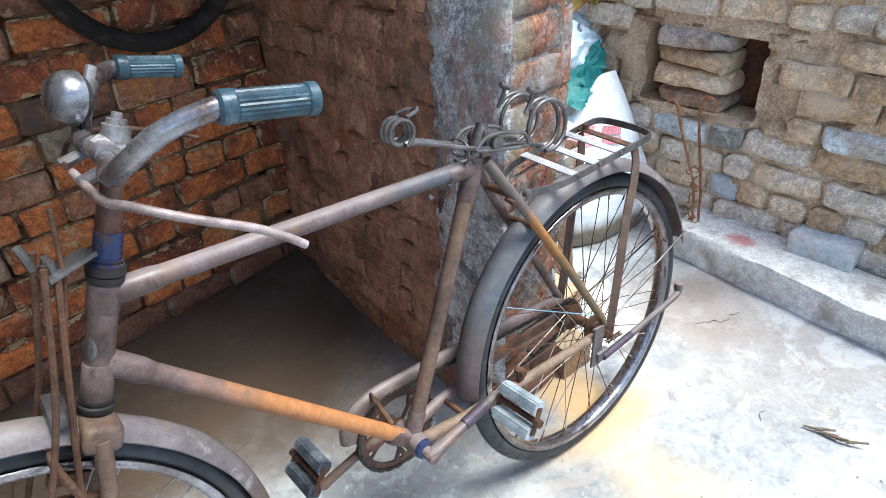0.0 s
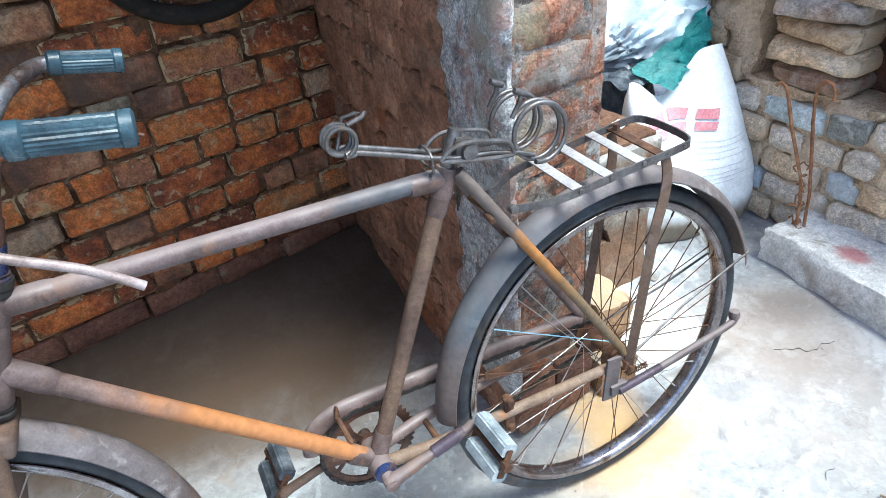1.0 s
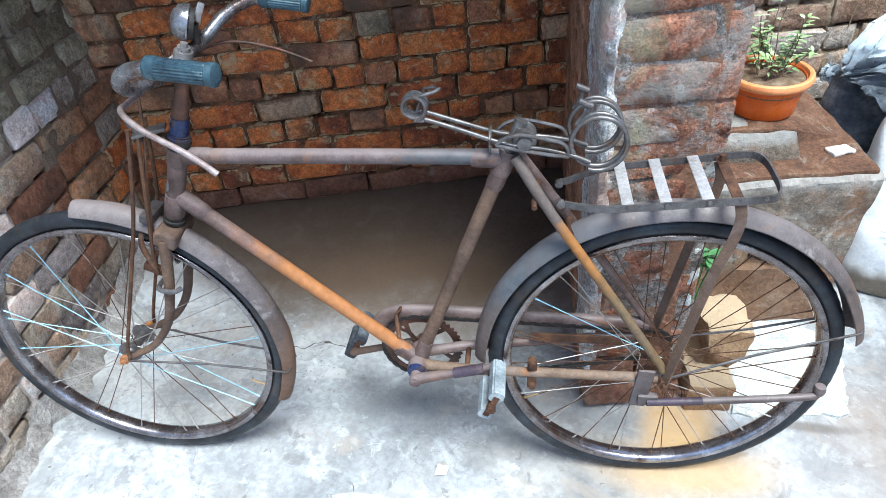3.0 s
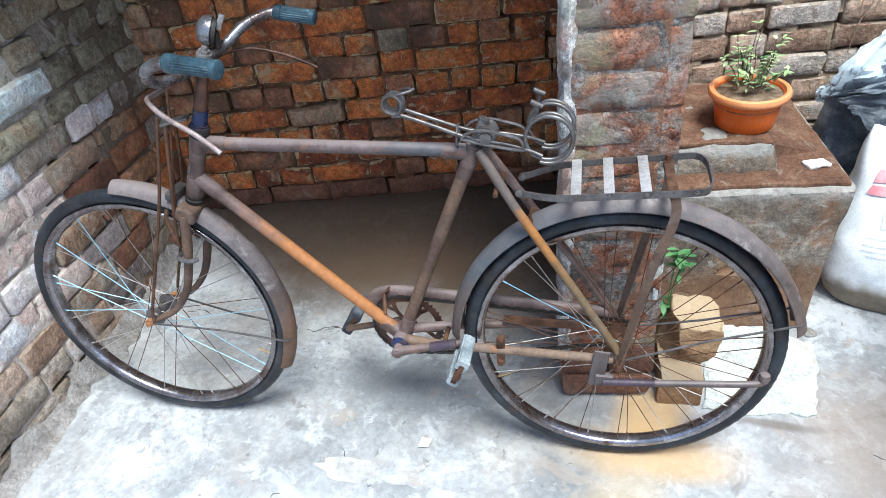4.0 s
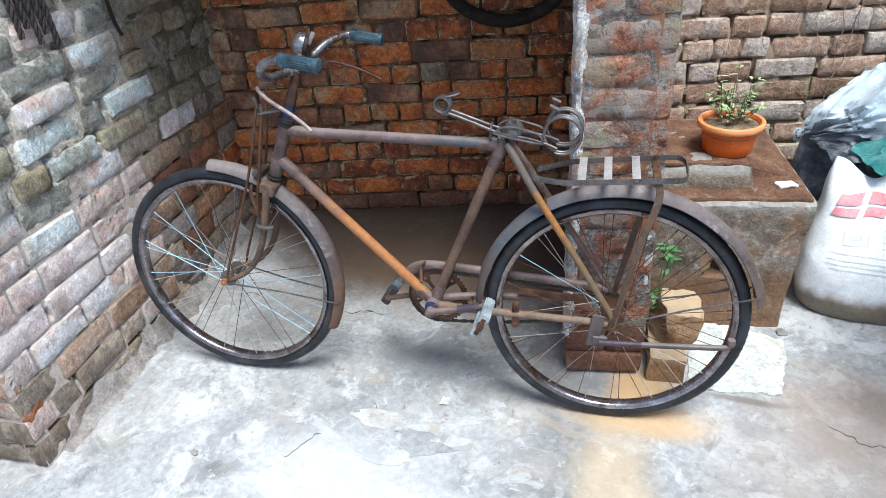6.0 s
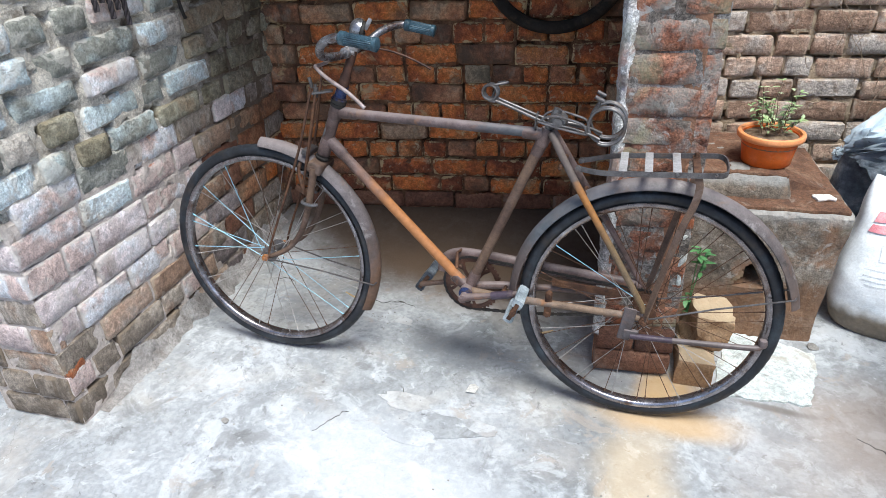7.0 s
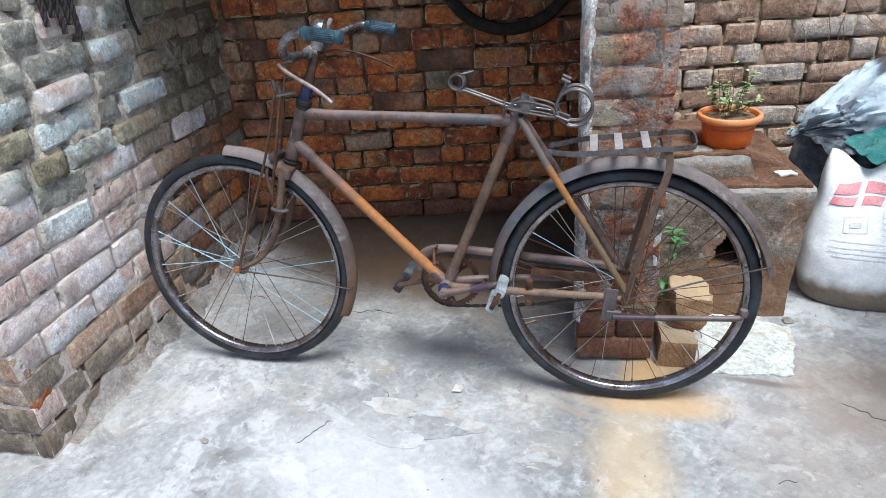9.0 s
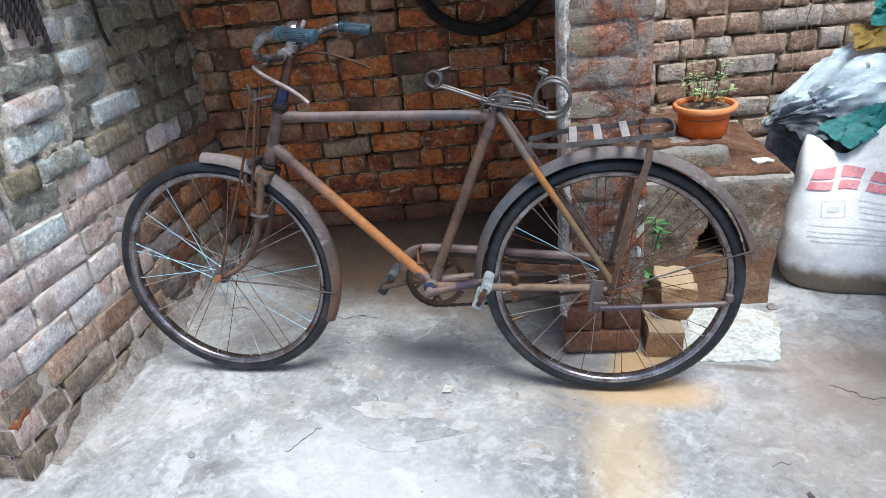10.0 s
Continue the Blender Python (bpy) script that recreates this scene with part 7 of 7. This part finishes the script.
for k in range(420):
    a, b = rr.uniform(0, 6.28), rr.uniform(-1.0, 1.0)
    d = Vector((-0.55 + 0.7 * math.cos(a), 0.7 * math.sin(a), b)).normalized()
    o = Vector((0.604, 1.262, 0.464))
    e = o + d * rr.uniform(0.022, 0.036)
    tube([o + d * 0.012, o.lerp(e, 0.7) + Vector((rr.uniform(-1, 1), rr.uniform(-1, 1), rr.uniform(-1, 1))) * 0.003, e + Vector((0, 0, -0.006))], 0.0013, 4, bm=tuft)
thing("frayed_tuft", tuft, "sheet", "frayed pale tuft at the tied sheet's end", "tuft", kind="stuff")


def draped(name, corners, nx, nz, mat, label, amp=0.02, seed=0.0):
    """A crumpled sheet spanned between four corners."""
    bm, g = bmesh.new(), {}
    a, b, c, d = (Vector(p) for p in corners)
    for i in range(nx + 1):
        for k in range(nz + 1):
            u, v = i / nx, k / nz
            p = a.lerp(b, u).lerp(d.lerp(c, u), v)
            q = Vector((u * 5 + seed, v * 3, seed))
            p += Vector((noise.noise(q), noise.noise(q + Vector((9, 0, 0))), noise.noise(q + Vector((0, 9, 0))))) * amp
            p += Vector((0, -1, 0)) * (abs(noise.noise(q * 2.3)) * amp)
            g[i, k] = bm.verts.new(p)
    for i in range(nx):
        for k in range(nz):
            bm.faces.new((g[i, k], g[i + 1, k], g[i + 1, k + 1], g[i, k + 1]))
    bmesh.ops.solidify(bm, geom=list(bm.faces), thickness=0.003)
    return thing(name, bm, mat, label, "cloth")


draped("teal_sheet", [(0.70, 0.99, 0.525), (1.00, 1.01, 0.68), (0.98, 0.95, 0.585), (0.785, 0.885, 0.480)], 22, 16, "teal", "crumpled teal tarpaulin hanging over the sack", 0.022, 2.0)
draped("dark_sheet", [(0.61, 1.06, 0.510), (0.82, 1.01, 0.560), (0.82, 0.94, 0.505), (0.66, 0.97, 0.482)], 16, 10, "sheet_dark", "dark printed plastic hanging over the sack", 0.018, 5.0)
draped("yellow_sheet", [(0.80, 1.07, 0.775), (1.13, 1.06, 0.815), (1.15, 1.26, 0.870), (0.82, 1.25, 0.835)], 26, 14, "yellow", "yellow-brown plastic bag laid over the bundle", 0.035, 7.0)


draped("teal_sheet", [(0.86, 1.16, 0.840), (1.12, 1.14, 0.870), (1.14, 1.24, 0.955), (0.88, 1.25, 0.935)], 18, 12, "teal", "crumpled teal tarpaulin heaped on top of the bundle", 0.03, 4.0)


# ---- on the walls ----
def hanging_tyre():
    m = BACK @ pose(1.225, -0.034, 1.178, 90)
    bm = bmesh.new()
    n = 72
    pts = [m @ Vector((0.272 * math.cos(2 * math.pi * i / n), 0.272 * math.sin(2 * math.pi * i / n), 0)) for i in range(n)]
    tube(pts, 0.025, 10, closed=True, bm=bm, up=m.to_3x3() @ Vector((0, 0, 1)))
    thing("spare_bicycle_tyre", bm, "tyre_old", "old black bicycle tyre hung on the brick wall", "spare tyre")
    pg = tube([BACK @ Vector((1.225, 0.03, 1.419)), BACK @ Vector((1.225, -0.075, 1.419))], 0.006, 8)
    thing("wall_nail", pg, "rust", "iron nail that holds the hanging tyre", "nail")


hanging_tyre()


def braids():
    for k in range(5):
        x = 0.500 + 0.029 * k
        zb = 1.13 - 0.014 * k + 0.035 * (k % 2)
        bm = bmesh.new()
        for s in range(3):
            pts = []
            for i in range(60):
                z = zb + 0.42 * i / 59
                a = i * 0.62 + s * 2.094
                pts.append(LEFT @ Vector((x + 0.0052 * math.cos(a) - 0.03 * (z - zb), -0.022 + 0.0045 * math.sin(a), z)))
            tube(pts, 0.0042, 6, bm=bm, up=(1, 0, 0))
        thing("braided_cord", bm, "rope", "black braided cord hanging on the wall", "cord", group="cords hanging on the wall")
    nail = tube([LEFT @ Vector((0.545, 0.04, 1.535)), LEFT @ Vector((0.545, -0.05, 1.535))], 0.006, 8)
    thing("wall_nail", nail, "rust", "iron nail that holds the cords", "nail")
    wire = tube([LEFT @ Vector(p) for p in ((0.885, -0.02, 1.45), (0.870, -0.022, 1.25), (0.872, -0.020, 1.12), (0.880, -0.021, 1.065), (0.890, -0.02, 1.045))], 0.006, 8, smooth=5, up=(1, 0, 0))
    thing("hanging_wire", wire, "black", "short black cable hanging on the wall", "cable")


braids()


def creepers():
    rr = random.Random(31)
    bm = bmesh.new()
    for k in range(13):
        p = Vector((rr.uniform(2.15, 2.75), -0.03, rr.uniform(0.50, 0.75)))
        pts = [BACK @ p]
        d = Vector((rr.uniform(-0.3, 0.6), 0, 1)).normalized()
        for _ in range(rr.choice((5, 7, 9))):
            d = (d + Vector((rr.uniform(-0.5, 0.5), rr.uniform(-0.12, 0.12), rr.uniform(-0.2, 0.3)))).normalized()
            p = p + d * 0.055
            p.y = min(-0.018, max(-0.06, p.y))
            pts.append(BACK @ p)
        tube(pts, rr.choice((0.0010, 0.0013, 0.0020)), 5, bm=bm, smooth=3)
    thing("dry_creeper", bm, "creeper", "dry leafless creeper stems against the brick wall", "creeper", kind="stuff")


creepers()


def wall_fillet():
    """Rough cement smeared along the left wall's foot, and a chipped red brick corner."""
    bm, rows = bmesh.new(), []
    n = 90
    for i in range(n + 1):
        u = 0.06 + 1.22 * i / n
        row = []
        for k in range(7):
            f = k / 6
            q = Vector((u * 14, f * 2.0, 3.0))
            w = 0.042 + 0.034 * noise.noise(Vector((u * 5, 1, 1))) + 0.022 * noise.noise(Vector((u * 23, 2, 1)))
            h = 0.070 + 0.045 * noise.noise(Vector((u * 6, 4, 1))) + 0.022 * noise.noise(Vector((u * 25, 5, 1)))
            y = -0.004 - w * f + noise.noise(q * 1.3) * 0.008
            z = 0.002 + h * (1 - f) ** 1.7 + noise.noise(q + Vector((5, 5, 5))) * 0.007 * (1 - f)
            z = 0.002 + (z - 0.002) * min(1.0, (u - 0.05) / 0.25)
            p = LEFT @ Vector((u, y, 0))
            row.append(bm.verts.new((p.x, p.y, z + ground_height(p.x, p.y) - (0.006 if k == 6 else 0.0))))
        rows.append(row)
    for a, b in zip(rows, rows[1:]):
        for k in range(6):
            bm.faces.new((a[k], a[k + 1], b[k + 1], b[k]))
    thing("cement_fillet", bm, "fillet", "rough cement smeared along the foot of the wall", "fillet", kind="structure")
    chip = roughen(cut_box((0.078, 0.030, 0.044), LEFT @ pose(0.042, 0.0135, 0.186, 0, -8, 0), 0.010, 0.010), 0.006, 30, 6.0)
    ob = new("brick", finish(chip, "brick", "chip_red"))
    ob.parent = wall_left
    ob.matrix_parent_inverse = wall_left.matrix_world.inverted()


wall_fillet()


# ---- bricks of the walls, one by one ----
def pick_back(x, z, rnd):
    if z < 0.17:
        return "brick_maroon"
    r = rnd.random()
    if z > 0.85 + 0.1 * rnd.random() and r < 0.5:
        return "brick_dark"
    return "brick_dark" if r < 0.22 else "brick_olive" if r < 0.235 else "brick_red"


def pick_left(x, z, rnd):
    r = rnd.random()
    # Browner, darker bricks towards the alcove corner; its shade is in their colour.
    if 0.70 < x + 0.12 * rnd.random() < 1.02 and 0.5 < z < 0.72:
        return "brick_brown" if r < 0.6 else "brick_pink"
    if x > 1.08 and z < 0.56 + 0.2 * rnd.random():
        return "brick_red" if r < 0.1 else "brick_dark" if r < 0.6 else "brick_brown"
    if x > 0.78 and z < 0.52 and r < 0.92:
        return "brick_slate" if r < 0.70 else "brick_maroon" if r < 0.86 else "brick_dark"
    if z > 0.71 and x > 0.72 + 0.25 * rnd.random():
        return "brick_olive"
    if z > 0.71:
        return "brick_grey" if r < 0.82 else "brick_pink" if r < 0.92 else "brick_olive"
    if z < 0.20 + 0.06 * rnd.random():
        return "brick_brown" if r < 0.75 else "brick_pink"
    return "brick_pink" if r < 0.80 else "brick_grey" if r < 0.92 else "brick_pale"


def pick_end(x, z, rnd):
    r = rnd.random()
    if z < 0.24:
        return "brick_brown"
    if z < 0.52:
        return "brick_pale" if r < 0.5 else "brick_brown" if r < 0.75 else "brick_pink"
    return "brick_pink" if r < 0.6 else "brick_grey"


def pick_right(x, z, rnd):
    r = rnd.random()
    return "brick_blue" if r < 0.06 else "brick_grey" if r < 0.09 else "brick_tan"


lay(wall_back, Matrix(), 1.57, 1.30, 0.077, 0.009, 0.4, pick_back, 21, level=0.004, keep=lambda x, z, w: True)
lay(wall_back, pose(1.62, 0, 0), 1.25, 1.20, 0.078, 0.011, 0.3, lambda x, z, r: "brick_pale", 22, bond="mixed", headers=0.55, level=0.004, keep=lambda x, z, w: z > 0.40 or x > 0.55, proud=0.008)
lay(wall_left, Matrix(), 1.46, 0.69, 0.083, 0.007, 0.16, pick_left, 23, bond="mixed", proud=0.0045, level=0.003, headers=0.35)
lay(wall_left, Matrix(), 1.46, 1.45, 0.073, 0.021, 0.6, pick_left, 27, bond="mixed", proud=0.009, level=0.006, z_from=0.722, headers=0.72)
lay(wall_left, pose(0, 0.30, 0, 0, 0, -90), 0.30, 1.1, 0.084, 0.007, 0.5, pick_end, 24, bond="mixed", proud=0.008)
hx0, hx1, hz0, hz1 = NICHE[0]
lay(wall_right, Matrix(), 1.60, 1.10, 0.080, 0.009, 1.0, pick_right, 25, bond="mixed", proud=0.013, level=0.009, headers=0.5,
    keep=lambda x, z, w: not (hx0 - 0.012 - w / 2 < x < hx1 + 0.012 + w / 2 and hz0 - 0.025 < z < hz1 + 0.035))
lay(partition, Matrix(), 0.99, 1.35, 0.077, 0.008, 0.35, lambda x, z, r: "brick_dim", 26, proud=0.002, tilt=0.15)
# the pier of stacked bricks in the niche, and the thin lintel over it
rr = random.Random(6)
for k in range(4):
    b = new("brick", brick_of(0.23, 0.064, 1.0, "brick_tan" if k % 3 else "brick_pale", k))
    b.parent = wall_right
    b.matrix_basis = pose(0.437 + rr.uniform(-0.014, 0.014), -0.022 + rr.uniform(-0.014, 0.012), hz0 + 0.036 + 0.0695 * k, 0, rr.uniform(-2, 2), rr.uniform(-3, 3)) @ Matrix.Diagonal((1.16 + rr.uniform(-0.06, 0.06), 3.2, 1.07, 1))
lin = cut_box((0.72, 0.15, 0.016), RIGHT @ pose(0.44, 0.079, hz1 + 0.008, 0, -0.5, 0), 0.05, 0.005)
thing("lintel", roughen(lin, 0.006, 12, 3), "brick_pale", "thin red stone lintel over the wall's niche", "lintel", kind="structure")
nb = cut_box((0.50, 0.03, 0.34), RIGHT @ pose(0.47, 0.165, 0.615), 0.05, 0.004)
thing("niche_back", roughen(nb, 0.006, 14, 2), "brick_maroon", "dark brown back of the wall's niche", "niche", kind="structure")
closing_wall("wall_yard_east", 1.58, 1.75, 1.75, -3.2, 1.1)
